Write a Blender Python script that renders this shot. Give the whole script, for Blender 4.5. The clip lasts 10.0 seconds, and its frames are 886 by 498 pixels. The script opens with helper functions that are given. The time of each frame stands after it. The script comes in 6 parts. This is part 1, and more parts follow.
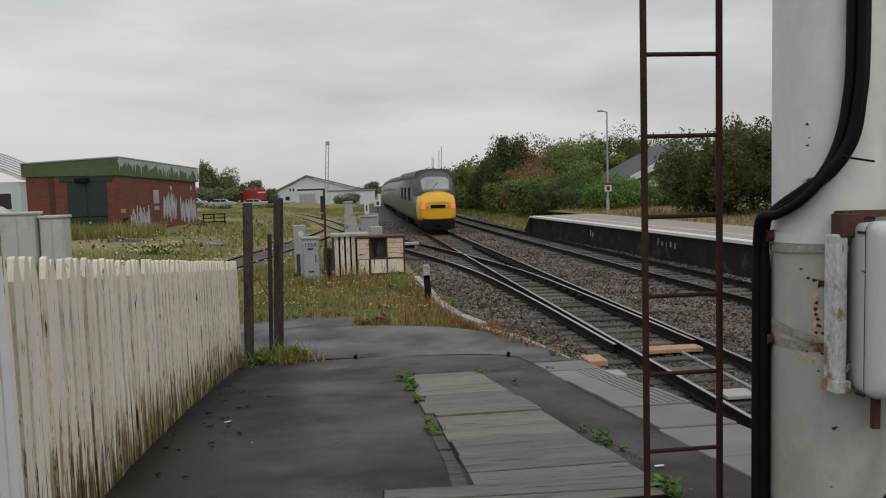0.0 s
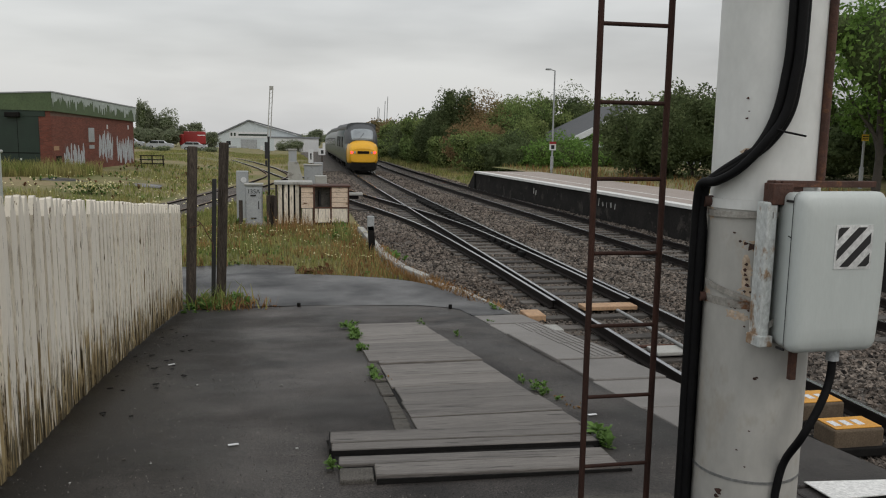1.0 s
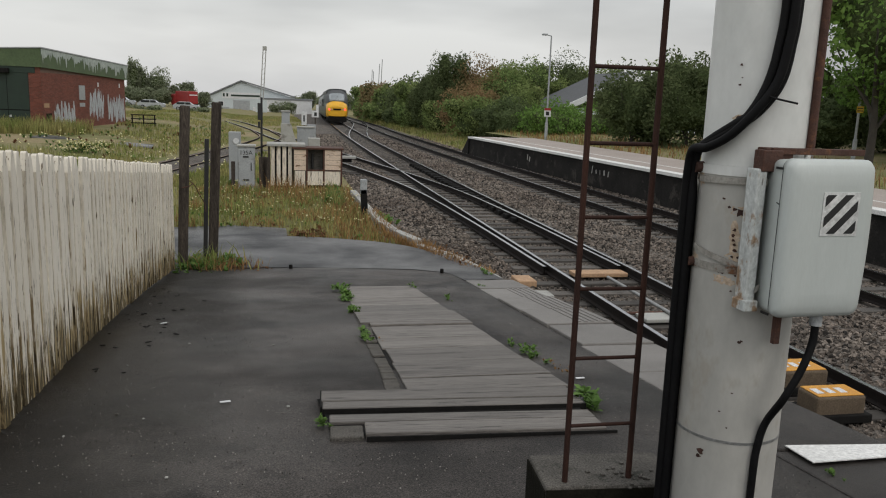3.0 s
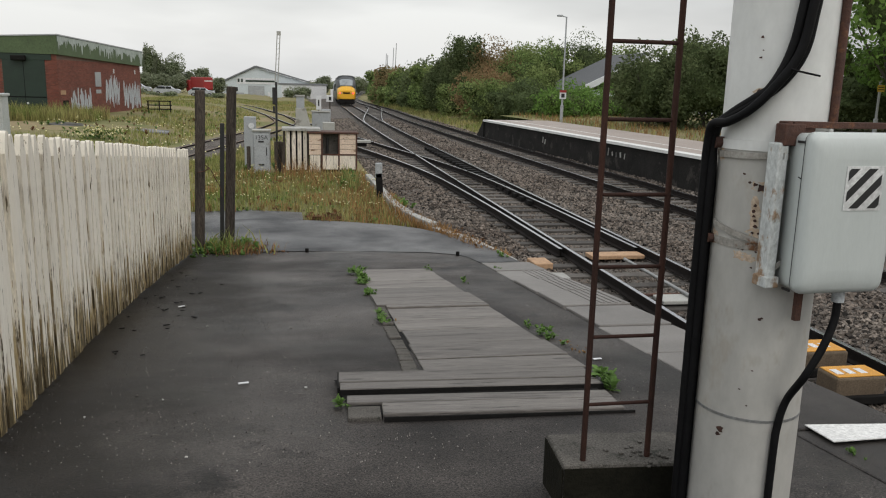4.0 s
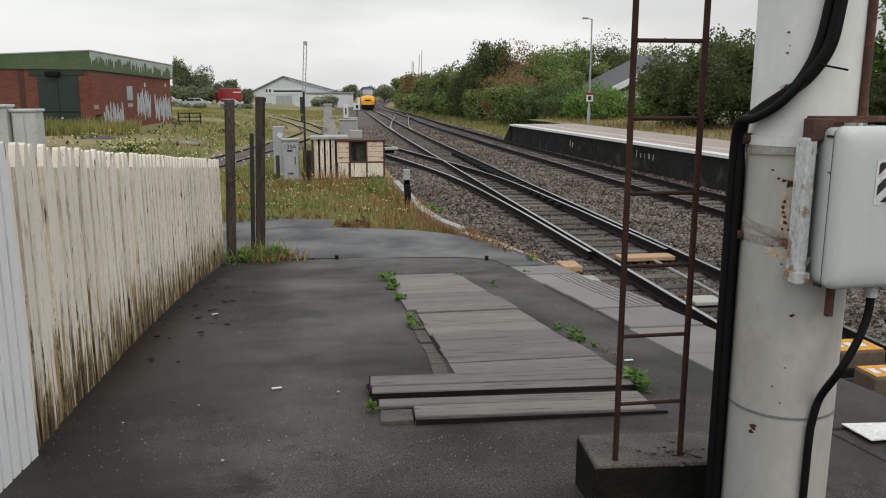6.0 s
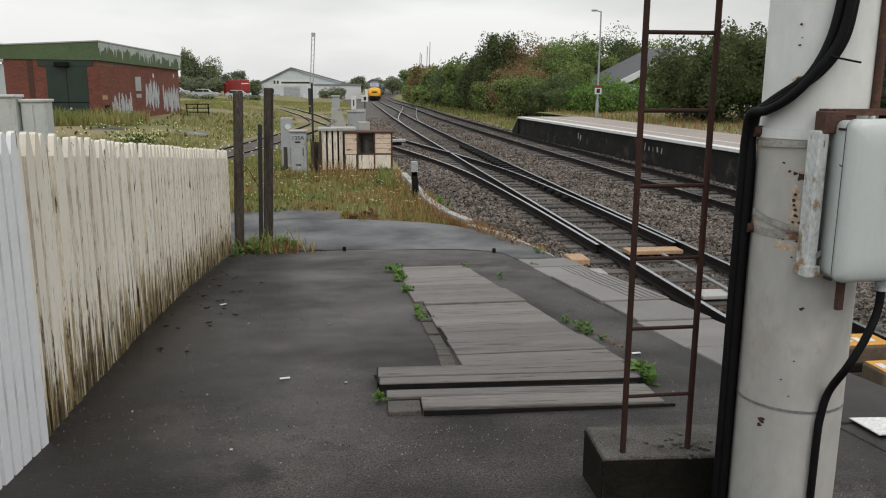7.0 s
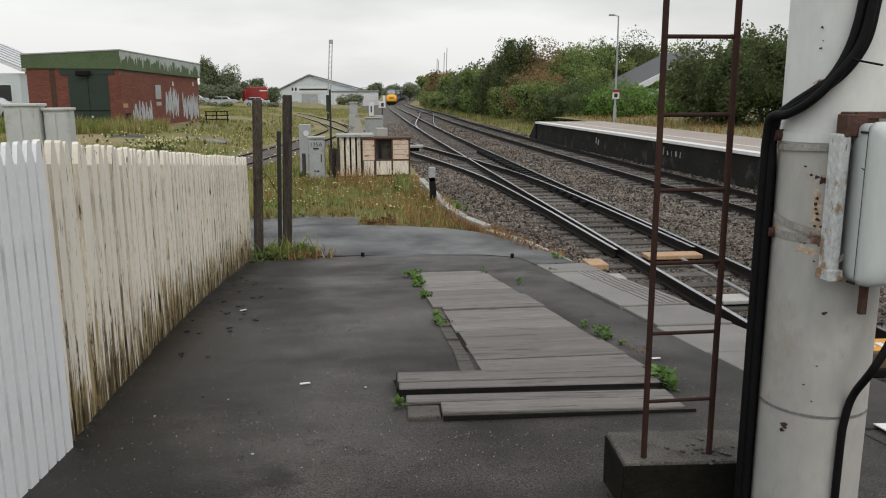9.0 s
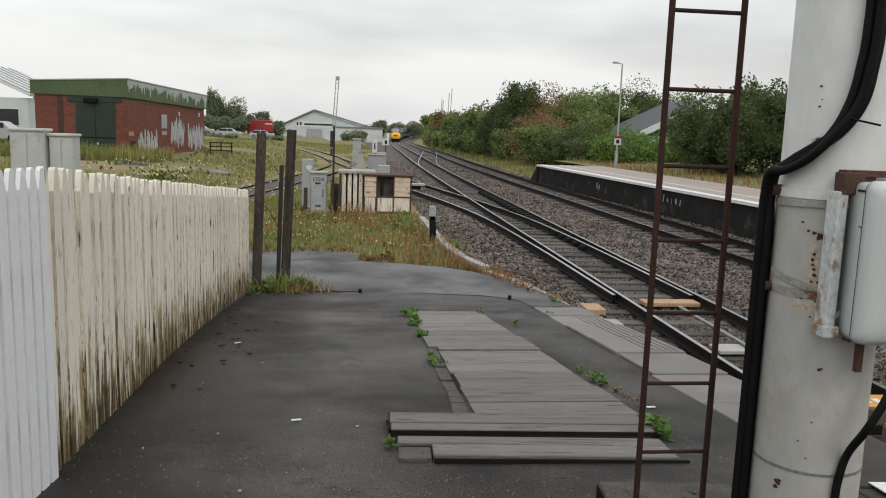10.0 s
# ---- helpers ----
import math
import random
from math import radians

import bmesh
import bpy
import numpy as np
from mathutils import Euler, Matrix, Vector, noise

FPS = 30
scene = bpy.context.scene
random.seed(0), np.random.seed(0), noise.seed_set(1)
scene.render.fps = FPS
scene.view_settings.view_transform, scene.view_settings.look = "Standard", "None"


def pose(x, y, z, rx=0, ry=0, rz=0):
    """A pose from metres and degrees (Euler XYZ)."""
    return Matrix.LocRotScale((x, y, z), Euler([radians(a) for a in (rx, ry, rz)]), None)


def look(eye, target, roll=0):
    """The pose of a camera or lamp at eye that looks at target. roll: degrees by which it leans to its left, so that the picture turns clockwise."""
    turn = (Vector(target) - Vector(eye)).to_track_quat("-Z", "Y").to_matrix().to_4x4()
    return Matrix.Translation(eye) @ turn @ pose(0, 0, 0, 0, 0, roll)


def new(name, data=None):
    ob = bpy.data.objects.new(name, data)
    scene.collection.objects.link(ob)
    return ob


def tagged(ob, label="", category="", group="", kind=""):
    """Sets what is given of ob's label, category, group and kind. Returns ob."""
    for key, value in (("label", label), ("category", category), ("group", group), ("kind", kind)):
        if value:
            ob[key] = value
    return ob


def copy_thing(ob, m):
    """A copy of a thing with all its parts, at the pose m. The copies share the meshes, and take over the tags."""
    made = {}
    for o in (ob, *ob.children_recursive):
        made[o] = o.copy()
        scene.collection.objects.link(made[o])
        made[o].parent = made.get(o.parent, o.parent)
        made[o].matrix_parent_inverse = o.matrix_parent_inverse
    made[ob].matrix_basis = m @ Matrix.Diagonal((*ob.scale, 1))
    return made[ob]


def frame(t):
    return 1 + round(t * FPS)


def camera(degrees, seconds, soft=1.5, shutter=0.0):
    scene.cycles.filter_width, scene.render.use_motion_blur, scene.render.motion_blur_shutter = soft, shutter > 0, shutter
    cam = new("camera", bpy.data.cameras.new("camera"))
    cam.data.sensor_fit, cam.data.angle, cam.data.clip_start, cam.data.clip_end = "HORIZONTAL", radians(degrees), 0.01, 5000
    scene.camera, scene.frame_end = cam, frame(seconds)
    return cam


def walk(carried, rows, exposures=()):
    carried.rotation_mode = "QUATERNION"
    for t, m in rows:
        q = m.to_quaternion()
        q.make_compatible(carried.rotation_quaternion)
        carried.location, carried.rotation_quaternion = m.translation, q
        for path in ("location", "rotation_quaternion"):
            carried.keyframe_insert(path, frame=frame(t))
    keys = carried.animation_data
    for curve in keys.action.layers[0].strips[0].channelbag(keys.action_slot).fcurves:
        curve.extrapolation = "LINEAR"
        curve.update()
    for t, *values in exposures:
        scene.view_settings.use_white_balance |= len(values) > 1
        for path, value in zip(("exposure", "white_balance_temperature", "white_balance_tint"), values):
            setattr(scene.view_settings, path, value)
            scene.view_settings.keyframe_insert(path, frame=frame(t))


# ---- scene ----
cam = camera(58.1, 10.0, soft=1.1)
# time, eye, target, lean
PATH = [
    (0, (0.103, 0.203, 0.03), (0.341, 2.182, -0.133), -1.7),
    (0.5, (0.026, 0.081, 0.047), (0.359, 2.039, -0.189), -0.4),
    (1, (0.02, 0.074, 0.042), (0.399, 2.017, -0.239), 0.9),
    (1.5, (0.02, 0.04, 0.05), (0.387, 1.983, -0.251), 1.1),
    (2, (0.016, 0.04, 0.05), (0.43, 1.968, -0.283), 2.1),
    (3.5, (0.014, 0.049, 0.014), (0.392, 1.975, -0.367), 1.7),
    (4, (0.013, 0.055, 0.004), (0.372, 1.98, -0.402), 1.4),
    (4.5, (0.009, 0.019, 0.002), (0.378, 1.941, -0.414), 0.9),
    (5, (0.002, 0.025, 0.002), (0.351, 1.953, -0.4), 1.0),
    (5.5, (0.003, 0.021, -0.001), (0.324, 1.958, -0.386), 0.8),
    (6, (0.008, 0.023, -0.004), (0.296, 1.963, -0.397), 0.0),
    (7.5, (-0.008, 0.014, -0.009), (0.252, 1.953, -0.424), 0.4),
    (8, (-0.01, 0.008, -0.005), (0.239, 1.95, -0.416), 0.3),
    (8.5, (-0.01, 0.011, -0.007), (0.235, 1.951, -0.425), -0.0),
    (9, (-0.012, 0.009, -0.007), (0.215, 1.956, -0.405), -0.2),
    (9.5, (-0.005, -0.003, -0.003), (0.181, 1.966, -0.298), 1.1),
    (10, (-0.009, 0.006, 0.007), (0.222, 1.969, -0.296), 1.9),
]
walk(cam, [(t, look(eye, target, roll)) for t, eye, target, roll in PATH],
     exposures=[(0.0, -0.22), (1.0, -0.16), (2.0, -0.08), (3.5, -0.06), (4.0, 0.16), (5.0, 0.22), (10.0, 0.22)])

# ---- world and light: an overcast morning ----
world = bpy.data.worlds.new("overcast_sky")
scene.world = world
world.use_nodes = True
wn, wl = world.node_tree.nodes, world.node_tree.links
wn.clear()
w_out = wn.new("ShaderNodeOutputWorld")
w_sky = wn.new("ShaderNodeTexSky")
w_sky.sky_type, w_sky.sun_disc = "NISHITA", False
w_sky.sun_elevation, w_sky.sun_rotation = radians(48), radians(150)
w_sky.air_density, w_sky.dust_density = 1.5, 4.0
w_bg = wn.new("ShaderNodeBackground")
w_bg.inputs[1].default_value = 0.02
w_tc = wn.new("ShaderNodeTexCoord")
w_map = wn.new("ShaderNodeMapping")
w_map.inputs["Scale"].default_value = (1.0, 1.0, 4.5)
w_map.inputs["Location"].default_value = (0.3, 0.1, 0.4)
w_no = wn.new("ShaderNodeTexNoise")
w_no.inputs["Scale"].default_value, w_no.inputs["Detail"].default_value = 1.5, 5.0
w_no.inputs["Roughness"].default_value = 0.5
w_rp = wn.new("ShaderNodeValToRGB")
w_rp.color_ramp.elements[0].position, w_rp.color_ramp.elements[0].color = 0.32, (0.47, 0.475, 0.485, 1)
w_rp.color_ramp.elements[1].position, w_rp.color_ramp.elements[1].color = 0.62, (0.85, 0.855, 0.85, 1)
w_bg2 = wn.new("ShaderNodeBackground")
w_sep = wn.new("ShaderNodeSeparateXYZ")
w_up = wn.new("ShaderNodeMapRange")
w_up.inputs["From Min"].default_value, w_up.inputs["From Max"].default_value = 0.0, 1.0
w_up.inputs["To Min"].default_value, w_up.inputs["To Max"].default_value = 0.82, 1.38
wl.new(w_tc.outputs["Generated"], w_sep.inputs[0])
wl.new(w_sep.outputs["Z"], w_up.inputs["Value"])
wl.new(w_up.outputs[0], w_bg2.inputs[1])
w_add = wn.new("ShaderNodeAddShader")
wl.new(w_sky.outputs[0], w_bg.inputs[0])
wl.new(w_tc.outputs["Generated"], w_map.inputs[0])
wl.new(w_map.outputs[0], w_no.inputs["Vector"])
wl.new(w_no.outputs["Fac"], w_rp.inputs[0])
wl.new(w_rp.outputs[0], w_bg2.inputs[0])
wl.new(w_bg.outputs[0], w_add.inputs[0])
wl.new(w_bg2.outputs[0], w_add.inputs[1])
wl.new(w_add.outputs[0], w_out.inputs[0])

sun_data = bpy.data.lights.new("sun", "SUN")
sun_data.energy, sun_data.angle, sun_data.color = 0.6, radians(25), (1.0, 0.97, 0.93)
sun = new("sun", sun_data)
sun.matrix_world = look((20, -35, 45), (0, 0, 0))

RAIL = -2.96        # height of the rail heads below the eye
DIRT = -3.08        # yard ground
SLOPE = 0.1         # fall of the platform ramp


def ramp_z(y):
    """Height of the platform surface: a level top, the ramp, and the path at its foot."""
    return -1.5 - SLOPE * min(max(y, -3.0), 13.6)


# ---- materials ----
def mat(name, a, b=None, scale=6.0, rough=0.7, metal=0.0, bump=0.2, fine=60.0, c=None, stain=1.3, island=0.0, obj=0.0, rough2=None, stretch=(1, 1, 1), spec=0.5, width=0.25, mid=0.5, g=(0.72, 1.25), foot=0.0, thin=0.0, damp=None, gr=(0.3, 0.7), chips=None):
    """Noise-mixed surface: a to b in broad patches, c in sharper stains, with fine grain and relief."""
    m = bpy.data.materials.new(name)
    m.use_nodes = True
    n, l = m.node_tree.nodes, m.node_tree.links
    p = n["Principled BSDF"]
    p.inputs["Metallic"].default_value = metal
    p.inputs["Specular IOR Level"].default_value = spec
    b = b or tuple(v * 0.75 for v in a)
    tc, mp = n.new("ShaderNodeTexCoord"), n.new("ShaderNodeMapping")
    mp.inputs["Scale"].default_value = stretch
    if obj:
        rnd, off = n.new("ShaderNodeObjectInfo"), n.new("ShaderNodeVectorMath")
        off.operation, off.inputs[1].default_value = "MULTIPLY_ADD", (1, 1, 1)
        comb = n.new("ShaderNodeCombineXYZ")
        mul = n.new("ShaderNodeMath")
        mul.operation, mul.inputs[1].default_value = "MULTIPLY", 37.0
        l.new(rnd.outputs["Random"], mul.inputs[0])
        for k in range(3):
            l.new(mul.outputs[0], comb.inputs[k])
        l.new(tc.outputs["Object"], off.inputs[0])
        l.new(comb.outputs[0], off.inputs[2])
        l.new(off.outputs[0], mp.inputs[0])
    else:
        l.new(tc.outputs["Object"], mp.inputs[0])

    def tex(s, d=4.0, r=0.6):
        t = n.new("ShaderNodeTexNoise")
        t.inputs["Scale"].default_value, t.inputs["Detail"].default_value, t.inputs["Roughness"].default_value = s, d, r
        l.new(mp.outputs[0], t.inputs["Vector"])
        return t.outputs["Fac"]

    def ramp(v, lo, hi):
        r = n.new("ShaderNodeMapRange")
        r.inputs["From Min"].default_value, r.inputs["From Max"].default_value = lo, hi
        l.new(v, r.inputs["Value"])
        return r.outputs[0]

    def mix(f, x, y, kind="MIX"):
        k = n.new("ShaderNodeMix")
        k.data_type, k.blend_type = "RGBA", kind
        for v, s in ((f, 0), (x, 6), (y, 7)):
            if isinstance(v, (tuple, list)):
                k.inputs[s].default_value = (*v, 1)
            elif isinstance(v, float):
                k.inputs[s].default_value = v
            else:
                l.new(v, k.inputs[s])
        return k.outputs[2]

    broad, grain = tex(scale), tex(fine, 3.0, 0.7)
    f = ramp(broad, mid - width, mid + width)
    col = mix(f, a, b)
    if damp:
        # moss and wet dirt lying in a ragged band along the fence
        side, both = n.new("ShaderNodeSeparateXYZ"), n.new("ShaderNodeMath")
        l.new(tc.outputs["Object"], side.inputs[0])
        both.operation, both.inputs[1].default_value = "MULTIPLY_ADD", 2.6
        l.new(tex(1.3, 5.0, 0.65), both.inputs[0])
        l.new(side.outputs["X"], both.inputs[2])
        col = mix(ramp(both.outputs[0], 1.05, 0.25), col, damp)
    if foot:
        # rain-splash dirt and algae in upright streaks, thickest low down
        sep = n.new("ShaderNodeSeparateXYZ")
        l.new(tc.outputs["Object"], sep.inputs[0])
        low = n.new("ShaderNodeMapRange")
        low.inputs["From Min"].default_value, low.inputs["From Max"].default_value = 0.0, foot
        low.inputs["To Min"].default_value, low.inputs["To Max"].default_value = 0.15, -0.12
        l.new(sep.outputs["Z"], low.inputs["Value"])
        for s, tone, lo in ((scale * 1.2, c, 0.53), (scale * 2.6, tuple(v * 0.22 for v in c), 0.575)):
            both = n.new("ShaderNodeMath")
            l.new(tex(s, 5.0, 0.72), both.inputs[0])
            l.new(low.outputs[0], both.inputs[1])
            col = mix(ramp(both.outputs[0], lo, lo + 0.06), col, tone)
    elif c:
        col = mix(ramp(tex(scale * stain, 5.0, 0.7), 0.56, 0.64), col, c)
    if chips:
        # small upright splits and flaked spots
        col = mix(ramp(tex(scale * 4.2, 3.0, 0.6), 0.635, 0.665), col, chips)
    dark = mix(ramp(grain, gr[0], gr[1]), (g[0],) * 3, (g[1],) * 3)
    col = mix(1.0, col, dark, "MULTIPLY")
    if island or obj:
        src = n.new("ShaderNodeNewGeometry").outputs["Random Per Island"] if island else n.new("ShaderNodeObjectInfo").outputs["Random"]
        amount = island or obj
        r = n.new("ShaderNodeMapRange")
        r.inputs["To Min"].default_value, r.inputs["To Max"].default_value = 1 - amount, 1 + amount
        l.new(src, r.inputs["Value"])
        col = mix(1.0, col, r.outputs[0], "MULTIPLY")
    l.new(col, p.inputs["Base Color"])
    if rough2 is None:
        r = n.new("ShaderNodeMapRange")
        r.inputs["To Min"].default_value, r.inputs["To Max"].default_value = max(rough - 0.1, 0.02), min(rough + 0.1, 1)
        l.new(grain, r.inputs["Value"])
    else:
        r = n.new("ShaderNodeMapRange")
        r.inputs["From Min"].default_value, r.inputs["From Max"].default_value = 0.4, 0.62
        r.inputs["To Min"].default_value, r.inputs["To Max"].default_value = rough, rough2
        l.new(tex(scale * 0.6, 3.0), r.inputs["Value"])
    l.new(r.outputs[0], p.inputs["Roughness"])
    if bump:
        h = n.new("ShaderNodeMath")
        h.operation = "MULTIPLY_ADD"
        l.new(grain, h.inputs[0])
        h.inputs[1].default_value = 0.5
        l.new(broad, h.inputs[2])
        bp = n.new("ShaderNodeBump")
        bp.inputs["Strength"].default_value, bp.inputs["Distance"].default_value = bump, 0.02
        l.new(h.outputs[0], bp.inputs["Height"])
        l.new(bp.outputs[0], p.inputs["Normal"])
    if thin:
        # light passes through thin leaves
        tr, mx = n.new("ShaderNodeBsdfTranslucent"), n.new("ShaderNodeMixShader")
        l.new(col, tr.inputs[0])
        mx.inputs[0].default_value = thin
        l.new(p.outputs[0], mx.inputs[1])
        l.new(tr.outputs[0], mx.inputs[2])
        l.new(mx.outputs[0], n["Material Output"].inputs[0])
    return m


def glow(name, col, strength):
    m = bpy.data.materials.new(name)
    m.use_nodes = True
    p = m.node_tree.nodes["Principled BSDF"]
    p.inputs["Base Color"].default_value = (*col, 1)
    p.inputs["Emission Color"].default_value = (*col, 1)
    p.inputs["Emission Strength"].default_value = strength
    return m


TARMAC = mat("wet_tarmac", (0.018, 0.0152, 0.0132), (0.062, 0.0540, 0.0485), 0.8, 0.68, bump=0.9, fine=100, c=(0.014, 0.0120, 0.0105), rough2=0.38, width=0.13, g=(0.25, 2.0), gr=(0.40, 0.62), spec=0.30, damp=(0.014, 0.0115, 0.0085))
PATCH = mat("wet_path", (0.022, 0.0225, 0.024), (0.088, 0.088, 0.088), 0.9, 0.34, bump=0.4, fine=60, rough2=0.6, width=0.10, g=(0.55, 1.45), gr=(0.38, 0.62), spec=0.28)
FLAG = mat("flagstone", (0.205, 0.193, 0.18), (0.145, 0.136, 0.126), 1.6, 0.55, bump=0.25, fine=160, obj=0.14, g=(0.75, 1.25), gr=(0.38, 0.62), spec=0.38)
CONC = mat("old_concrete", (0.125, 0.115, 0.102), (0.06, 0.056, 0.049), 6, 0.85, bump=0.5, fine=110, c=(0.038, 0.038, 0.031), g=(0.55, 1.4), gr=(0.38, 0.62), spec=0.25)
CONC_DARK = mat("near_black_concrete", (0.008, 0.008, 0.006), (0.020, 0.0185, 0.013), 7, 0.9, bump=0.6, fine=60, spec=0.08)
PLANK = mat("weathered_plank", (0.200, 0.184, 0.167), (0.118, 0.106, 0.095), 1.2, 0.56, bump=0.6, fine=14, stretch=(0.4, 5, 5), obj=0.24, c=(0.092, 0.081, 0.072), g=(0.6, 1.3), spec=0.35, chips=(0.030, 0.026, 0.022))
TIMBER = mat("creosoted_timber", (0.085, 0.070, 0.058), (0.032, 0.027, 0.023), 3, 0.9, bump=0.8, fine=18, stretch=(6, 6, 0.5), obj=0.1, g=(0.3, 1.6), spec=0.15)
BLACK_PAINT = mat("black_paint", (0.012, 0.012, 0.013), (0.02, 0.02, 0.02), 8, 0.6)
CREAM = mat("weathered_cream_paint", (0.75, 0.71, 0.63), (0.66, 0.61, 0.515), 2.2, 0.65, bump=0.3, fine=25, stretch=(5, 5, 0.45), c=(0.34, 0.26, 0.13), obj=0.05, foot=0.95, g=(0.92, 1.06), spec=0.3, chips=(0.13, 0.10, 0.065))
# picket edges: gap shade put into a darker cream, with dirt streaks
CREAM_EDGE_SHADE = mat("shaded_dirty_picket_edge", (0.60, 0.56, 0.48), (0.48, 0.43, 0.35), 2.5, 0.8, bump=0.4, fine=25, stretch=(4, 4, 0.5), c=(0.20, 0.15, 0.08), obj=0.12, foot=1.1, spec=0.2, chips=(0.10, 0.08, 0.05))
WHITE = mat("fresh_white_paint", (0.74, 0.75, 0.77), (0.71, 0.72, 0.74), 3, 0.45, bump=0.05, fine=20, g=(0.95, 1.04))
# the same white paint, darkened for the shade on the picket edges
WHITE_EDGE_SHADE = mat("shaded_white_picket_edge", (0.58, 0.59, 0.61), (0.53, 0.54, 0.56), 3, 0.5, bump=0.05, fine=20, g=(0.95, 1.04))
POLE = mat("grey_painted_steel", (0.69, 0.70, 0.685), (0.60, 0.61, 0.59), 3.0, 0.5, bump=0.06, fine=14, stretch=(1, 1, 0.6), width=0.3, g=(0.93, 1.06))
POLE_LOW = mat("grimy_painted_steel", (0.45, 0.445, 0.42), (0.36, 0.35, 0.32), 2.6, 0.55, bump=0.08, fine=14, stretch=(1, 1, 0.5), width=0.25, g=(0.9, 1.07), c=(0.35, 0.33, 0.29))
RUST_HALO = mat("rust_stained_paint", (0.40, 0.28, 0.18), (0.50, 0.42, 0.33), 30, 0.6, bump=0.1)
CHANNEL = mat("rust_marked_grey_channel", (0.56, 0.59, 0.58), (0.45, 0.47, 0.46), 5, 0.55, bump=0.15, c=(0.26, 0.17, 0.10), stain=2.0, stretch=(1, 1, 0.6))
RUST = mat("rusty_steel", (0.085, 0.035, 0.022), (0.045, 0.022, 0.016), 9, 0.8, bump=0.5, fine=60, c=(0.13, 0.055, 0.025))
RUST_DARK = mat("rust_spot", (0.07, 0.028, 0.018), (0.03, 0.016, 0.012), 20, 0.85, bump=0.4)
LADDER = mat("rusty_ladder_iron", (0.022, 0.013, 0.011), (0.060, 0.026, 0.018), 3, 0.75, bump=0.4, fine=60, stretch=(3, 3, 1), spec=0.2)
CABLE = mat("black_cable", (0.005, 0.005, 0.0055), (0.008, 0.008, 0.0085), 10, 0.6, bump=0.05, spec=0.12)
GALV = mat("galvanised_band", (0.33, 0.34, 0.34), (0.24, 0.24, 0.23), 12, 0.5, metal=0.6, bump=0.15)
BOX = mat("grey_moulded_plastic", (0.51, 0.545, 0.53), (0.45, 0.485, 0.47), 2.5, 0.42, bump=0.02, stretch=(3, 3, 0.5), c=(0.47, 0.51, 0.49), g=(0.97, 1.03))
BAND = mat("rust_streaked_band", (0.36, 0.35, 0.32), (0.26, 0.24, 0.21), 9, 0.6, metal=0.3, bump=0.3, c=(0.16, 0.075, 0.035), stain=1.0)
STICKER = mat("white_label", (0.66, 0.67, 0.66), None, 5, 0.5, bump=0)
STRIPE = mat("black_print", (0.015, 0.015, 0.016), None, 5, 0.5, bump=0)
BALLAST = mat("ballast", (0.128, 0.115, 0.102), (0.072, 0.063, 0.055), 1.2, 0.9, bump=1.0, fine=22, c=(0.085, 0.068, 0.056), g=(0.3, 1.8), gr=(0.38, 0.62), spec=0.15)
STONE = mat("ballast_stone", (0.165, 0.143, 0.122), (0.088, 0.069, 0.056), 0.5, 0.75, bump=0.2, fine=25, island=0.92, spec=0.25)
SLEEPER = mat("sleeper", (0.105, 0.097, 0.088), (0.06, 0.054, 0.048), 3, 0.75, bump=0.4, fine=20, obj=0.45, stretch=(1, 5, 5), spec=0.25)
RAILTOP = mat("polished_rail", (0.50, 0.50, 0.52), (0.42, 0.42, 0.43), 4, 0.22, metal=1.0, bump=0.02)
RUST_HEAD = mat("dull_rusty_rail_head", (0.20, 0.135, 0.10), (0.13, 0.085, 0.06), 5, 0.6, metal=0.2, bump=0.1)
RAILSIDE = mat("rusty_rail_side", (0.020, 0.015, 0.013), (0.011, 0.0095, 0.009), 6, 0.8, bump=0.3, spec=0.15)
SOIL = mat("yard_ground", (0.155, 0.162, 0.068), (0.26, 0.21, 0.125), 0.25, 0.95, bump=0.6, fine=12, c=(0.135, 0.150, 0.06), width=0.15, spec=0.08)
GRASS = mat("grass", (0.170, 0.215, 0.060), (0.34, 0.295, 0.125), 0.35, 0.7, bump=0, island=0.45, width=0.12, spec=0.1, thin=0.3)
DRY = mat("dry_weeds", (0.36, 0.205, 0.09), (0.215, 0.135, 0.06), 0.8, 0.8, bump=0, island=0.45, spec=0.15, thin=0.3)
WEED = mat("fresh_weed", (0.135, 0.23, 0.060), (0.09, 0.165, 0.04), 4, 0.6, bump=0, island=0.4, spec=0.15, thin=0.35)
DOCK = mat("rusty_dock_leaves", (0.20, 0.085, 0.045), (0.11, 0.075, 0.035), 3, 0.7, bump=0, island=0.4, spec=0.15, thin=0.3)
FLOWER = mat("pale_flowers", (0.70, 0.66, 0.45), (0.6, 0.55, 0.2), 4, 0.6, bump=0, island=0.2)
LEAF = mat("hedge_leaves", (0.165, 0.235, 0.080), (0.245, 0.275, 0.108), 0.12, 0.75, bump=0, island=0.45, width=0.12, c=(0.31, 0.22, 0.115), stain=1.7, spec=0.08, thin=0.5)
LEAF_DARK = mat("dark_leaves", (0.095, 0.132, 0.060), (0.135, 0.158, 0.073), 0.4, 0.75, bump=0, island=0.4, spec=0.08, thin=0.5)
LEAF_LIME = mat("sycamore_leaves", (0.11, 0.21, 0.048), (0.18, 0.28, 0.07), 0.6, 0.6, bump=0, island=0.4, spec=0.12, thin=0.5)
# paler, greyer green: distance haze put into the leaf colour
LEAF_FAR = mat("hazy_distant_leaves", (0.20, 0.235, 0.155), (0.26, 0.28, 0.18), 0.1, 0.8, bump=0, island=0.3, spec=0.05, thin=0.5)
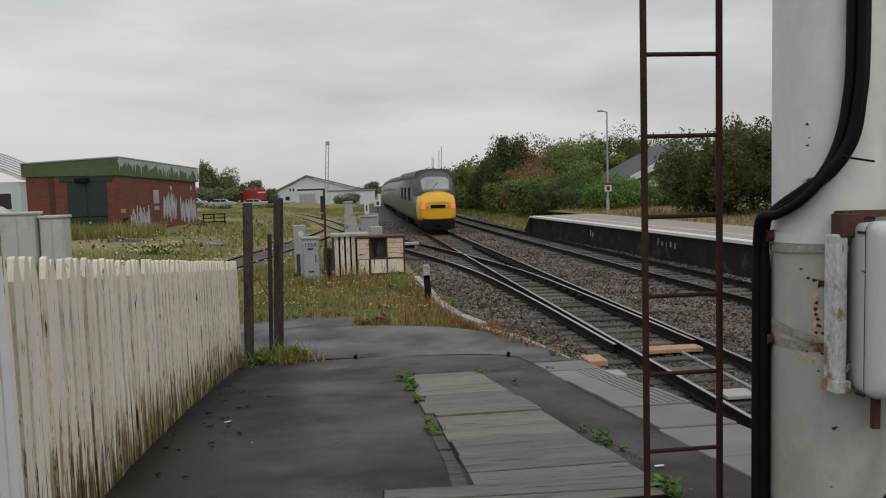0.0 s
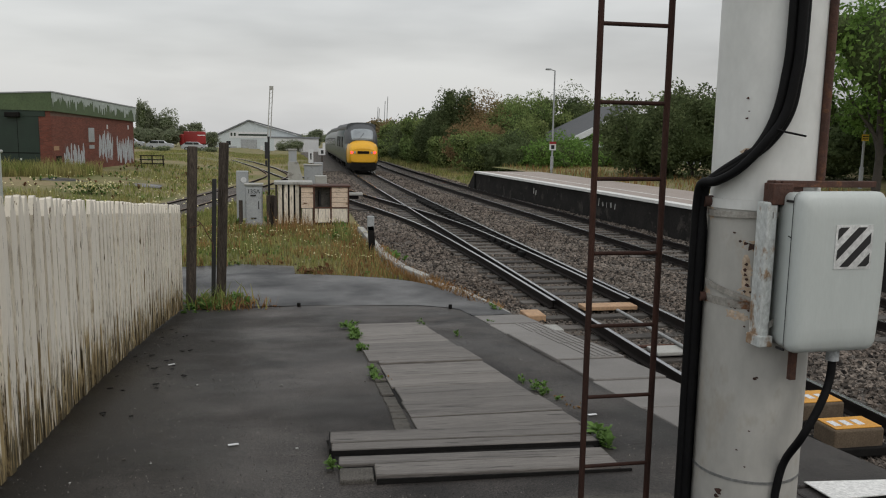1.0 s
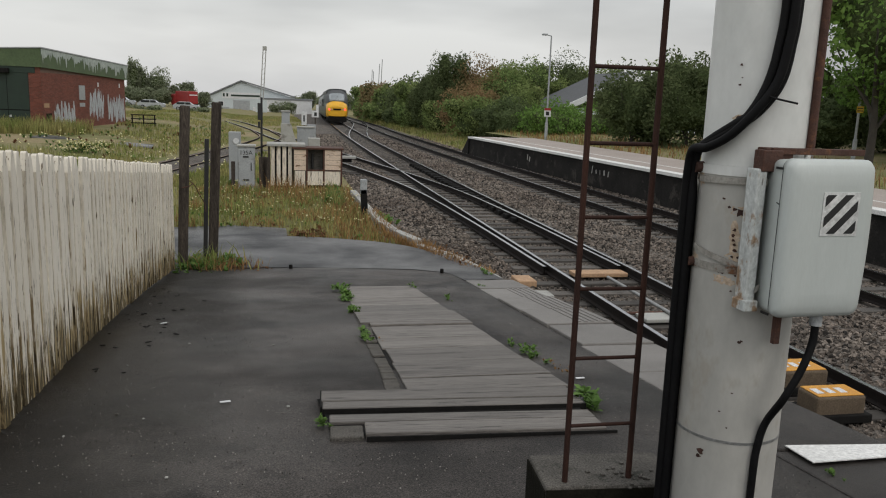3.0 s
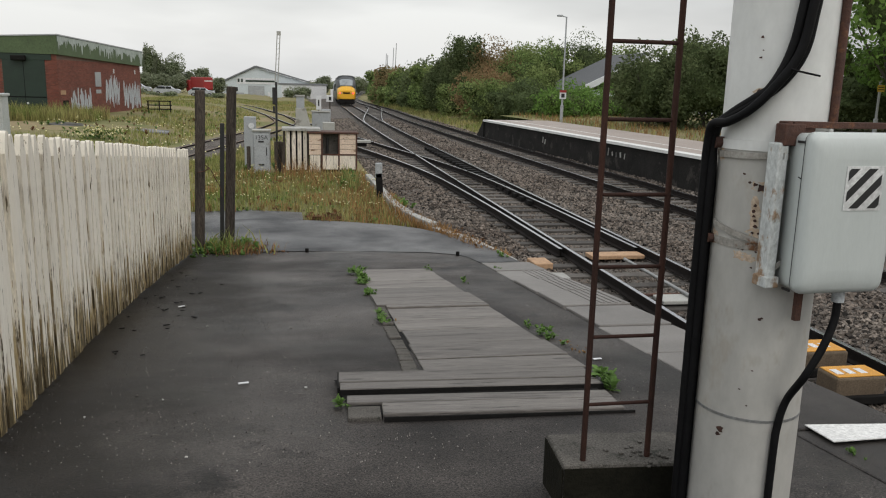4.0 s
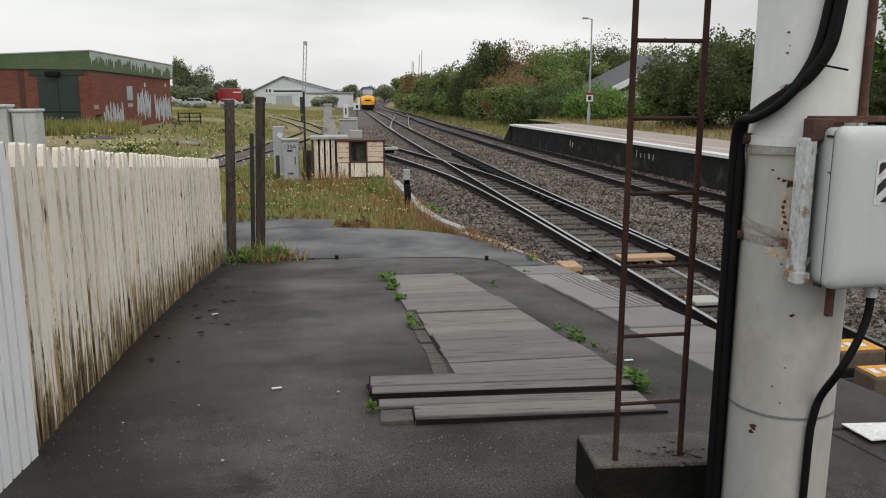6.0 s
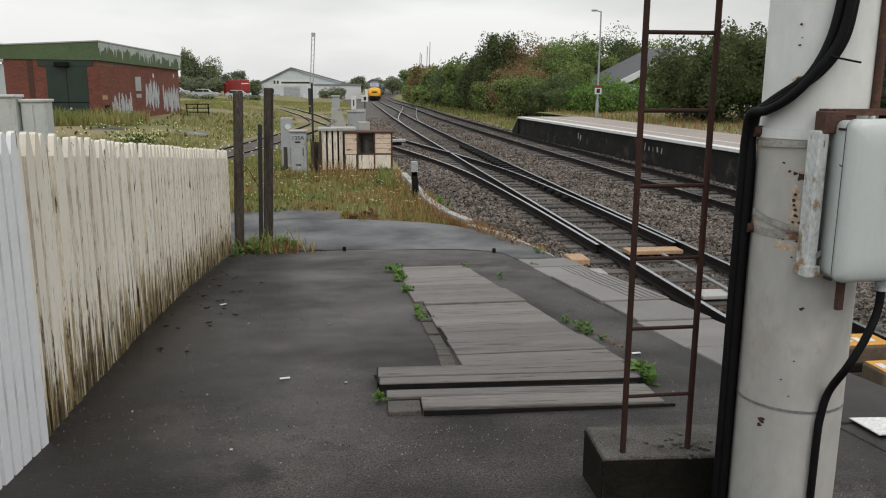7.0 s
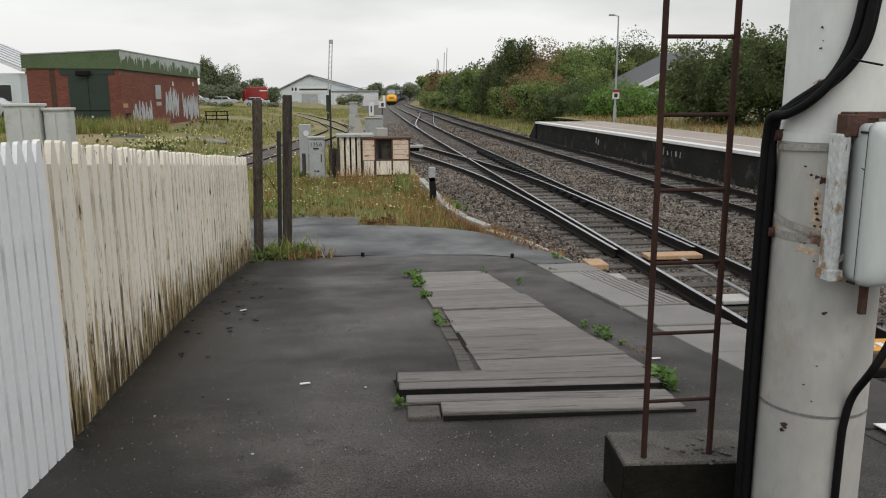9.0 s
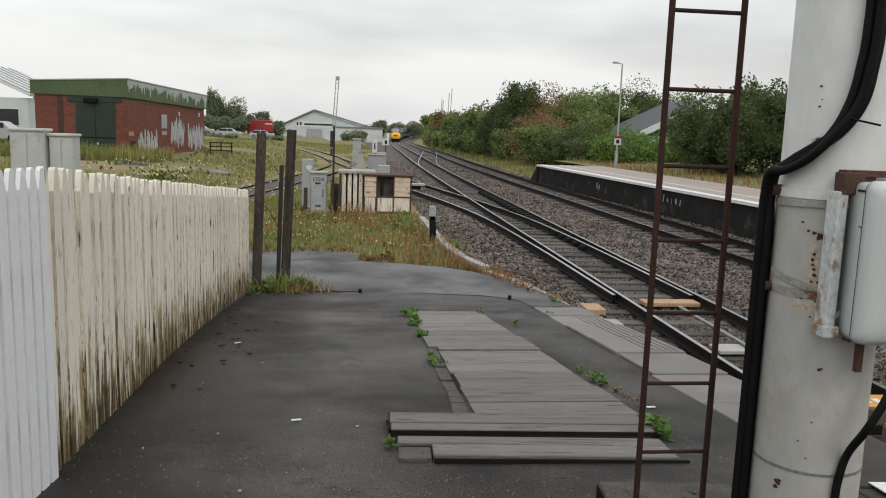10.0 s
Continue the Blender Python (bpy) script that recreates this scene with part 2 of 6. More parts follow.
LEAF_RED = mat("reddish_leaves", (0.30, 0.18, 0.10), (0.20, 0.195, 0.09), 0.3, 0.75, bump=0, island=0.4, spec=0.08, thin=0.5)
# darker green that carries the shade inside the crowns
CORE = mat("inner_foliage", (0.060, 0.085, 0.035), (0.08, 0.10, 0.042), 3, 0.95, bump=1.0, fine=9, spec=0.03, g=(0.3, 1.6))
BARK = mat("bark", (0.07, 0.06, 0.05), (0.04, 0.035, 0.03), 5, 0.9, bump=0.6)
BRICK = mat("red_brick", (0.20, 0.065, 0.042), (0.15, 0.05, 0.035), 0.8, 0.8, bump=0.3, fine=30, island=0.22)
MORTAR = mat("mortar", (0.17, 0.105, 0.08), (0.12, 0.08, 0.065), 2, 0.9, bump=0.3)
FASCIA = mat("mossy_green_cladding", (0.085, 0.125, 0.055), (0.060, 0.088, 0.040), 0.7, 0.7, bump=0.2, fine=10)
FASCIA_PALE = mat("weathered_pale_cladding", (0.40, 0.44, 0.42), (0.30, 0.35, 0.31), 1.5, 0.7, bump=0.2, fine=10, stretch=(1, 1, 0.4))
GREEN_DOOR = mat("dark_green_door", (0.018, 0.036, 0.024), (0.013, 0.026, 0.018), 1.5, 0.6, bump=0.1)
SPRAY = mat("silver_spray_paint", (0.50, 0.53, 0.55), (0.38, 0.40, 0.42), 2.5, 0.6, bump=0.1)
SPRAY_DARK = mat("dark_spray_paint", (0.12, 0.12, 0.13), (0.2, 0.2, 0.21), 2.5, 0.6, bump=0.1)
CLAD = mat("pale_cladding", (0.55, 0.60, 0.62), (0.48, 0.53, 0.55), 0.4, 0.6, bump=0.1)
ROOF = mat("grey_roof_sheet", (0.20, 0.21, 0.22), (0.15, 0.16, 0.17), 0.5, 0.7, bump=0.2)
SLATE = mat("slate", (0.075, 0.08, 0.085), (0.055, 0.058, 0.062), 2, 0.7, bump=0.3)
GLASSY = mat("dark_glass", (0.02, 0.023, 0.026), (0.03, 0.033, 0.036), 2, 0.12, bump=0)
WALLDARK = mat("sooty_platform_wall", (0.030, 0.028, 0.026), (0.014, 0.0135, 0.013), 1.2, 0.9, bump=0.5, fine=14, c=(0.055, 0.05, 0.045), spec=0.12)
PLATFORM = mat("platform_surface", (0.36, 0.31, 0.275), (0.29, 0.245, 0.215), 0.6, 0.7, bump=0.2, fine=40)
LINE_W = mat("white_line_paint", (0.74, 0.74, 0.72), (0.62, 0.62, 0.60), 2.5, 0.6, bump=0.15, fine=40)
YELLOW = mat("train_yellow", (0.78, 0.42, 0.015), (0.70, 0.36, 0.012), 1.2, 0.4, bump=0.05)
TRAIN = mat("train_side_paint", (0.030, 0.050, 0.048), (0.022, 0.038, 0.036), 0.6, 0.35, bump=0.03)
TRAIN_GREY = mat("train_roof_grey", (0.075, 0.08, 0.085), (0.055, 0.058, 0.062), 0.8, 0.55, bump=0.1)
# also stands for the shade in and under the ramp boards
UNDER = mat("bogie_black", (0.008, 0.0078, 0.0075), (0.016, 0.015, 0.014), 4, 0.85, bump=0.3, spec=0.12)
ORANGE = mat("yellow_ochre_paint", (0.62, 0.30, 0.035), (0.48, 0.22, 0.03), 4, 0.6, bump=0.3, c=(0.16, 0.09, 0.04))
MAGNET = mat("dusty_brown_casting", (0.15, 0.115, 0.08), (0.10, 0.075, 0.052), 4, 0.8, bump=0.3, spec=0.2)
BUFF = mat("pale_timber", (0.45, 0.29, 0.17), (0.34, 0.21, 0.12), 4, 0.75, bump=0.4, fine=20)
PEEL = mat("peeling_cream_boards", (0.74, 0.69, 0.60), (0.62, 0.55, 0.44), 2, 0.75, bump=0.5, fine=25, stretch=(4, 4, 0.5), c=(0.07, 0.05, 0.035), stain=1.9)
PEEL2 = mat("flaking_pinkish_boards", (0.66, 0.52, 0.39), (0.60, 0.49, 0.40), 2, 0.75, bump=0.5, fine=25, stretch=(1, 1, 3), c=(0.20, 0.11, 0.06), stain=1.9)
CABGREY = mat("grey_cabinet_paint", (0.37, 0.39, 0.40), (0.29, 0.305, 0.315), 2, 0.55, bump=0.1, c=(0.24, 0.24, 0.23))
CONPALE = mat("pale_concrete", (0.40, 0.40, 0.375), (0.29, 0.29, 0.27), 1.5, 0.85, bump=0.3, c=(0.2, 0.19, 0.17))
RED = mat("red_paint", (0.30, 0.02, 0.02), (0.25, 0.018, 0.018), 1.5, 0.5, bump=0)
SIGNW = mat("sign_white", (0.70, 0.71, 0.72), None, 3, 0.5, bump=0)
SIGNY = mat("sign_yellow", (0.70, 0.45, 0.02), None, 3, 0.5, bump=0)
CARW = mat("car_silver_paint", (0.50, 0.52, 0.55), None, 1, 0.25, metal=0.3, bump=0)
TAIL_ON = glow("tail_lamp", (1.0, 0.03, 0.03), 5.0)
# pale metallic base puts the reflected sky into the windscreen's colour
SCREEN = mat("sky_lit_windscreen", (0.34, 0.37, 0.38), (0.28, 0.30, 0.31), 1.0, 0.2, metal=0.7, bump=0)


# ---- building helpers ----
def bx(bm, x0, x1, y0, y1, z0, z1, bevel=0.0, m=None):
    """A box between two corners, edges rounded by bevel, moved by matrix m."""
    vs = bmesh.ops.create_cube(bm, size=1)["verts"]
    for v in vs:
        v.co = Vector((x0 + (v.co.x + 0.5) * (x1 - x0), y0 + (v.co.y + 0.5) * (y1 - y0), z0 + (v.co.z + 0.5) * (z1 - z0)))
    if m:
        bmesh.ops.transform(bm, matrix=m, verts=vs)
    if bevel:
        es = {e for v in vs for e in v.link_edges}
        bmesh.ops.bevel(bm, geom=list(es), offset=bevel, segments=2, affect="EDGES", profile=0.5)
    return bm


def box(x0, x1, y0, y1, z0, z1, bevel=0.0, m=None):
    return bx(bmesh.new(), x0, x1, y0, y1, z0, z1, bevel, m)


def tube(bm, pts, r, seg=10, cap=True, taper=None):
    """A round bar along a line of points, its rings carried along without twist."""
    pts = [Vector(p) for p in pts]
    rings, side = [], None
    for i, p in enumerate(pts):
        d = (pts[min(i + 1, len(pts) - 1)] - pts[max(i - 1, 0)]).normalized()
        if side is None:
            side = d.cross(Vector((0, 0, 1)) if abs(d.z) < 0.9 else Vector((1, 0, 0)))
        side = (side - d * side.dot(d)).normalized()
        up = side.cross(d)
        rr = r if taper is None else r + (taper - r) * i / (len(pts) - 1)
        rings.append([bm.verts.new(p + rr * (side * math.cos(a) + up * math.sin(a))) for a in [2 * math.pi * k / seg for k in range(seg)]])
    for a, b in zip(rings, rings[1:]):
        for k in range(seg):
            f = bm.faces.new((a[k], a[(k + 1) % seg], b[(k + 1) % seg], b[k]))
            f.smooth = True
    if cap:
        for ring in (rings[0][::-1], rings[-1]):
            bm.faces.new([bm.verts.new(v.co) for v in ring])
    return bm


def smooth_path(pts, n=8):
    """Catmull-Rom points through pts."""
    P = [Vector(p) for p in pts]
    P = [P[0] * 2 - P[1]] + P + [P[-1] * 2 - P[-2]]
    out = []
    for i in range(1, len(P) - 2):
        for k in range(n):
            t = k / n
            a, b, c, d = P[i - 1:i + 3]
            out.append(0.5 * ((2 * b) + (c - a) * t + (2 * a - 5 * b + 4 * c - d) * t * t + (3 * b - a - 3 * c + d) * t ** 3))
    return out + [P[-2]]


def mesh_of(name, bm, material):
    bmesh.ops.recalc_face_normals(bm, faces=bm.faces)
    me = bpy.data.meshes.new(name)
    bm.to_mesh(me)
    bm.free()
    me.materials.append(material)
    return me


def raw(name, verts, faces, material):
    me = bpy.data.meshes.new(name)
    me.from_pydata(verts, [], faces)
    me.materials.append(material)
    return me


def thing(name, at, label, category, group="", rz=0.0, kind=""):
    ob = new(name)
    ob.empty_display_size = 0.1
    ob.location, ob.rotation_euler = at, (0, 0, radians(rz))
    return tagged(ob, label, category, group, kind)


def part(name, bm, material, parent, label="", at=None, rot=None):
    ob = new(name, bm if isinstance(bm, bpy.types.Mesh) else mesh_of(name, bm, material))
    ob.parent = parent
    if at:
        ob.location = at
    if rot:
        ob.rotation_euler = rot
    return tagged(ob, label)


def solo(name, bm, material, label, category, group="", kind="", at=None):
    ob = new(name, bm if isinstance(bm, bpy.types.Mesh) else mesh_of(name, bm, material))
    if at:
        ob.location = at
    return tagged(ob, label, category, group, kind)


def blades(name, spots, h, w, material, lean=0.4, seed=1):
    """Grass: bent blades, three triangles each, at spots of (x, y, z, scale)."""
    rng = np.random.default_rng(seed)
    V, F = [], []
    for x, y, z, s in spots:
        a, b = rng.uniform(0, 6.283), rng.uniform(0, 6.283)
        hh, ww, ll = h * s * rng.uniform(0.6, 1.2), w * rng.uniform(0.7, 1.3), lean * rng.uniform(0.2, 1)
        dx, dy = math.cos(a) * ww, math.sin(a) * ww
        ex, ey = math.cos(b) * ll * hh, math.sin(b) * ll * hh
        i = len(V)
        V += [(x - dx, y - dy, z), (x + dx, y + dy, z), (x + dx * .7 + ex * .35, y + dy * .7 + ey * .35, z + hh * .6), (x - dx * .7 + ex * .35, y - dy * .7 + ey * .35, z + hh * .6), (x + ex, y + ey, z + hh)]
        F += [(i, i + 1, i + 2, i + 3), (i + 3, i + 2, i + 4)]
    return raw(name, V, F, material)


def leafy(name, spots, h, material, seed=1, per=9):
    """Broad-leaved weeds: rosettes of bent oval leaves at spots of (x, y, z, scale)."""
    rng = np.random.default_rng(seed)
    V, F = [], []
    for x, y, z, s in spots:
        for _ in range(per):
            a, tilt = rng.uniform(0, 6.283), rng.uniform(.25, 1.25)
            ln = h * s * rng.uniform(.5, 1.0)
            w = ln * rng.uniform(.18, .30)
            rise = h * s * rng.uniform(0, .55)
            dx, dy, up = math.cos(a) * math.cos(tilt), math.sin(a) * math.cos(tilt), math.sin(tilt)
            px, py = -math.sin(a) * w, math.cos(a) * w
            i = len(V)
            for t, k, sag in ((0, .15, 0), (.35, 1, 0), (.75, .85, .08), (1, .1, .22)):
                cx, cy, cz = x + dx * ln * t, y + dy * ln * t, z + rise + (up * t - sag) * ln
                V += [(cx - px * k, cy - py * k, cz), (cx + px * k, cy + py * k, cz)]
            F += [(i + 2 * j, i + 2 * j + 1, i + 2 * j + 3, i + 2 * j + 2) for j in range(3)]
    return raw(name, V, F, material)


def quads(name, V, material):
    """A mesh of loose quads from an array of corners."""
    me = bpy.data.meshes.new(name)
    n = len(V) // 4
    me.vertices.add(n * 4)
    me.vertices.foreach_set("co", np.asarray(V, dtype=np.float32).ravel())
    me.loops.add(n * 4)
    me.loops.foreach_set("vertex_index", np.arange(n * 4, dtype=np.int32))
    me.polygons.add(n)
    me.polygons.foreach_set("loop_start", np.arange(0, n * 4, 4, dtype=np.int32))
    me.update(calc_edges=True)
    me.materials.append(material)
    return me


def leaves(name, blobs, size, per, material, seed=1, shell=0.7):
    """A crown: leaf quads thrown over the skins of ellipsoids (x, y, z, rx, ry, rz), ragged by waves."""
    rng = np.random.default_rng(seed)
    out = []
    for cx, cy, cz, rx, ry, rz in blobs:
        n = int(per * (rx * ry + rx * rz + ry * rz)) + 8
        d = rng.normal(size=(n, 3))
        d /= np.linalg.norm(d, axis=1)[:, None]
        lump = np.full(n, 0.82)
        for f, amp in ((3.0, .11), (5.5, .09), (11.0, .07), (21.0, .05)):
            w, ph = rng.normal(size=(3, 3)), rng.uniform(0, 6.28, 3)
            w *= f / np.linalg.norm(w, axis=1)[:, None]
            lump += amp * np.sin(d @ w.T + ph).sum(axis=1) / 1.5
        r = lump * (shell + (1.1 - shell) * rng.random(n) ** 0.6)
        c = np.array((cx, cy, cz)) + d * r[:, None] * np.array((rx, ry, rz))
        u = rng.normal(size=(n, 3))
        u /= np.linalg.norm(u, axis=1)[:, None]
        v = np.cross(u, d + rng.normal(size=(n, 3)) * 0.6)
        v /= np.linalg.norm(v, axis=1)[:, None] + 1e-6
        s = (size * rng.uniform(0.5, 1.25, n))[:, None]
        out.append(np.stack([c - u * s, c + v * s * .55, c + u * s, c - v * s * .55], axis=1).reshape(-1, 3))
    return quads(name, np.concatenate(out), material)


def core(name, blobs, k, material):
    """A crown's solid inside, its shade put into a darker leaf colour."""
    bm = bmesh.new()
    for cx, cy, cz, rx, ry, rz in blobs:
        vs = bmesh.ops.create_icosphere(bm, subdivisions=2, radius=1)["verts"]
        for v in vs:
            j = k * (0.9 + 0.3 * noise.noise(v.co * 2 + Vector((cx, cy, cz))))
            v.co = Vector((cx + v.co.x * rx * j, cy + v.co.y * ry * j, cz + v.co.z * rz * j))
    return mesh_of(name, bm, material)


def strip(name, rows, material):
    """A sheet through rows of points, each row as long as the next."""
    V = [p for r in rows for p in r]
    n = len(rows[0])
    F = [(i * n + j, i * n + j + 1, (i + 1) * n + j + 1, (i + 1) * n + j) for i in range(len(rows) - 1) for j in range(n - 1)]
    return raw(name, V, F, material)

# ---- ground and platform ----
def ground_z(x, y):
    """The yard rises gently on the shed's side."""
    k = min(max((-x - 4.5) / 7.0, 0), 1)
    k *= min(max((y - 18) / 12.0, 0), 1)
    if x < -19.5 and y > 44:
        k += min((-19.5 - x) / 3, 1) * 0.27
    low = min(max((x - 2.3) / 0.8, 0), 1) * 0.45 if y > 11 else min(max((x - 2.9) / 0.5, 0), 1) * 0.45
    return DIRT + 0.55 * (k * k * (3 - 2 * k) if k <= 1 else 1 + (k - 1) * 3) - low + fall(y)


def fall(y):
    """The line drops away gently down the valley."""
    return -0.0118 * (math.sqrt(max(y - 85, 0) ** 2 + 100) - 10) if 85 < y < 260 else (-1.96 if y >= 260 else 0.0)


def build_ground():
    xs = [-2500, -600, -200, -90] + [-60 + 3 * i for i in range(20)] + [0, 1.5, 2.3, 2.7, 3.1, 3.4, 6, 9, 13, 18, 24] + [30, 60, 90, 200, 600, 2500]
    ys = [-2500, -500, -100, -40, -20] + [3 * i for i in range(50)] + [160, 180, 200, 220, 240, 260, 300, 500, 900, 1600, 2500]
    rows = [[(x, y, ground_z(x, y) + (0.05 * noise.noise(Vector((x * .3, y * .3, 0))) if abs(x) < 60 and x < 2 else 0)) for x in xs] for y in ys]
    solo("ground", strip("ground", rows, SOIL), None, "grassy railway yard ground with bare patches", "ground", kind="structure")


def build_platform():
    # tarmac walkway from the level top down the ramp
    ys = [-14, -8, -3] + [-2 + 0.4 * i for i in range(40)]
    xs = [-1.78 + 0.453 * i for i in range(11)]
    top = [[(x, y, ramp_z(y) + 0.012 * noise.noise(Vector((x * .8, y * .8, 3)))) for x in xs] for y in ys if y <= 13.7]
    bm = bmesh.new()
    V = [[bm.verts.new(p) for p in r] for r in top]
    for a, b in zip(V, V[1:]):
        for i in range(len(a) - 1):
            bm.faces.new((a[i], a[i + 1], b[i + 1], b[i])).smooth = True
    ext = bmesh.ops.extrude_edge_only(bm, edges=[e for e in bm.edges if e.is_boundary])
    for v in ext["geom"]:
        if isinstance(v, bmesh.types.BMVert):
            v.co.z = -3.2
    solo("platform_ramp", bm, TARMAC, "dark wet tarmac platform ramp", "platform", kind="structure")
    # wet path at the foot of the ramp, curving to the left behind the posts
    edge = [(-3.2, 15.2), (-1.3, 16.8), (-0.6, 17.0), (0.1, 16.7), (1.0, 16.5), (1.9, 16.0), (2.4, 15.6), (3.0, 14.7), (3.3, 14.0), (3.45, 13.0), (3.4, 11.7)]
    low = [(-3.4, 13.55), (-1.7, 13.55), (-0.8, 13.55), (0.1, 13.5), (1.0, 13.45), (1.6, 13.3), (2.2, 13.1), (2.6, 12.7), (2.72, 12.4), (2.74, 12.0), (2.75, 11.6)]
    rows = []
    for k in range(9):
        row = []
        for (ax, ay), (bx_, by) in zip(low, edge):
            t = k / 8
            x, y = ax + (bx_ - ax) * t, ay + (by - ay) * t
            zz = max(ramp_z(y), -2.845) + 0.008 + 0.014 * noise.noise(Vector((x * 1.2, y * 1.2, 1))) - 0.05 * max(0, t - 0.8)
            row.append((x, y, zz))
        rows.append(row)
    me = strip("wet_path", rows, PATCH)
    for p in me.polygons:
        p.use_smooth = True
    solo("path", me, None, "wet patched tarmac path at the ramp foot", "path", kind="structure")
    apron = strip("apron", [[(-3.6, 15.0, -2.95), (-1.1, 17.0, -2.92), (0.15, 17.0, -2.92)], [(-3.6, 18.3, -2.98), (-1.1, 18.8, -2.96), (0.12, 18.4, -2.96)]], PATCH)
    solo("path", apron, None, "broken old concrete path in the grass", "path", kind="structure")
    # wall under the platform edge
    bm = bmesh.new()
    for i in range(20):
        y0, y1 = -14 + i * 1.28, -14 + (i + 1) * 1.28
        bx(bm, 3.2, 3.42, y0, y1 - 0.01, -3.2, min(ramp_z(y0), ramp_z(y1)) - 0.1, 0.01)
    solo("platform_wall", bm, WALLDARK, "sooty masonry wall under the platform edge", "wall", kind="structure")
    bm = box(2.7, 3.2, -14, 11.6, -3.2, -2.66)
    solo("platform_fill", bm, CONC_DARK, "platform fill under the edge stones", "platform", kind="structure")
    # tarmac strip on the far side of the white line, then coping flags down the ramp
    edge_thing = thing("platform_edge", (0, 0, 0), "grey coping flagstones along the platform edge", "platform edge", kind="structure")
    tilt = -math.atan(SLOPE)
    lengths = [0.95, 1.0, 0.9, 1.05, 0.95, 1.0, 0.9, 1.05, 0.98, 0.92, 1.0, 0.95, 1.0, 0.9]
    y = -1.0
    rng = random.Random(4)
    for i, ln in enumerate(lengths):
        if y > 11.4:
            break
        ln = min(ln, 11.55 - y)
        bm = box(2.76 + rng.uniform(-.02, .03), 3.5 + rng.uniform(-.03, .02), 0.008, ln - 0.012, -0.10, 0, 0.012)
        if 7.0 < y < 10:
            for k in range(5):
                bx(bm, 3.12 + k * 0.075, 3.155 + k * 0.075, 0.03, ln - 0.03, -0.002, 0.008)
        part("flagstone" if y > 4.6 else "edge_slab", bm, FLAG if y > 4.6 else TARMAC, edge_thing, at=(0, y, -1.5 - SLOPE * y + 0.012 + rng.uniform(0, .012)), rot=(tilt, rng.uniform(-.008, .008), rng.uniform(-.006, .006)))
        y += ln
    # white line over the flags
    bm = bmesh.new()
    a = [(2.84, 3.60), (3.50, 3.62), (3.50, 3.80), (2.86, 3.88)]
    top = [bm.verts.new((x, yy, -1.5 - SLOPE * yy + 0.029)) for x, yy in a]
    bm.faces.new(top)
    r = bmesh.ops.extrude_face_region(bm, geom=bm.faces[:])
    for v in r["geom"]:
        if isinstance(v, bmesh.types.BMVert):
            v.co.z -= 0.006
    solo("painted_mark", bm, LINE_W, "worn white paint bar across the platform edge", "marking", kind="structure")
    # fallen kerb stones at the foot
    for x, y, s in ((3.25, 12.1, .3), (3.0, 12.5, .22)):
        solo("loose_stone", box(x, x + s, y, y + s * .7, -2.86, -2.78, 0.02), CONC, "loose kerb stone beside the ramp foot", "stone")


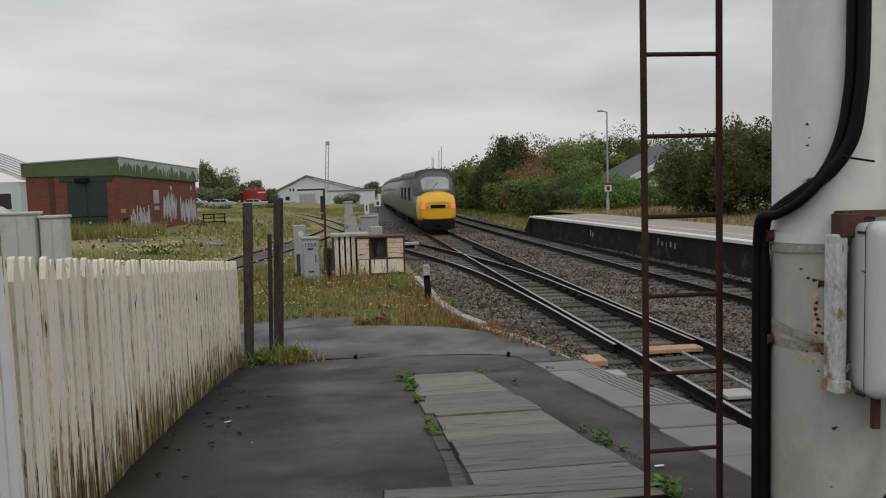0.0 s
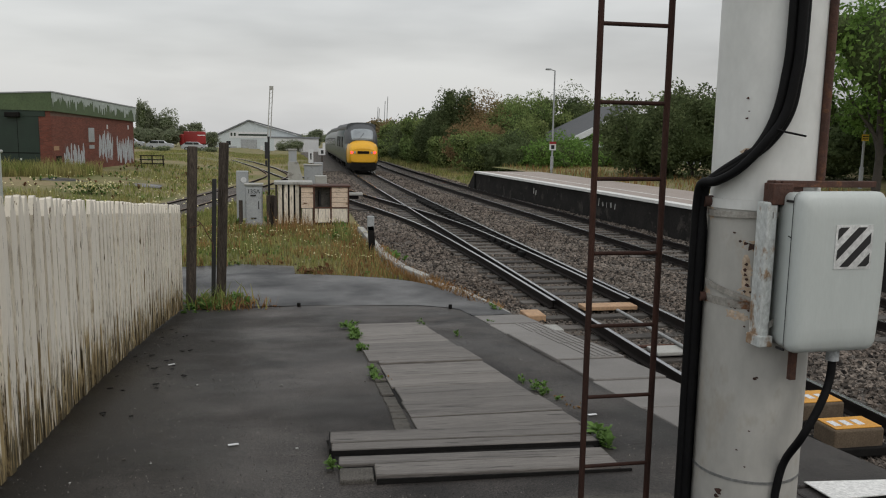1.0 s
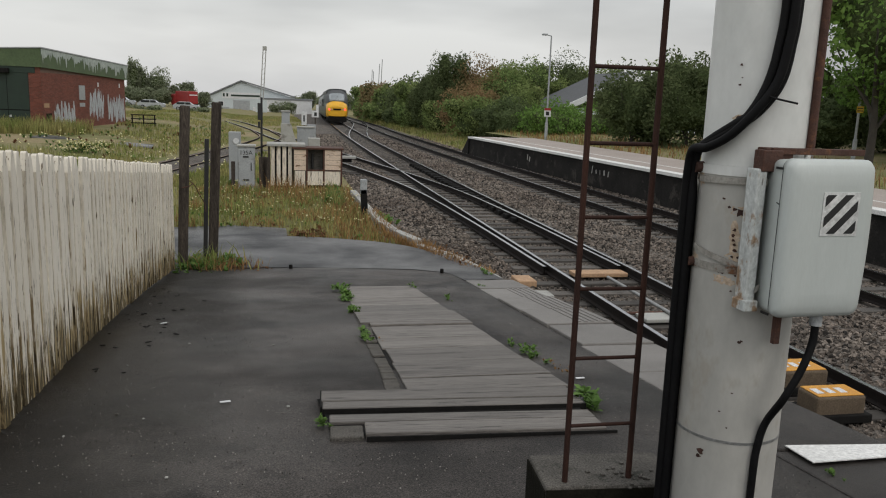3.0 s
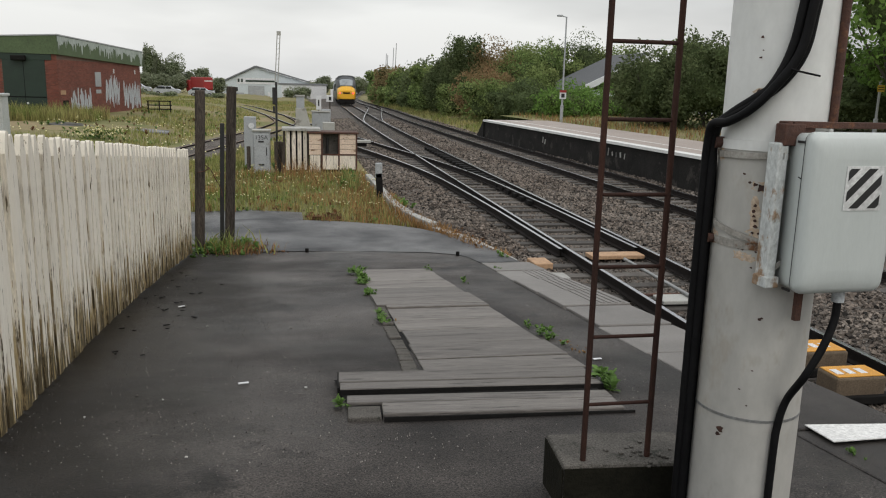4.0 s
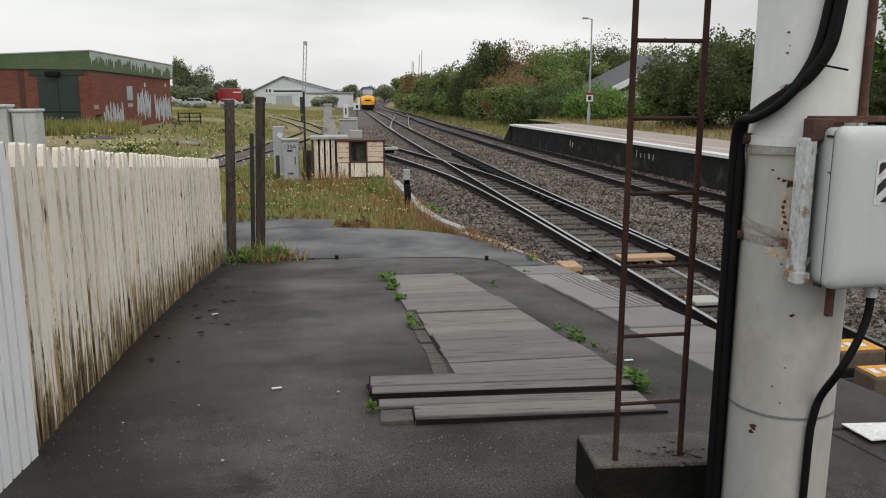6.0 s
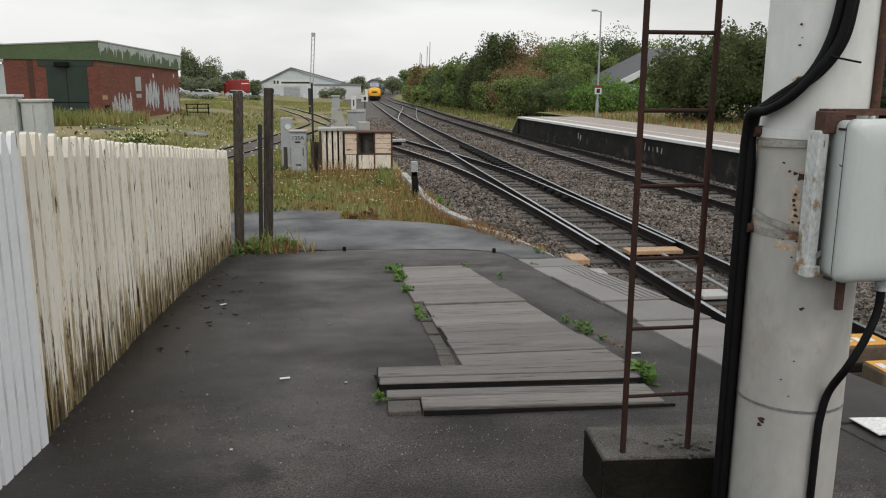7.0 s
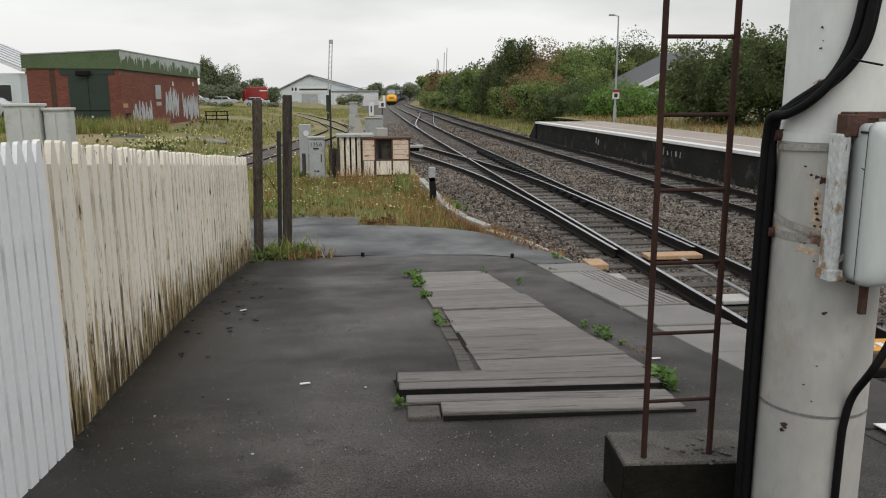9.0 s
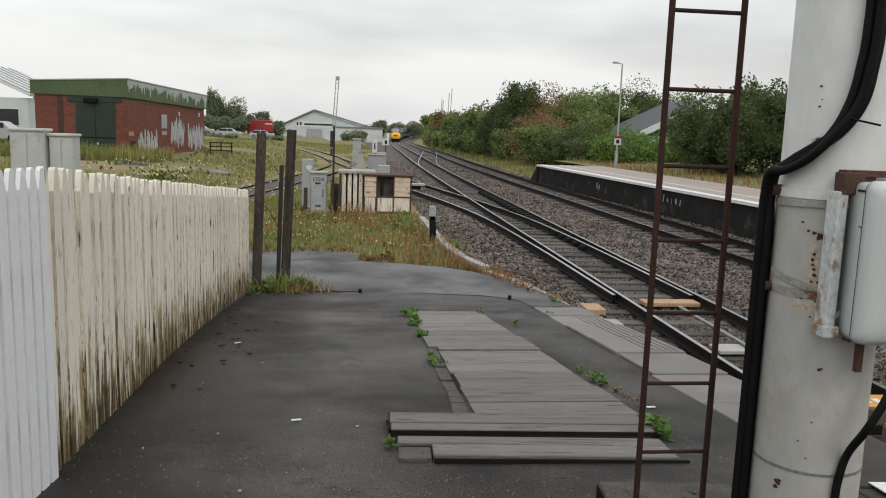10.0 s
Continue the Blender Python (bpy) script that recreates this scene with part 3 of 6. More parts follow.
def build_deck():
    """Timber boards let into the ramp."""
    deck = thing("board_walkway", (0, 0, 0), "weathered grey boards let into the ramp", "boardwalk")
    tilt = -math.atan(SLOPE)
    rng = random.Random(7)
    edges = [11.05, 10.86, 10.48, 9.85, 9.3, 8.75, 8.06, 7.92, 7.3, 6.85, 6.3, 5.78, 5.40]
    for a, b in zip(edges, edges[1:]):
        w = a - b
        yl = b
        left = 0.83 + (0.08 if b < 8 else 0) + rng.uniform(-.015, .015)
        right = 1.83 + (11.05 - b) * 0.05 + rng.uniform(-.02, .02)
        lift = 0.03 if abs(b - 7.92) < .01 or abs(b - 8.06) < .01 else 0.012
        gap = rng.choice((.006, .009, .015))
        bm = box(left, right, gap, w - 0.004, -0.05, 0.0, 0.006)
        for v in bm.verts:
            if v.co.x > 1.3:
                v.co.x -= .05 * v.co.y
        part("plank", bm, PLANK, deck, at=(0, yl, -1.5 - SLOPE * yl + lift + rng.uniform(0, .008)), rot=(tilt, rng.uniform(-.0025, .0025), rng.uniform(-.004, .004)))
    # black underlay that puts the shade into the joints of the boards
    bed = strip("bed", [[(.84, 5.42, -1.5 - .542 + .002), (2.1, 5.42, -1.5 - .542 + .002)], [(.84, 11.0, -1.5 - 1.1 + .002), (1.8, 11.0, -1.5 - 1.1 + .002)]], UNDER)
    part("bed", bed, None, deck, "black underlay for the shade in the board joints")
    cover = thing("trench_cover", (0, 0, 0), "two thick grey timber boards over a trench", "trench cover")
    for y0, w, l, r, yaw in ((5.08, 0.26, 0.27, 2.03, -.052), (4.90, 0.16, 0.27, 2.02, -.052), (4.66, 0.17, 0.30, 2.00, -.06), (4.42, 0.23, 0.50, 1.98, -.06)):
        bm = box(0, r - l, 0, w - 0.01, -0.06, 0, 0.008)
        part("plank", bm, PLANK, cover, at=(l, y0 + 0.04, -1.5 - SLOPE * y0 + (0.05 if y0 > 4.8 else 0.03)), rot=(tilt, 0.0, yaw))
    # black strips on the board fronts put in the shaded gap
    for y0, h, l in ((4.925, .045, .27), (4.40, .022, .5)):
        part("bearer", box(0, 2.03 - l, -.012, 0, -.05, 0, 0), UNDER, cover, "black strip for the shaded gap below the boards", at=(l, y0 + .02, -1.5 - SLOPE * y0 + h), rot=(tilt, 0, -.054))
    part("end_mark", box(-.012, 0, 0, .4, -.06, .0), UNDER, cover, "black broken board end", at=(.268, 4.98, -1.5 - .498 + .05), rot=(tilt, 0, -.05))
    bm = box(0, 0.2, 0, 0.22, -0.06, 0, 0.01)
    part("sett", bm, CONC, cover, "broken stone at the board end", at=(0.29, 4.45, -1.5 - .4445 + 0.02), rot=(tilt, 0, -.06))
    # black sheet over the tarmac puts in the shade under the boards
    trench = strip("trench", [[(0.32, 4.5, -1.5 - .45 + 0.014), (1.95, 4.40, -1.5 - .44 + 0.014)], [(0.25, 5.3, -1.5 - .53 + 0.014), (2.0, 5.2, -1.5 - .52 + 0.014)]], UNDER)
    part("trench_shadow", trench, None, cover, "black sheet for the shade under the boards")
    kerb = thing("sett_border", (0, 0, 0), "small old stone setts beside the boards", "stone border")
    for k in range(15):
        y = 5.40 + k * 0.19
        x = 0.76 + 0.04 * (k / 14)
        bm = box(x + rng.uniform(-.01, .01), x + 0.11, 0.008, 0.18, -0.06, 0, 0.012)
        part("sett", bm, CONC, kerb, at=(0, y, -1.5 - SLOPE * y + 0.01 + rng.uniform(0, .012)), rot=(tilt, 0, rng.uniform(-.05, .05)))


def picket_mesh(name, w, h, material, point=0.07, edge=None, depth=0.03):
    bm = bmesh.new()
    prof = [(-w / 2, 0), (w / 2, 0), (w / 2, h - point), (w * .24, h - .012), (w * .12, h), (-w * .12, h), (-w * .24, h - .012), (-w / 2, h - point)]
    f = bm.faces.new([bm.verts.new((0, x, z)) for x, z in prof])
    r = bmesh.ops.extrude_face_region(bm, geom=[f])
    for v in r["geom"]:
        if isinstance(v, bmesh.types.BMVert):
            v.co.x += depth
    me = mesh_of(name, bm, material)
    # side faces take the copy with the gap's shade in its colour
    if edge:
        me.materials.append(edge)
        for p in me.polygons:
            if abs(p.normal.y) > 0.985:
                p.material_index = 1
    return me


PITCH_OLD, PITCH_NEW = 0.163, 0.121


def build_fences():
    rng = random.Random(11)
    old = thing("picket_fence", (0, 0, 0), "weathered cream picket fence with dirty streaked foot", "fence")
    white = thing("picket_fence", (0, 0, 0), "freshly painted white picket fence section", "fence")
    upper = picket_mesh("picket", PITCH_OLD - 0.06, 1.69, CREAM, 0.125, CREAM_EDGE_SHADE, 0.034)
    clean = picket_mesh("picket", PITCH_NEW - 0.028, 1.68, WHITE, 0.10, WHITE_EDGE_SHADE, 0.022)
    y = 4.36
    xf = lambda yy: -1.60 - 0.16 * math.sin(max(0, min(1, (yy - 4) / 9.5)) * math.pi) * 0.75 - 0.012 * (yy - 4)
    while y < 13.45:
        p = part("picket", upper, None, old, at=(xf(y) + rng.uniform(-.006, .006), y, ramp_z(y) - .02 + .005 * (y - 4.4) + rng.uniform(-.006, .01)), rot=(rng.uniform(-.009, .009), rng.uniform(-.008, .008), 0))
        y += PITCH_OLD
    y = 1.2
    while y < 4.3:
        part("picket", clean, None, white, at=(-1.575 + rng.uniform(-.003, .003), y, -1.93 - .03 * (y - 3.88) + rng.uniform(-.005, .005)), rot=(rng.uniform(-.006, .006), 0, 0))
        y += PITCH_NEW
    for z, m, own, a, b in ((0.42, CREAM, old, 4.36, 13.5), (1.32, CREAM, old, 4.36, 13.5), (0.42, WHITE, white, 1.1, 4.3), (1.12, WHITE, white, 1.1, 4.3)):
        n = 8
        for i in range(n):
            ya, yb = a + (b - a) * i / n, a + (b - a) * (i + 1) / n
            bm = bmesh.new()
            mx = Matrix.Translation(((xf(ya) + xf(yb)) / 2 - 0.035 if own is old else -1.612, (ya + yb) / 2, (ramp_z(ya) + ramp_z(yb)) / 2 + z)) @ Matrix.Rotation(-math.atan(SLOPE), 4, "X") @ Matrix.Rotation(-math.atan2(xf(yb) - xf(ya), yb - ya) if own is old else 0, 4, "Z")
            bx(bm, -.03, .03, -(yb - ya) / 2, (yb - ya) / 2, -.05, .05, 0, mx)
            part("rail", bm, m, own)
    for y in (4.3, 6.6, 8.9, 11.2, 13.45):
        part("post", box(xf(y) - .16, xf(y) - .066, y - .05, y + .05, -3.2, ramp_z(y) + 1.55, .006), CREAM, old)
    part("post", box(-1.75, -1.645, 1.9, 2.0, -3.2, ramp_z(2) + 1.35, .006), WHITE, white)
    # timber gate posts
    for x, y, z, lean, wid in ((-1.55, 13.75, -0.19, 0.045, 0.075), (-1.12, 14.5, -0.13, 0.05, 0.08)):
        p = thing("timber_post", (x - .06, y, -2.95), "weathered square timber post with rounded top", "post", "old gate posts")
        bm = box(-wid, wid, -wid, wid, 0, z + 2.95, .02, Matrix.Rotation(lean * 0.8, 4, "Y"))
        part("shaft", bm, TIMBER, p)
    p = thing("iron_post", (-1.275, 14.12, -2.9), "thin black iron post against timber post", "post")
    part("shaft", box(-.035, .035, -.03, .03, 0, 2.16, .008, Matrix.Rotation(.03, 4, "Y")), BLACK_PAINT, p)
    p = thing("hanging_wire", (-1.5, 13.72, -1.5), "loose rusty wire hanging from timber post", "wire")
    bm = tube(bmesh.new(), smooth_path([(0.03, -.06, .1), (0.12, -.05, .02), (.18, 0, -.12), (.26, .1, -.3), (.28, .1, -.45)]), .008, 6)
    part("strand", bm, RUST, p)
    bm = tube(bmesh.new(), smooth_path([(-0.08, -.09, -.02), (0.04, -.1, .01), (.1, -.05, .06)]), .01, 6)
    part("strand", bm, RUST, p)


# ---- railway ----
def near_x(y):
    """Centre line of the near track."""
    return 5.74 + 5.6e-4 * max(min(y, 300) - 45, 0) ** 1.8 + 0.12 * max(y - 300, 0)


def far_x(y):
    """Centre line of the far track."""
    return near_x(y) + 5.2 - 0.0235 * min(y, 45) - 0.016 * max(min(y - 45, 25), 0)


LOOP = smooth_path([(5.60, 14, 0), (5.5, 20, 0), (5.22, 26.2, 0), (4.50, 32, 0), (3.55, 37.6, 0), (2.45, 44.5, 0), (0.2, 58, 0), (-2.5, 76, 0), (-7, 101, 0), (-15, 140, 0)], 10)
SIDING = smooth_path([(-10.5, 8, 0), (-7.0, 22, 0), (-4.35, 35, 0), (-3.35, 40.5, 0), (-2.35, 46, 0), (-1.35, 52.5, 0), (-.75, 60, 0), (-1.6, 70, 0)], 10)
CROSS = smooth_path([(5.8, 56, 0), (6.0, 63, 0), (6.9, 73, 0), (8.3, 86, 0), (9.4, 98, 0), (9.9, 108, 0)], 10)


def offset_line(pts, d):
    out = []
    for i, p in enumerate(pts):
        t = (pts[min(i + 1, len(pts) - 1)] - pts[max(i - 1, 0)]).normalized()
        out.append(p + Vector((t.y, -t.x, 0)) * d)
    return out


def rail_mesh(pts, z=RAIL):
    """Foot, web and head of a rail; the head's top is bright metal."""
    prof = [(-.07, -.16), (.07, -.16), (.07, -.145), (.012, -.13), (.012, -.045), (.035, -.035), (.035, -.004), (-.035, -.004), (-.035, -.035), (-.012, -.045), (-.012, -.13), (-.07, -.145)]
    V, F = [], []
    n = len(prof)
    lines = [offset_line(pts, o) for o, _ in prof]
    for i in range(len(pts)):
        for k in range(n):
            V.append((lines[k][i].x, lines[k][i].y, z + fall(lines[k][i].y) + prof[k][1]))
    for i in range(len(pts) - 1):
        for k in range(n):
            F.append((i * n + k, i * n + (k + 1) % n, (i + 1) * n + (k + 1) % n, (i + 1) * n + k))
    side = raw("rail", V, F, RAILSIDE)
    a, b = offset_line(pts, -.033), offset_line(pts, .033)
    V, F = [], []
    for p, q in zip(a, b):
        V += [(p.x, p.y, z + fall(p.y) - .004), (p.x, p.y, z + fall(p.y)), (q.x, q.y, z + fall(q.y)), (q.x, q.y, z + fall(q.y) - .004)]
    for i in range(len(pts) - 1):
        for k in range(3):
            F.append((i * 4 + k, i * 4 + k + 1, (i + 1) * 4 + k + 1, (i + 1) * 4 + k))
    return side, raw("rail_head", V, F, RAILTOP)


def build_track(label, pts, name="railway_track", step=0.7, pieces=120, sl=SLEEPER, wide=1.28, dull=False, gaps=()):
    t = thing(name, (0, 0, 0), label, "railway track", "running lines and sidings", kind="structure")
    for d in (-.753, .753):
        side, head = rail_mesh(offset_line(pts, d))
        if dull:
            head.materials[0] = RUST_HEAD
        r = part("rail", side, None, t)
        part("rail_head", head, None, r, "shiny worn rail top" if not dull else "dull rail top")
    me = mesh_of("sleeper", box(-wide, wide, -.125, .125, -.13, 0, .012), sl)
    total, count = 0.0, 0
    V, F = [], []
    rng = random.Random(5)
    for a, b in zip(pts, pts[1:]):
        ln = (b - a).length
        u = (b - a) / ln
        s = (step - total % step) % step
        while s < ln:
            p = a + u * s
            if not any(lo < p.y < hi for lo, hi in gaps):
                if count < pieces:
                    part("sleeper", me, None, t, at=(p.x, p.y, RAIL - .185 + fall(p.y) + rng.uniform(-.012, .012)), rot=(0, 0, math.atan2(-u.x, u.y) + rng.uniform(-.02, .02)))
                else:
                    w = Vector((u.y, -u.x, 0)) * wide
                    i = len(V)
                    z = RAIL - .165 + fall(p.y)
                    for c in (p - w - u * .125, p + w - u * .125, p + w + u * .125, p - w + u * .125):
                        V.append((c.x, c.y, z))
                    F.append((i, i + 1, i + 2, i + 3))
                count += 1
            s += step
        total += ln
    if V:
        tagged(part("sleepers", raw("sleepers", V, F, sl), None, t), "distant sleepers", kind="stuff")
    return t


def line_pts(f, ys):
    return [Vector((f(y), y, 0)) for y in ys]


def build_railway():
    ys = [-30 + 3 * i for i in range(60)] + [150 + 10 * i for i in range(45)]
    main = line_pts(near_x, ys)
    far = line_pts(far_x, ys)
    build_track("running line with worn rails on old sleepers", main)
    build_track("far running line beside the opposite platform", far)
    build_track("branch line curving off the running line", LOOP, gaps=((0, 27),))
    build_track("rusty siding among the weeds", SIDING, pieces=60, dull=True)
    build_track("crossover between the two running lines", CROSS, pieces=40, gaps=((0, 66), (92, 200)))
    # heater blocks along the outer rail of the points
    t = thing("point_heater", (0, 0, 0), "row of dark chairs along the points rail", "point equipment")
    me = mesh_of("chair", box(-.16, .16, -.15, .15, 0, .13, .02), UNDER)
    for k in range(26):
        y = 20.5 + k * .7
        part("chair", me, None, t, at=(near_x(y) + .50, y, RAIL - .17))
    # ballast bed
    def bed_z(x, y):
        d = min(abs(x - near_x(y)), abs(x - far_x(y)))
        z = RAIL - .225 + min(max(0, d - 1.25), .4) * 0.1 - max(0, d - 1.65) * 0.06 + fall(y)
        return z + 0.03 * noise.noise(Vector((x * 1.5, y * 1.5, 0)))
    rows = []
    for y in [-30 + 1.0 * i for i in range(110)] + [85 + 5 * i for i in range(20)] + [200, 260, 340, 450, 600]:
        left = 3.42 if y < 12 else 3.42 - min((y - 12) / 12.0, 1) * 1.25
        if y > 28:
            left -= min((y - 28) * 0.12, 2.6)
        right = max(far_x(y) + 1.2, 13)
        r = []
        for k in range(23):
            x = left + (right - left) * k / 22
            r.append((x, y, bed_z(x, y) if 0 < k < 22 else bed_z(x, y) - .06))
        rows.append(r)
    solo("ballast", strip("ballast", rows, BALLAST), None, "grey brown stone ballast bed", "ballast", kind="structure")
    # loose stones: small uneven blocks, thrown over the bed
    rng = np.random.default_rng(3)
    cube = np.array([(x, y, z) for x in (-1, 1) for y in (-1, 1) for z in (-1, 1)], dtype=float)
    sides = np.array([(0, 1, 3, 2), (4, 6, 7, 5), (0, 4, 5, 1), (2, 3, 7, 6), (0, 2, 6, 4), (1, 5, 7, 3)])
    spots = []
    for y, u, q in zip(3.5 + 66 * rng.random(110000) ** 1.75, rng.random(110000), rng.random(110000)):
        left = 3.45 if y < 12 else 3.45 - min((y - 12) / 12.0, 1) * 1.2
        x = left + u * (12.3 - left)
        inside = min(abs(x - near_x(y)), abs(x - far_x(y))) < 1.3
        if inside and q < 0.25:
            continue
        spots.append((x, y, bed_z(x, y), (.66 if inside else 1) * (1 + y / 70)))
    P = np.array(spots)
    n = len(P)
    size = rng.uniform(.013, .030, n) * P[:, 3]
    turn = rng.normal(size=(n, 3, 3))
    turn, _ = np.linalg.qr(turn)
    block = cube[None] * rng.uniform(.55, 1.05, (n, 8, 1)) * rng.uniform(.6, 1.25, (n, 1, 3))
    V = (block @ turn) * size[:, None, None] + P[:, None, :3]
    V[:, :, 2] += (size * .35)[:, None]
    F = (np.arange(n)[:, None, None] * 8 + sides[None]).reshape(-1, 4).tolist()
    V = V.reshape(-1, 3).tolist()
    solo("ballast_stones", raw("ballast_stones", V, F, STONE), None, "loose grey and brown ballast stones", "stones", kind="stuff")


def build_far_platform():
    z = -2.02
    p = thing("opposite_platform", (0, 0, 0), "opposite platform with white edge and dark wall", "platform", kind="structure")
    ex = lambda y: 13.85 - 0.064 * y
    y0, y1 = -20.0, 46.5
    n = 30
    for k in range(n):
        a, b = y0 + (y1 - y0) * k / n, y0 + (y1 - y0) * (k + 1) / n
        bm = bmesh.new()
        def quadbox(xa0, xb0, xa1, xb1, z0, z1, g=0.006):
            vs = [bm.verts.new(c) for c in ((xa0, a + g, z0), (xa1, a + g, z0), (xb1, b - g, z0), (xb0, b - g, z0), (xa0, a + g, z1), (xa1, a + g, z1), (xb1, b - g, z1), (xb0, b - g, z1))]
            for f in ((3, 2, 1, 0), (4, 5, 6, 7), (0, 1, 5, 4), (1, 2, 6, 5), (2, 3, 7, 6), (3, 0, 4, 7)):
                bm.faces.new([vs[i] for i in f])
        quadbox(ex(a), ex(b), ex(a) + .42, ex(b) + .42, z - .1, z)
        part("coping_stone", bm, LINE_W, p, "white painted coping stone")
    for m, off, w, dz, nm in ((PLATFORM, .42, 1.0, -.004, "surface"), (LINE_W, 1.42, .1, -.002, "painted_line"), (PLATFORM, 1.52, 2.6, -.004, "surface")):
        bm = bmesh.new()
        vs = [bm.verts.new(c) for c in ((ex(y0) + off, y0, z + dz), (ex(y0) + off + w, y0, z + dz), (ex(y1) + off + w, y1, z + dz), (ex(y1) + off, y1, z + dz))]
        bm.faces.new(vs)
        r = bmesh.ops.extrude_face_region(bm, geom=bm.faces[:])
        for v in r["geom"]:
            if isinstance(v, bmesh.types.BMVert):
                v.co.z -= .12
        part(nm, bm, m, p)
    bm = bmesh.new()
    q = [(ex(y0) + .12, y0), (ex(y0) + 4.1, y0), (ex(y1) + 4.1, y1), (ex(y1) + .12, y1)]
    vs = [bm.verts.new((x, y, -3.4)) for x, y in q] + [bm.verts.new((x, y, z - .1)) for x, y in q]
    for f in ((3, 2, 1, 0), (4, 5, 6, 7), (0, 1, 5, 4), (1, 2, 6, 5), (2, 3, 7, 6), (3, 0, 4, 7)):
        bm.faces.new([vs[i] for i in f])
    part("wall", bm, WALLDARK, p, "sooty dark platform face")
    # sloping end of the platform
    bm = bmesh.new()
    q = [(ex(y1) + .05, y1), (ex(y1) + 4.1, y1), (ex(y1) + 3.8, y1 + 1.6), (ex(y1) - .05, y1 + 1.6)]
    lo = [bm.verts.new((x, y, -3.4)) for x, y in q]
    hi = [bm.verts.new((x, y, z - .01 if i < 2 else -3.2)) for i, (x, y) in enumerate(q)]
    vs = lo + hi
    for f in ((3, 2, 1, 0), (4, 5, 6, 7), (0, 1, 5, 4), (1, 2, 6, 5), (2, 3, 7, 6), (3, 0, 4, 7)):
        bm.faces.new([vs[i] for i in f])
    part("end_ramp", bm, WALLDARK, p)
    # lost painted letters on the wall
    rng = random.Random(2)
    for y in (36.6, 36.9, 28.4, 28.75, 29.1, 29.45, 29.8):
        part("painted_mark", box(ex(y) + .105, ex(y) + .122, y - rng.uniform(.01, .07), y + rng.uniform(.01, .04), -2.60 + rng.uniform(-.1, .1), -2.42 + rng.uniform(-.05, .12), 0, Matrix.Translation((ex(y), y, -2.5)) @ Matrix.Rotation(rng.uniform(-.5, .5), 4, "X") @ Matrix.Translation((-ex(y), -y, 2.5))), CONPALE, p, "faded chalk mark")


def lamp_post(at, h, label, arm=0.8, sign=None, rz=0):
    t = thing("street_lamp", at, label, "street lamp", "platform lamps", rz=rz)
    part("base", tube(bmesh.new(), [(0, 0, 0), (0, 0, .9), (0, 0, 1.0)], .09, 10), CABGREY, t)
    part("pole", tube(bmesh.new(), [(0, 0, .9), (0, 0, h)], .055, 10, taper=.04), CABGREY, t)
    if arm:
        part("arm", tube(bmesh.new(), [(0, 0, h - .02), (-arm * .4, 0, h + .03), (-arm * .5, 0, h + .04)], .03, 8), CABGREY, t)
        part("lamp_head", box(-arm, -arm * .45, -.12, .12, h, h + .1, .03), CABGREY, t)
    if sign:
        z, w, hh, m = sign
        s = part("sign_plate", box(-w, w, -.075, -.06, z, z + hh, .005), m, t)
        if m is SIGNW:
            part("sign_band", box(-w, w, -.081, -.0755, z + hh * .72, z + hh), RED, s)
            part("sign_mark", box(-w * .5, w * .5, -.081, -.0755, z + hh * .15, z + hh * .6), STRIPE, s)
        else:
            for k in (.25, .6):
                part("sign_mark", box(-w * .8, w * .8, -.081, -.0755, z + hh * k, z + hh * (k + .13)), STRIPE, s)
    return t


# ---- signal post, box and ladder close by ----
def build_ladder():
    t = thing("ladder", (1.37, 3.10, -1.585), "narrow rusty iron ladder standing on concrete block", "ladder")
    for x in (-.148, .148):
        part("stile", tube(bmesh.new(), [(x, 0, 0), (x, 0, 3.4)], .0135, 8), LADDER, t)
    me = mesh_of("rung", tube(bmesh.new(), [(-.15, 0, 0), (.15, 0, 0)], .0085, 8), LADDER)
    for z in [0.256 + 0.3025 * i for i in range(11)]:
        part("rung", me, None, t, at=(0, 0, z))
    b = thing("concrete_block", (1.38, 3.16, -1.585), "dark-sided concrete block at the ladder foot", "block")
    bm = box(-.25, .36, -.12, .20, -.30, 0, .012, Matrix.Rotation(-.07, 4, "Z"))
    part("block", bm, CONC, b)
    # thin panels make the front and left faces much darker than the top
    part("face", box(-.247, .357, -.126, -.1205, -.30, -.014, 0, Matrix.Rotation(-.07, 4, "Z")), CONC_DARK, b, "near-black front of the block")
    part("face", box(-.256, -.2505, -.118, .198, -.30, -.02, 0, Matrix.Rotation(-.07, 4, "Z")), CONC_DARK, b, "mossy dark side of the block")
    solo("loose_stone", box(1.40, 1.45, 2.94, 2.98, -1.80, -1.765, .014), CONPALE, "pale pebble at the block foot", "stone")
    rng = random.Random(3)
    for i in range(26):
        s = rng.uniform(.004, .011)
        x, y = rng.gauss(.13, .07), rng.gauss(-.04, .06)
        solo("grit", box(x + 1.38 - s, x + 1.38 + s, y + 3.16 - s, y + 3.16 + s, -1.585, -1.585 + s, s * .3), CONC, "crumb of broken mortar on the block", "grit", "grit on the block")


PX, PY, PR = 1.78, 2.80, 0.195    # signal post


def on_post(a, z, r=0.0):
    """A point on the post's skin, a degrees from the side facing the camera, to the right."""
    a = radians(a - 32)
    return (PX + (PR + r) * math.sin(a), PY - (PR + r) * math.cos(a), z)


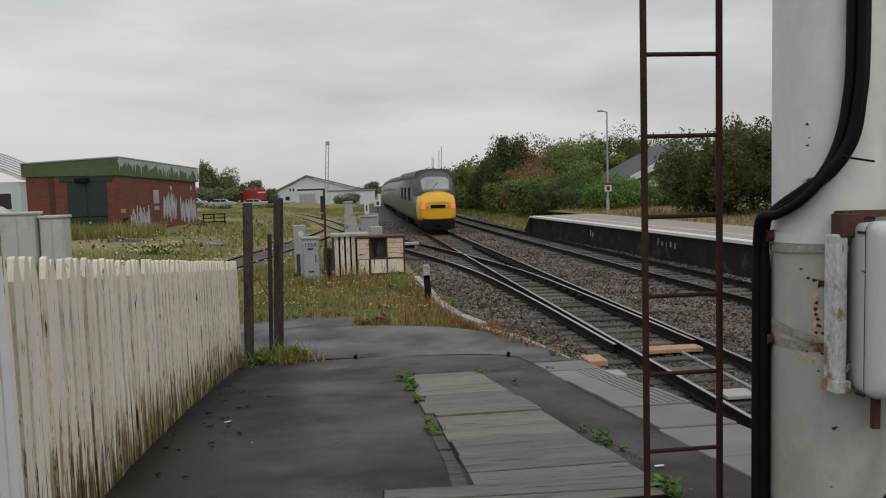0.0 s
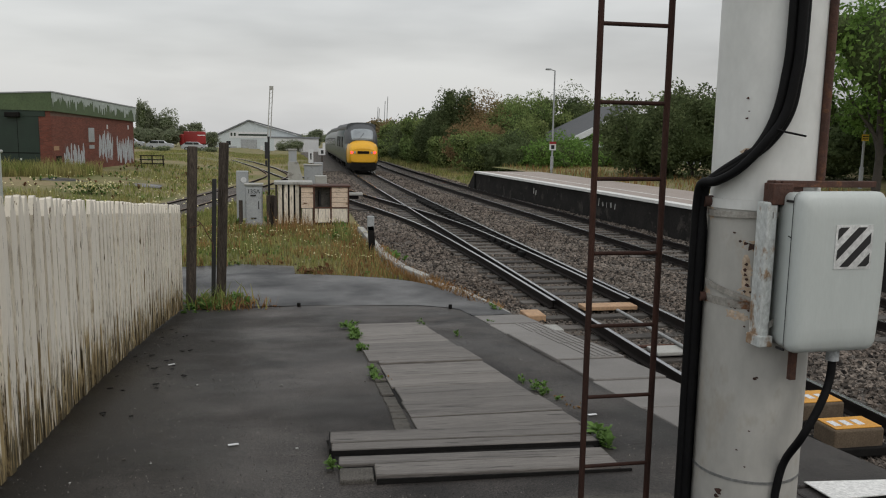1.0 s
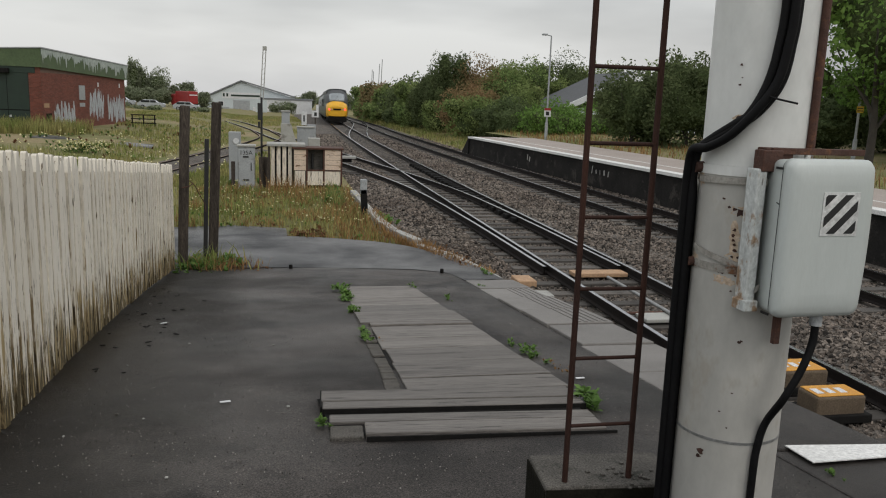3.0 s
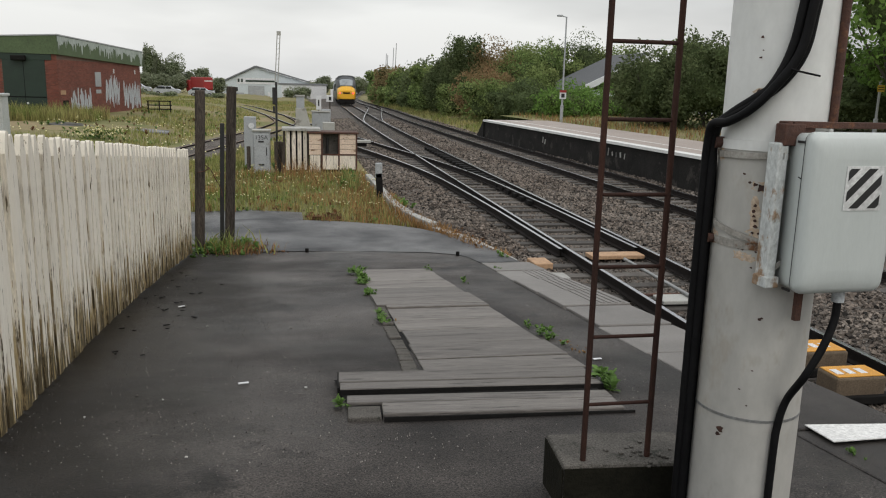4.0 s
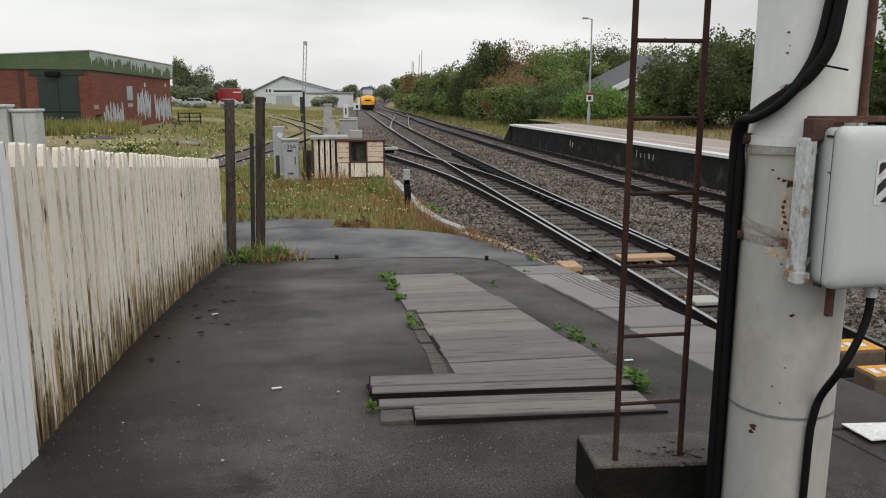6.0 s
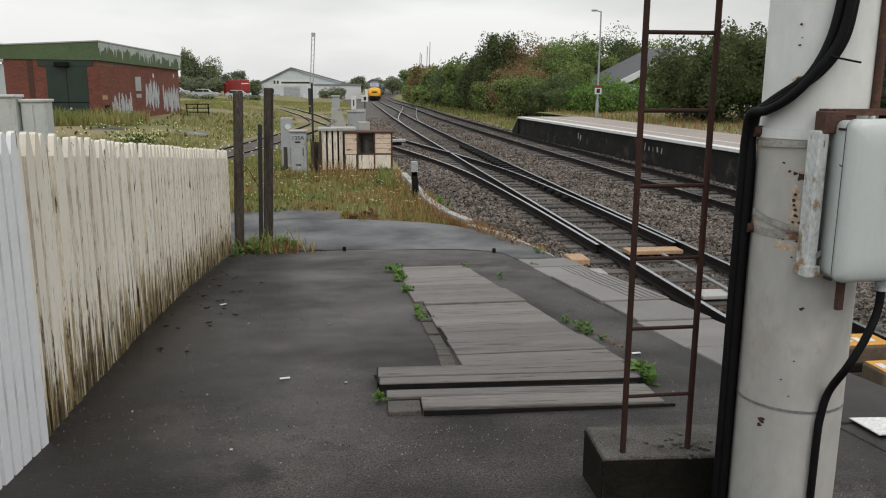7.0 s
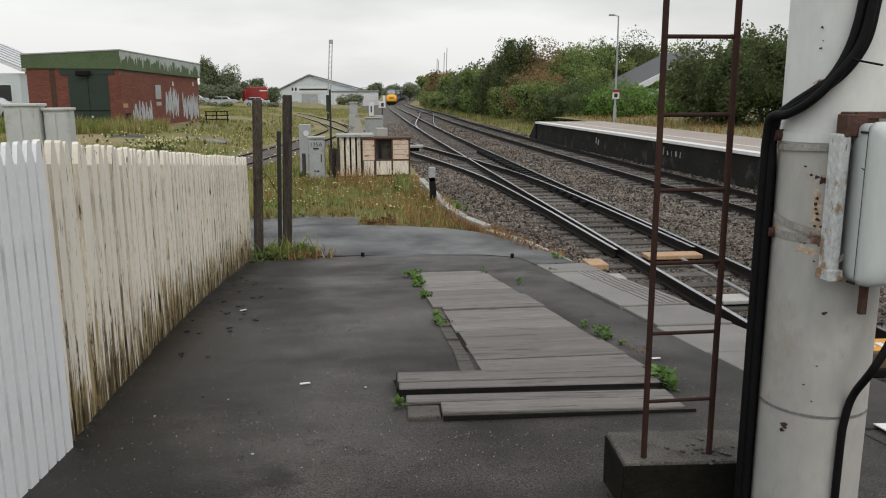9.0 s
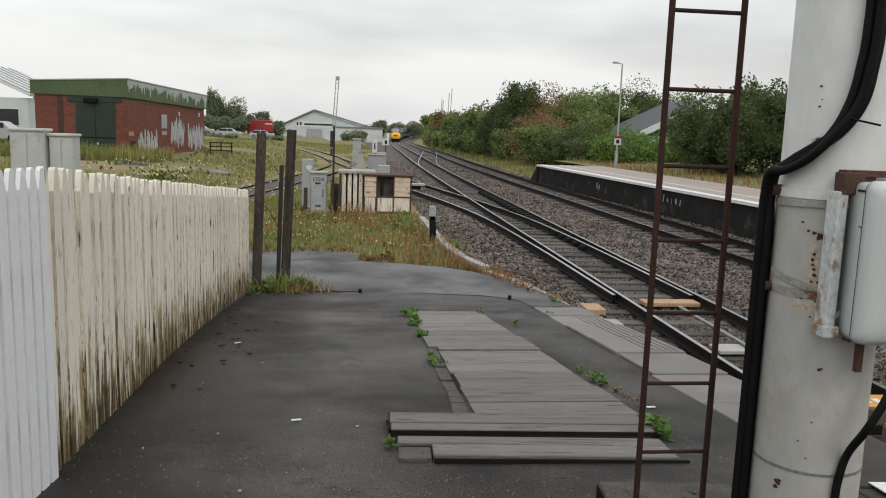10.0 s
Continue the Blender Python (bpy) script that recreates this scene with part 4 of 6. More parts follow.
def build_post():
    t = thing("signal_post", (PX, PY, 0), "thick grey painted steel signal post with rust spots", "signal post")
    L = lambda p: (p[0] - PX, p[1] - PY, p[2])
    part("shaft", tube(bmesh.new(), [(0, 0, -2.0), (0, 0, -0.19)], PR + .003, 48), POLE_LOW, t)
    part("shaft", tube(bmesh.new(), [(0, 0, -0.19), (0, 0, 2.6)], PR - .004, 48), POLE, t)
    # clamps
    def band(z, h, r, m, name, label, a0=0, a1=360):
        bm = bmesh.new()
        n = 48
        for k in range(n):
            u, v = math.radians(a0 + (a1 - a0) * k / n), math.radians(a0 + (a1 - a0) * (k + 1) / n)
            q = []
            for a in (u, v):
                for rr in (PR, PR + r):
                    for zz in (z, z + h):
                        q.append(bm.verts.new((math.sin(a) * rr, -math.cos(a) * rr, zz)))
            bm.faces.new((q[2], q[6], q[7], q[3]))
            bm.faces.new((q[1], q[3], q[7], q[5]))
            bm.faces.new((q[0], q[4], q[6], q[2]))
        return part(name, bm, m, t, label)
    band(-.205, .035, .008, POLE, "collar", "painted collar")
    band(-.235, .022, .007, BAND, "clamp_band", "dull steel clamp band")
    band(-.565, .03, .006, BAND, "clamp_band", "rust streaked clamp band")
    band(-1.225, .011, .005, GALV, "cable_strap", "thin grey cable strap")
    b = part("bolt", tube(bmesh.new(), [L(on_post(-66, -.185, .0)), L(on_post(-66, -.185, .03))], .022, 10), RUST, t, "rusty clamp bolt")
    part("bolt", tube(bmesh.new(), [L(on_post(-66, -.55, .0)), L(on_post(-66, -.55, .025))], .018, 10), RUST, t, "rusty clamp bolt")
    part("bracket", box(-.10, .01, -.225, -.17, -.155, -.095, .004), RUST, t, "rusty angle bracket")
    # rust blotches
    rng = random.Random(8)
    spots = [(-8, -.335, .018), (-5, -.33, .011), (-2, -.342, .014), (0.5, -.325, .008), (-14, -.325, .008), (-20, -.318, .006), (-12, -.40, .008), (-13, -.42, .009), (-12.5, -.44, .007), (-11, -.455, .008), (-10, -.475, .009), (-12, -.50, .007), (-6, -.50, .006), (-27, -.29, .006), (4, -.82, .008), (6, -.815, .006), (-26, -1.28, .016), (-27, -1.30, .01), (-18, .0, .014), (-16, .005, .01), (-21, -.005, .007), (-22, .12, .006), (-22, .19, .006), (-20, .145, .003), (-10, -.63, .004), (12, -.5, .006), (-25, -.56, .008), (-21, -.565, .007), (-7, -.57, .006), (2, -1.02, .004), (-9, -1.1, .004), (0, -1.16, .004)]
    for a, z, s in spots:
        bm = bmesh.new()
        n = 9
        c = bm.verts.new(L(on_post(a, z, .0048)))
        ring = []
        for k in range(n):
            u = 2 * math.pi * k / n
            q = s * rng.uniform(.5, 1.3)
            ring.append(bm.verts.new(L(on_post(a + math.degrees(q * math.cos(u) / PR), z + q * .8 * math.sin(u), .0048))))
        for k in range(n):
            bm.faces.new((c, ring[k], ring[(k + 1) % n]))
        part("rust_patch", bm, RUST_DARK, t, "blistered rust patch")
    # slanting strap from the lower bolt to the box's channel, and a straight one above
    def strap(rows, h, m, label):
        bm, prev = bmesh.new(), None
        for x, y, z in rows:
            d = Vector((x - PX, y - PY, 0)).normalized() * .004
            q = [bm.verts.new((x - PX + k * d.x, y - PY + k * d.y, z + dz)) for k, dz in ((0, 0), (1, 0), (1, h), (0, h))]
            if prev:
                for i in range(4):
                    bm.faces.new((prev[i], prev[(i + 1) % 4], q[(i + 1) % 4], q[i]))
            prev = q
        part("strap", bm, m, t, label)
    strap([on_post(-62 + 9 * k, -.495 - .0072 * k - .004 * max(0, k - 7), .010) for k in range(11)] + [(1.672, 2.545, -.612)], .022, BAND, "slanting steel strap")
    strap([on_post(-62 + 9 * k, -.238 + .001 * k, .010) for k in range(10)] + [(1.66, 2.548, -.222)], .022, BAND, "dull steel strap")
    for a, z, w, h in ((-5, -.332, .05, .022), (-12, -.43, .024, .06), (-10, -.50, .03, .02), (-18, .002, .03, .018), (-64, -.225, .03, .03), (-64, -.54, .035, .03), (-24, -.59, .03, .018), (-14, -.595, .025, .015), (10, -.60, .05, .02)):
        bm = bmesh.new()
        c, ring = bm.verts.new(L(on_post(a, z, .0032))), []
        for k in range(16):
            u, q = 2 * math.pi * k / 16, rng.uniform(.55, 1.25)
            ring.append(bm.verts.new(L(on_post(a + math.degrees(w * q * math.cos(u) / PR), z + h * q * math.sin(u), .0032))))
        for k in range(16):
            bm.faces.new((c, ring[k], ring[(k + 1) % 16]))
        part("rust_stain", bm, RUST_HALO, t, "brown rust stain in the paint")
    # conduit bar behind
    part("conduit", tube(bmesh.new(), [(.112, -.17, -.12), (.112, -.17, 2.4)], .016, 8), RUST, t, "rusty conduit")
    part("back_leg", box(.165, .225, -.03, .06, -2.0, 2.4, .01), POLE, t, "grey steel back leg")


def build_cables():
    t = thing("cable_bundle", (PX, PY, 0), "bundle of thick black cables strapped to post", "cable")
    L = lambda p: (p[0] - PX, p[1] - PY, p[2])
    for k, (da, dr) in enumerate(((0, .016), (6.5, .018), (-5, .018), (1.5, .04))):
        pts = [(18 + da, 1.2), (19 + da, .45), (16 + da, .25), (10 + da, .13), (-3 + da * .6, .035), (-22 + da * .2, -.02 - .012 * k), (-44, -.07 - .012 * k), (-62, -.12), (-70, -.20), (-73 + da * .6, -.35), (-74 + da * .6, -.8), (-74 + da * .6, -1.9)]
        part("cable", tube(bmesh.new(), smooth_path([L(on_post(a, z, dr + (0.012 if -75 < a < -60 else 0))) for a, z in pts], 10), .0165, 10), CABLE, t)
    part("cable_tie", tube(bmesh.new(), [L(on_post(4, .085, .05)), L(on_post(10, .075, .06)), L(on_post(30, .06, .045))], .004, 6), CABLE, t)
    # feed cable from the box
    f = thing("feed_cable", (PX, PY, 0), "single black cable drooping from the grey box", "cable")
    pts = [L(p) for p in ((1.898, 2.50, -.66), (1.90, 2.50, -.78), (1.86, 2.49, -.885), (1.808, 2.50, -1.0), (1.80, 2.575, -1.12), (1.785, 2.588, -1.22), (1.778, 2.588, -1.35), (1.778, 2.588, -1.9))]
    part("cable", tube(bmesh.new(), smooth_path(pts, 10), .0145, 10), CABLE, f)


def shell(sections, bulge=0.0, n=6):
    """A rounded-corner slab through sections of (y, half width, half height, corner radius), closed at both ends."""
    bm, rings = bmesh.new(), []
    for y, w, h, r in sections:
        ring = []
        for cx, cz, a0 in ((w - r, h - r, 0), (r - w, h - r, 90), (r - w, r - h, 180), (w - r, r - h, 270)):
            for k in range(n + 1):
                a = radians(a0 + 90 * k / n)
                ring.append((cx + r * math.cos(a), cz + r * math.sin(a)))
        full = []
        for k, (x, z) in enumerate(ring):
            full.append((x, z))
            x2, z2 = ring[(k + 1) % len(ring)]
            if abs(z2 - z) > .1:
                full += [(x + (x2 - x) * j / 6, z + (z2 - z) * j / 6) for j in range(1, 6)]
        rings.append([bm.verts.new((x + (bulge * math.cos(z / .291 * 1.5) if x > 0 else 0), y, z)) for x, z in full])
    m = len(rings[0])
    for a, b in zip(rings, rings[1:]):
        for k in range(m):
            bm.faces.new((a[k], a[(k + 1) % m], b[(k + 1) % m], b[k])).smooth = True
    bm.faces.new(rings[0])
    bm.faces.new(rings[-1][::-1])
    return bm


def build_box():
    t = thing("junction_box", (1.862, 2.52, -.402), "pale grey plastic junction box with hazard label", "junction box", rz=2)
    part("body", shell([(.098, .161, .268, .022), (-.012, .164, .272, .026), (-.026, .164, .272, .028)]), BOX, t)
    lid = part("cover", shell([(-.027, .161, .270, .028), (-.030, .169, .278, .03), (-.052, .169, .278, .032), (-.066, .163, .272, .034), (-.076, .149, .256, .034), (-.0825, .128, .226, .03), (-.085, .09, .19, .02)], bulge=.014), BOX, t)
    part("seam", shell([(-.0225, .1665, .2745, .028), (-.0285, .1665, .2745, .028)]), STRIPE, t, "dark lid seam")
    for z in (.252, -.262):
        part("hinge_clip", box(-.169, -.163, -.028, .012, z - .014, z - .006), STRIPE, t, "dark hinge slot")
    part("scratch", box(-.1665, -.1635, -.012, .03, .118, .121, 0, Matrix.Rotation(.3, 4, "X")), STRIPE, t, "dark scratch on the box side")
    # rusty plate whose dark colour also puts in the shadow gap
    part("back_plate", box(-.17, -.15, .099, .11, -.262, .25, .004), RUST, t, "rust-stained back plate for the shaded gap")
    part("mounting_channel", box(-.222, -.182, .035, .10, -.255, .235, .006), CHANNEL, t, "grey mounting channel with rust marks")
    part("channel_foot", box(-.23, -.176, .02, .10, -.275, -.235, .004), CHANNEL, t)
    part("mounting_bar", box(-.16, .22, .05, .08, .285, .307, .002), RUST, t, "rusty mounting bar")
    part("angle_bracket", box(-.21, -.13, .03, .085, .225, .30, .004), RUST, t, "rusty angle bracket")
    part("drop_bar", box(-.095, -.07, .02, .04, -.40, -.27, .002), RUST, t, "rusty flat bar")
    part("gland", tube(bmesh.new(), [(.04, -.02, -.32), (.04, -.02, -.27)], .022, 12), CABGREY, t)
    s = part("warning_label", box(-.042, .103, -.0876, -.0848, .018, .168), STICKER, t, "white label with black diagonal stripes")
    # diagonal bars clipped to the label
    x0, x1, z0, z1 = -.034, .095, .026, .160
    for k in range(4):
        c = -.118 + k * .070
        poly = []
        def clip(cc):
            # segment of the line z - z0 = (x - x0) + cc inside the label
            q = []
            for x in (x0, x1):
                z = z0 + (x - x0) + cc
                if z0 <= z <= z1:
                    q.append((x, z))
            for z in (z0, z1):
                x = x0 + (z - z0) - cc
                if x0 < x < x1:
                    q.append((x, z))
            return sorted(set(q))
        a, b = clip(c), clip(c + .034)
        if len(a) == 2 and len(b) == 2:
            poly = [a[0], a[1], b[1], b[0]]
        elif len(a) == 2 or len(b) == 2:
            e = a if len(a) == 2 else b
            corner = (x0, z1) if len(a) == 2 else (x1, z0)
            poly = [e[0], e[1], corner]
        if poly:
            bm = bmesh.new()
            bm.faces.new([bm.verts.new((x, -.0889, z)) for x, z in poly])
            r = bmesh.ops.extrude_face_region(bm, geom=bm.faces[:])
            for v in r["geom"]:
                if isinstance(v, bmesh.types.BMVert):
                    v.co.y += .001
            part("stripe", bm, STRIPE, s, "black diagonal stripe")


# ---- track-side things ----
def build_trackside():
    for x, y, w, l, h in ((5.15, 7.95, .28, .42, .26), (5.0, 7.12, .29, .34, .26)):
        t = thing("track_magnet", (x + .75, y, RAIL - .17), "ochre painted steel box between the rails", "track equipment", "boxes in the track")
        part("casing", box(-w, w, -l / 2, l / 2, 0, h, .025), MAGNET, t, "dusty brown casing")
        part("lid", box(-w + .02, w - .02, -l / 2 + .02, l / 2 - .01, h, h + .012, .004), ORANGE, t, "worn ochre lid")
        part("skirt", box(-w - .06, w + .06, -l / 2 - .05, l / 2 + .05, -.02, .07, .01), UNDER, t)
        for k in range(3):
            part("painted_bar", box(-w + .06 + k * .14, -w + .14 + k * .14, -.08, .06, h + .012, h + .016), SIGNW, t, "white paint bar")
    solo("cable_duct_lid", box(4.08, 4.42, 13.1, 13.6, -3.15, -3.03, .02), BUFF, "pale broken duct lid by the track", "lid")
    solo("walkway_board", box(5.35, 6.4, 13.7, 14.05, RAIL - .16, RAIL - .08, .015), BUFF, "pale timber board between the rails", "board")
    solo("walkway_board", box(5.3, 5.9, 10.6, 11.05, RAIL - .15, RAIL - .09, .015), CONPALE, "pale slab between the rails", "board")
    solo("loose_slab", box(4.1, 4.45, 12.25, 12.65, -3.18, -3.08, .02), CONPALE, "pale slab lying in the ballast", "slab")
    t = thing("point_rod", (0, 0, 0), "steel point rods between the rails", "point rod")
    part("rod", tube(bmesh.new(), [(5.82, 13.3, RAIL - .06), (5.76, 9.0, RAIL - .06)], .03, 8), GALV, t)
    part("stretcher", tube(bmesh.new(), [(5.0, 11.0, RAIL - .1), (6.5, 11.0, RAIL - .1)], .025, 8), RUST, t)
    part("stretcher", tube(bmesh.new(), [(5.0, 9.6, RAIL - .1), (6.5, 9.6, RAIL - .1)], .025, 8), RUST, t)
    # kerb along the grass island
    kerb = thing("kerb", (0, 0, 0), "half-buried concrete kerb along the ballast", "kerb", kind="structure")
    pts = [(3.55, 12.6), (3.42, 13.5), (3.2, 14.6), (2.75, 15.8), (2.45, 17.0), (2.3, 18.4), (2.25, 20), (2.22, 21.5), (2.2, 23.0), (2.18, 24.5)]
    for a, b in zip(pts, pts[1:]):
        m = Matrix.Translation((a[0], a[1], -2.86)) @ Matrix.Rotation(-math.atan2(b[0] - a[0], b[1] - a[1]), 4, "Z")
        part("kerb_stone", box(-.09, .09, .02, math.hypot(b[0] - a[0], b[1] - a[1]) - .02, -.3, .10 if a[1] > 15.5 else .015, .015, m), CONPALE, kerb)
    t = thing("marker_stub", (2.12, 20.2, -3.0), "short post with pale top beside the kerb", "marker post")
    part("post", box(-.08, .08, -.06, .06, 0, .75, .01, Matrix.Rotation(-.08, 4, "Y")), UNDER, t)
    part("cap", box(-.14, .03, -.06, .06, .62, 1.0, .02), CABGREY, t, "pale concrete cap")


def boards(owner, x0, x1, y, z0, z1, n, m, seed=1, gap=.008):
    rng = random.Random(seed)
    w = (x1 - x0) / n
    for k in range(n):
        part("board", box(x0 + k * w + gap / 2, x0 + (k + 1) * w - gap / 2, y - .012 - rng.uniform(0, .006), y + .012, z0 + rng.uniform(0, .03), z1, .003), m, owner)


def build_huts():
    t = thing("lineside_bin", (0, 26.6, -2.98), "peeling white board bin with flat pale lid", "lineside bin")
    part("body", box(-.30, .40, 0, .8, 0, 1.36), UNDER, t)
    boards(t, -.34, .40, -.02, .08, 1.37, 4, PEEL, 3, .06)
    part("lid", box(-.44, .80, -.12, .95, 1.37, 1.46, .015), CONPALE, t, "pale flat lid")
    for x in (-.40, .36):
        part("corner_post", box(x, x + .07, -.05, .04, -.1, 1.36, .01), TIMBER, t)
    t = thing("lineside_hut", (0.43, 26.4, -2.98), "flaking cream and pink boarded hut with opening", "lineside hut")
    part("body", box(.02, .42, .02, .8, 0, 1.3), UNDER, t)
    part("body", box(.42, 1.52, .3, .8, 0, 1.3), UNDER, t)
    part("roof_board", box(-.05, 1.60, -.06, .9, 1.3, 1.36, .012), RUST, t, "rusty roof edge")
    boards(t, .43, 1.50, 0, .12, .60, 1, PEEL, 5, .006)
    for k in range(4):
        part("board", box(0.0, .40, -.014, .012, .62 + k * .17, .78 + k * .17, .004), PEEL2, t, "flaking pinkish board")
    for k in range(4):
        part("board", box(.96, 1.52, -.014, .012, .64 + k * .165, .795 + k * .165, .004), PEEL2, t, "flaking pinkish board")
    boards(t, 0.02, .36, 0, .0, .6, 3, PEEL, 8)
    for x in (.38, .93, 1.5):
        part("frame_post", box(x, x + .055, -.03, .03, 0, 1.3, .006), RUST, t, "rusty brown frame post")
    part("frame_rail", box(.38, 1.55, -.028, .03, .6, .65, .006), RUST, t, "brown frame rail")
    part("lever", tube(bmesh.new(), [(.60, .2, .7), (.60, .18, 1.15)], .04, 8), BLACK_PAINT, t, "black lever inside the opening")
    part("inner_wall", box(.44, .93, .26, .295, .62, 1.3), CONC, t, "stained inner wall")
    t = thing("equipment_cabinet", (-1.08, 26.45, -3.0), "grey steel equipment cabinet with two handles", "equipment cabinet")
    part("body", box(-.27, .27, 0, .5, 0, 1.36, .02), CABGREY, t)
    part("door", box(-.24, .24, -.025, -.002, .05, 1.27, .008), CABGREY, t)
    part("top", box(-.3, .3, -.05, .55, 1.36, 1.42, .015), CONPALE, t)
    for z in (1.02, .28):
        part("handle", box(-.10, .08, -.05, -.026, z, z + .05, .012), BLACK_PAINT, t)
    part("lock", box(.14, .17, -.045, -.026, .6, .86, .006), BLACK_PAINT, t)
    cu = bpy.data.curves.new("lettering", "FONT")
    cu.body, cu.size, cu.align_x, cu.extrude = "135A", .19, "CENTER", .001
    cu.materials.append(STRIPE)
    sign = new("lettering", cu)
    sign.parent, sign.location, sign.rotation_euler = t, (0, -.0275, 1.11), (math.pi / 2, 0, 0)
    tagged(sign, "black stencilled characters")
    t = thing("equipment_cabinet", (-1.55, 28.6, -3.0), "narrow grey cabinet with round plate", "equipment cabinet")
    part("body", box(-.2, .2, 0, .4, 0, 1.72, .015), CABGREY, t)
    part("plate", tube(bmesh.new(), [(.05, -.02, 1.42), (.05, .0, 1.42)], .1, 14), SIGNW, t, "round white plate")
    for x, y in ((-1.48, 26.3), (-.62, 26.4), (-.5, 26.5), (-.38, 26.3)):
        solo("timber_stake", box(x - .06, x + .06, y - .05, y + .05, -3.1, -1.95 if x > -1 else -2.1, .012), TIMBER, "dark weathered timber stake beside the cabinet", "stake", "stakes by the cabinet")
    t = thing("telephone_post", (-.62, 27.2, -3.05), "thin black post with small signal head", "post")
    part("pole", tube(bmesh.new(), [(0, 0, 0), (.02, 0, 2.98)], .035, 8), BLACK_PAINT, t)
    part("head", box(-.11, .0, -.06, .06, 2.25, 2.8, .02), BLACK_PAINT, t)
    part("head", box(-.10, -.03, -.05, .05, 2.0, 2.2, .015), BLACK_PAINT, t)
    # concrete stand and cabinets further down the line
    t = thing("lineside_cabinet", (0.25, 41, -3.05), "tall pale grey lineside cabinet", "equipment cabinet")
    part("body", box(-.2, .2, 0, .6, 0, 2.25, .02), CABGREY, t)
    part("cap", box(-.24, .24, -.04, .64, 2.25, 2.32, .01), CONPALE, t)
    bm = bmesh.new()
    f = bm.faces.new([bm.verts.new((x, -.3, z)) for x, z in ((-.24, 0), (.72, 0), (.26, 1.7), (-.24, 1.7))])
    r = bmesh.ops.extrude_face_region(bm, geom=[f])
    for v in r["geom"]:
        if isinstance(v, bmesh.types.BMVert):
            v.co.y -= .3
    part("plinth", bm, CONPALE, t, "pale sloping concrete plinth")
    t = thing("lineside_cabinet", (1.27, 42, -3.05), "squat dark lineside cabinet", "equipment cabinet")
    part("body", box(-.43, .43, 0, .7, 0, 1.46, .02), CABGREY, t)
    part("top", box(-.47, .47, -.05, .75, 1.46, 1.52, .01), CONPALE, t)
    t = thing("equipment_cabinet", (1.75, 47, -3.05), "small green-grey location case", "equipment cabinet")
    part("body", box(-.25, .25, 0, .4, 0, 1.45, .02), CABGREY, t)
    part("door", box(-.2, .2, -.03, -.002, .1, 1.35, .01), CABGREY, t)
    t = thing("marker_sign", (1.3, 46, -3.05), "white marker sign on short post", "sign")
    part("post", box(-.05, .05, 0, .06, 0, 2.0), TIMBER, t)
    part("plate", box(-.15, .13, -.03, -.005, 1.45, 2.2, .01), SIGNW, t)
    part("mark", box(-.05, .03, -.036, -.031, 1.65, 2.0), STRIPE, t)
    t = thing("marker_sign", (2.08, 50, -3.05), "white speed marker on thin post", "sign")
    part("post", box(-.035, .035, 0, .05, 0, 2.0), TIMBER, t)
    part("plate", box(-.22, .2, -.03, -.005, 1.8, 2.2, .01), SIGNW, t)
    part("mark", box(-.07, .09, -.036, -.031, 1.88, 2.1), STRIPE, t)
    part("mast", box(.04, .2, -.02, .0, 2.2, 2.55, .01), SIGNW, t)
    t = thing("concrete_stool", (1.25, 31.0, -3.05), "small pale box on concrete by the track", "box")
    part("box", box(-.22, .22, 0, .5, 0, 1.5, .02), CONPALE, t)
    t = thing("concrete_stool", (3.0, 38.5, -3.05), "flat rusty platform plate by the track", "plate")
    part("plate", box(-.65, .55, 0, .5, .18, .3, .02), CONPALE, t)
    part("leg", box(-.4, .35, .1, .4, 0, .2, .02), UNDER, t)


# ---- buildings ----
def brick_wall(owner, x0, x1, z0, z1, material, m, holes=(), bl=.45, bh=.15, limit=0):
    """Courses of bricks, as one joined mesh, over a mortar slab; drawn double size is avoided by true coursing of pairs."""
    V, F = [], []
    row = 0
    z = z0
    while z < z1 - .01:
        x = x0 - (bl / 2 if row % 2 else 0)
        while x < x1:
            a, b = max(x + .006, x0), min(x + bl - .006, x1)
            cx, cz = (a + b) / 2, z + bh / 2
            if b - a > .03 and not any(h[0] < cx < h[1] and h[2] < cz < h[3] for h in holes):
                d = -.012 - .004 * ((row * 7 + int(x * 13)) % 3)
                i = len(V)
                for px, py, pz in ((a, 0, z + .006), (b, 0, z + .006), (b, 0, z + bh - .006), (a, 0, z + bh - .006), (a, d, z + .006), (b, d, z + .006), (b, d, z + bh - .006), (a, d, z + bh - .006)):
                    p = m @ Vector((px, py, pz))
                    V.append(tuple(p))
                F += [(i + 4, i + 5, i + 6, i + 7), (i, i + 1, i + 5, i + 4), (i + 1, i + 2, i + 6, i + 5), (i + 2, i + 3, i + 7, i + 6), (i + 3, i, i + 4, i + 7)]
            x += bl
        z += bh
        row += 1
    ob = part("brickwork", raw("brickwork", V, F, material), None, owner)
    tagged(ob, "rows of red bricks", kind="stuff")
    return ob


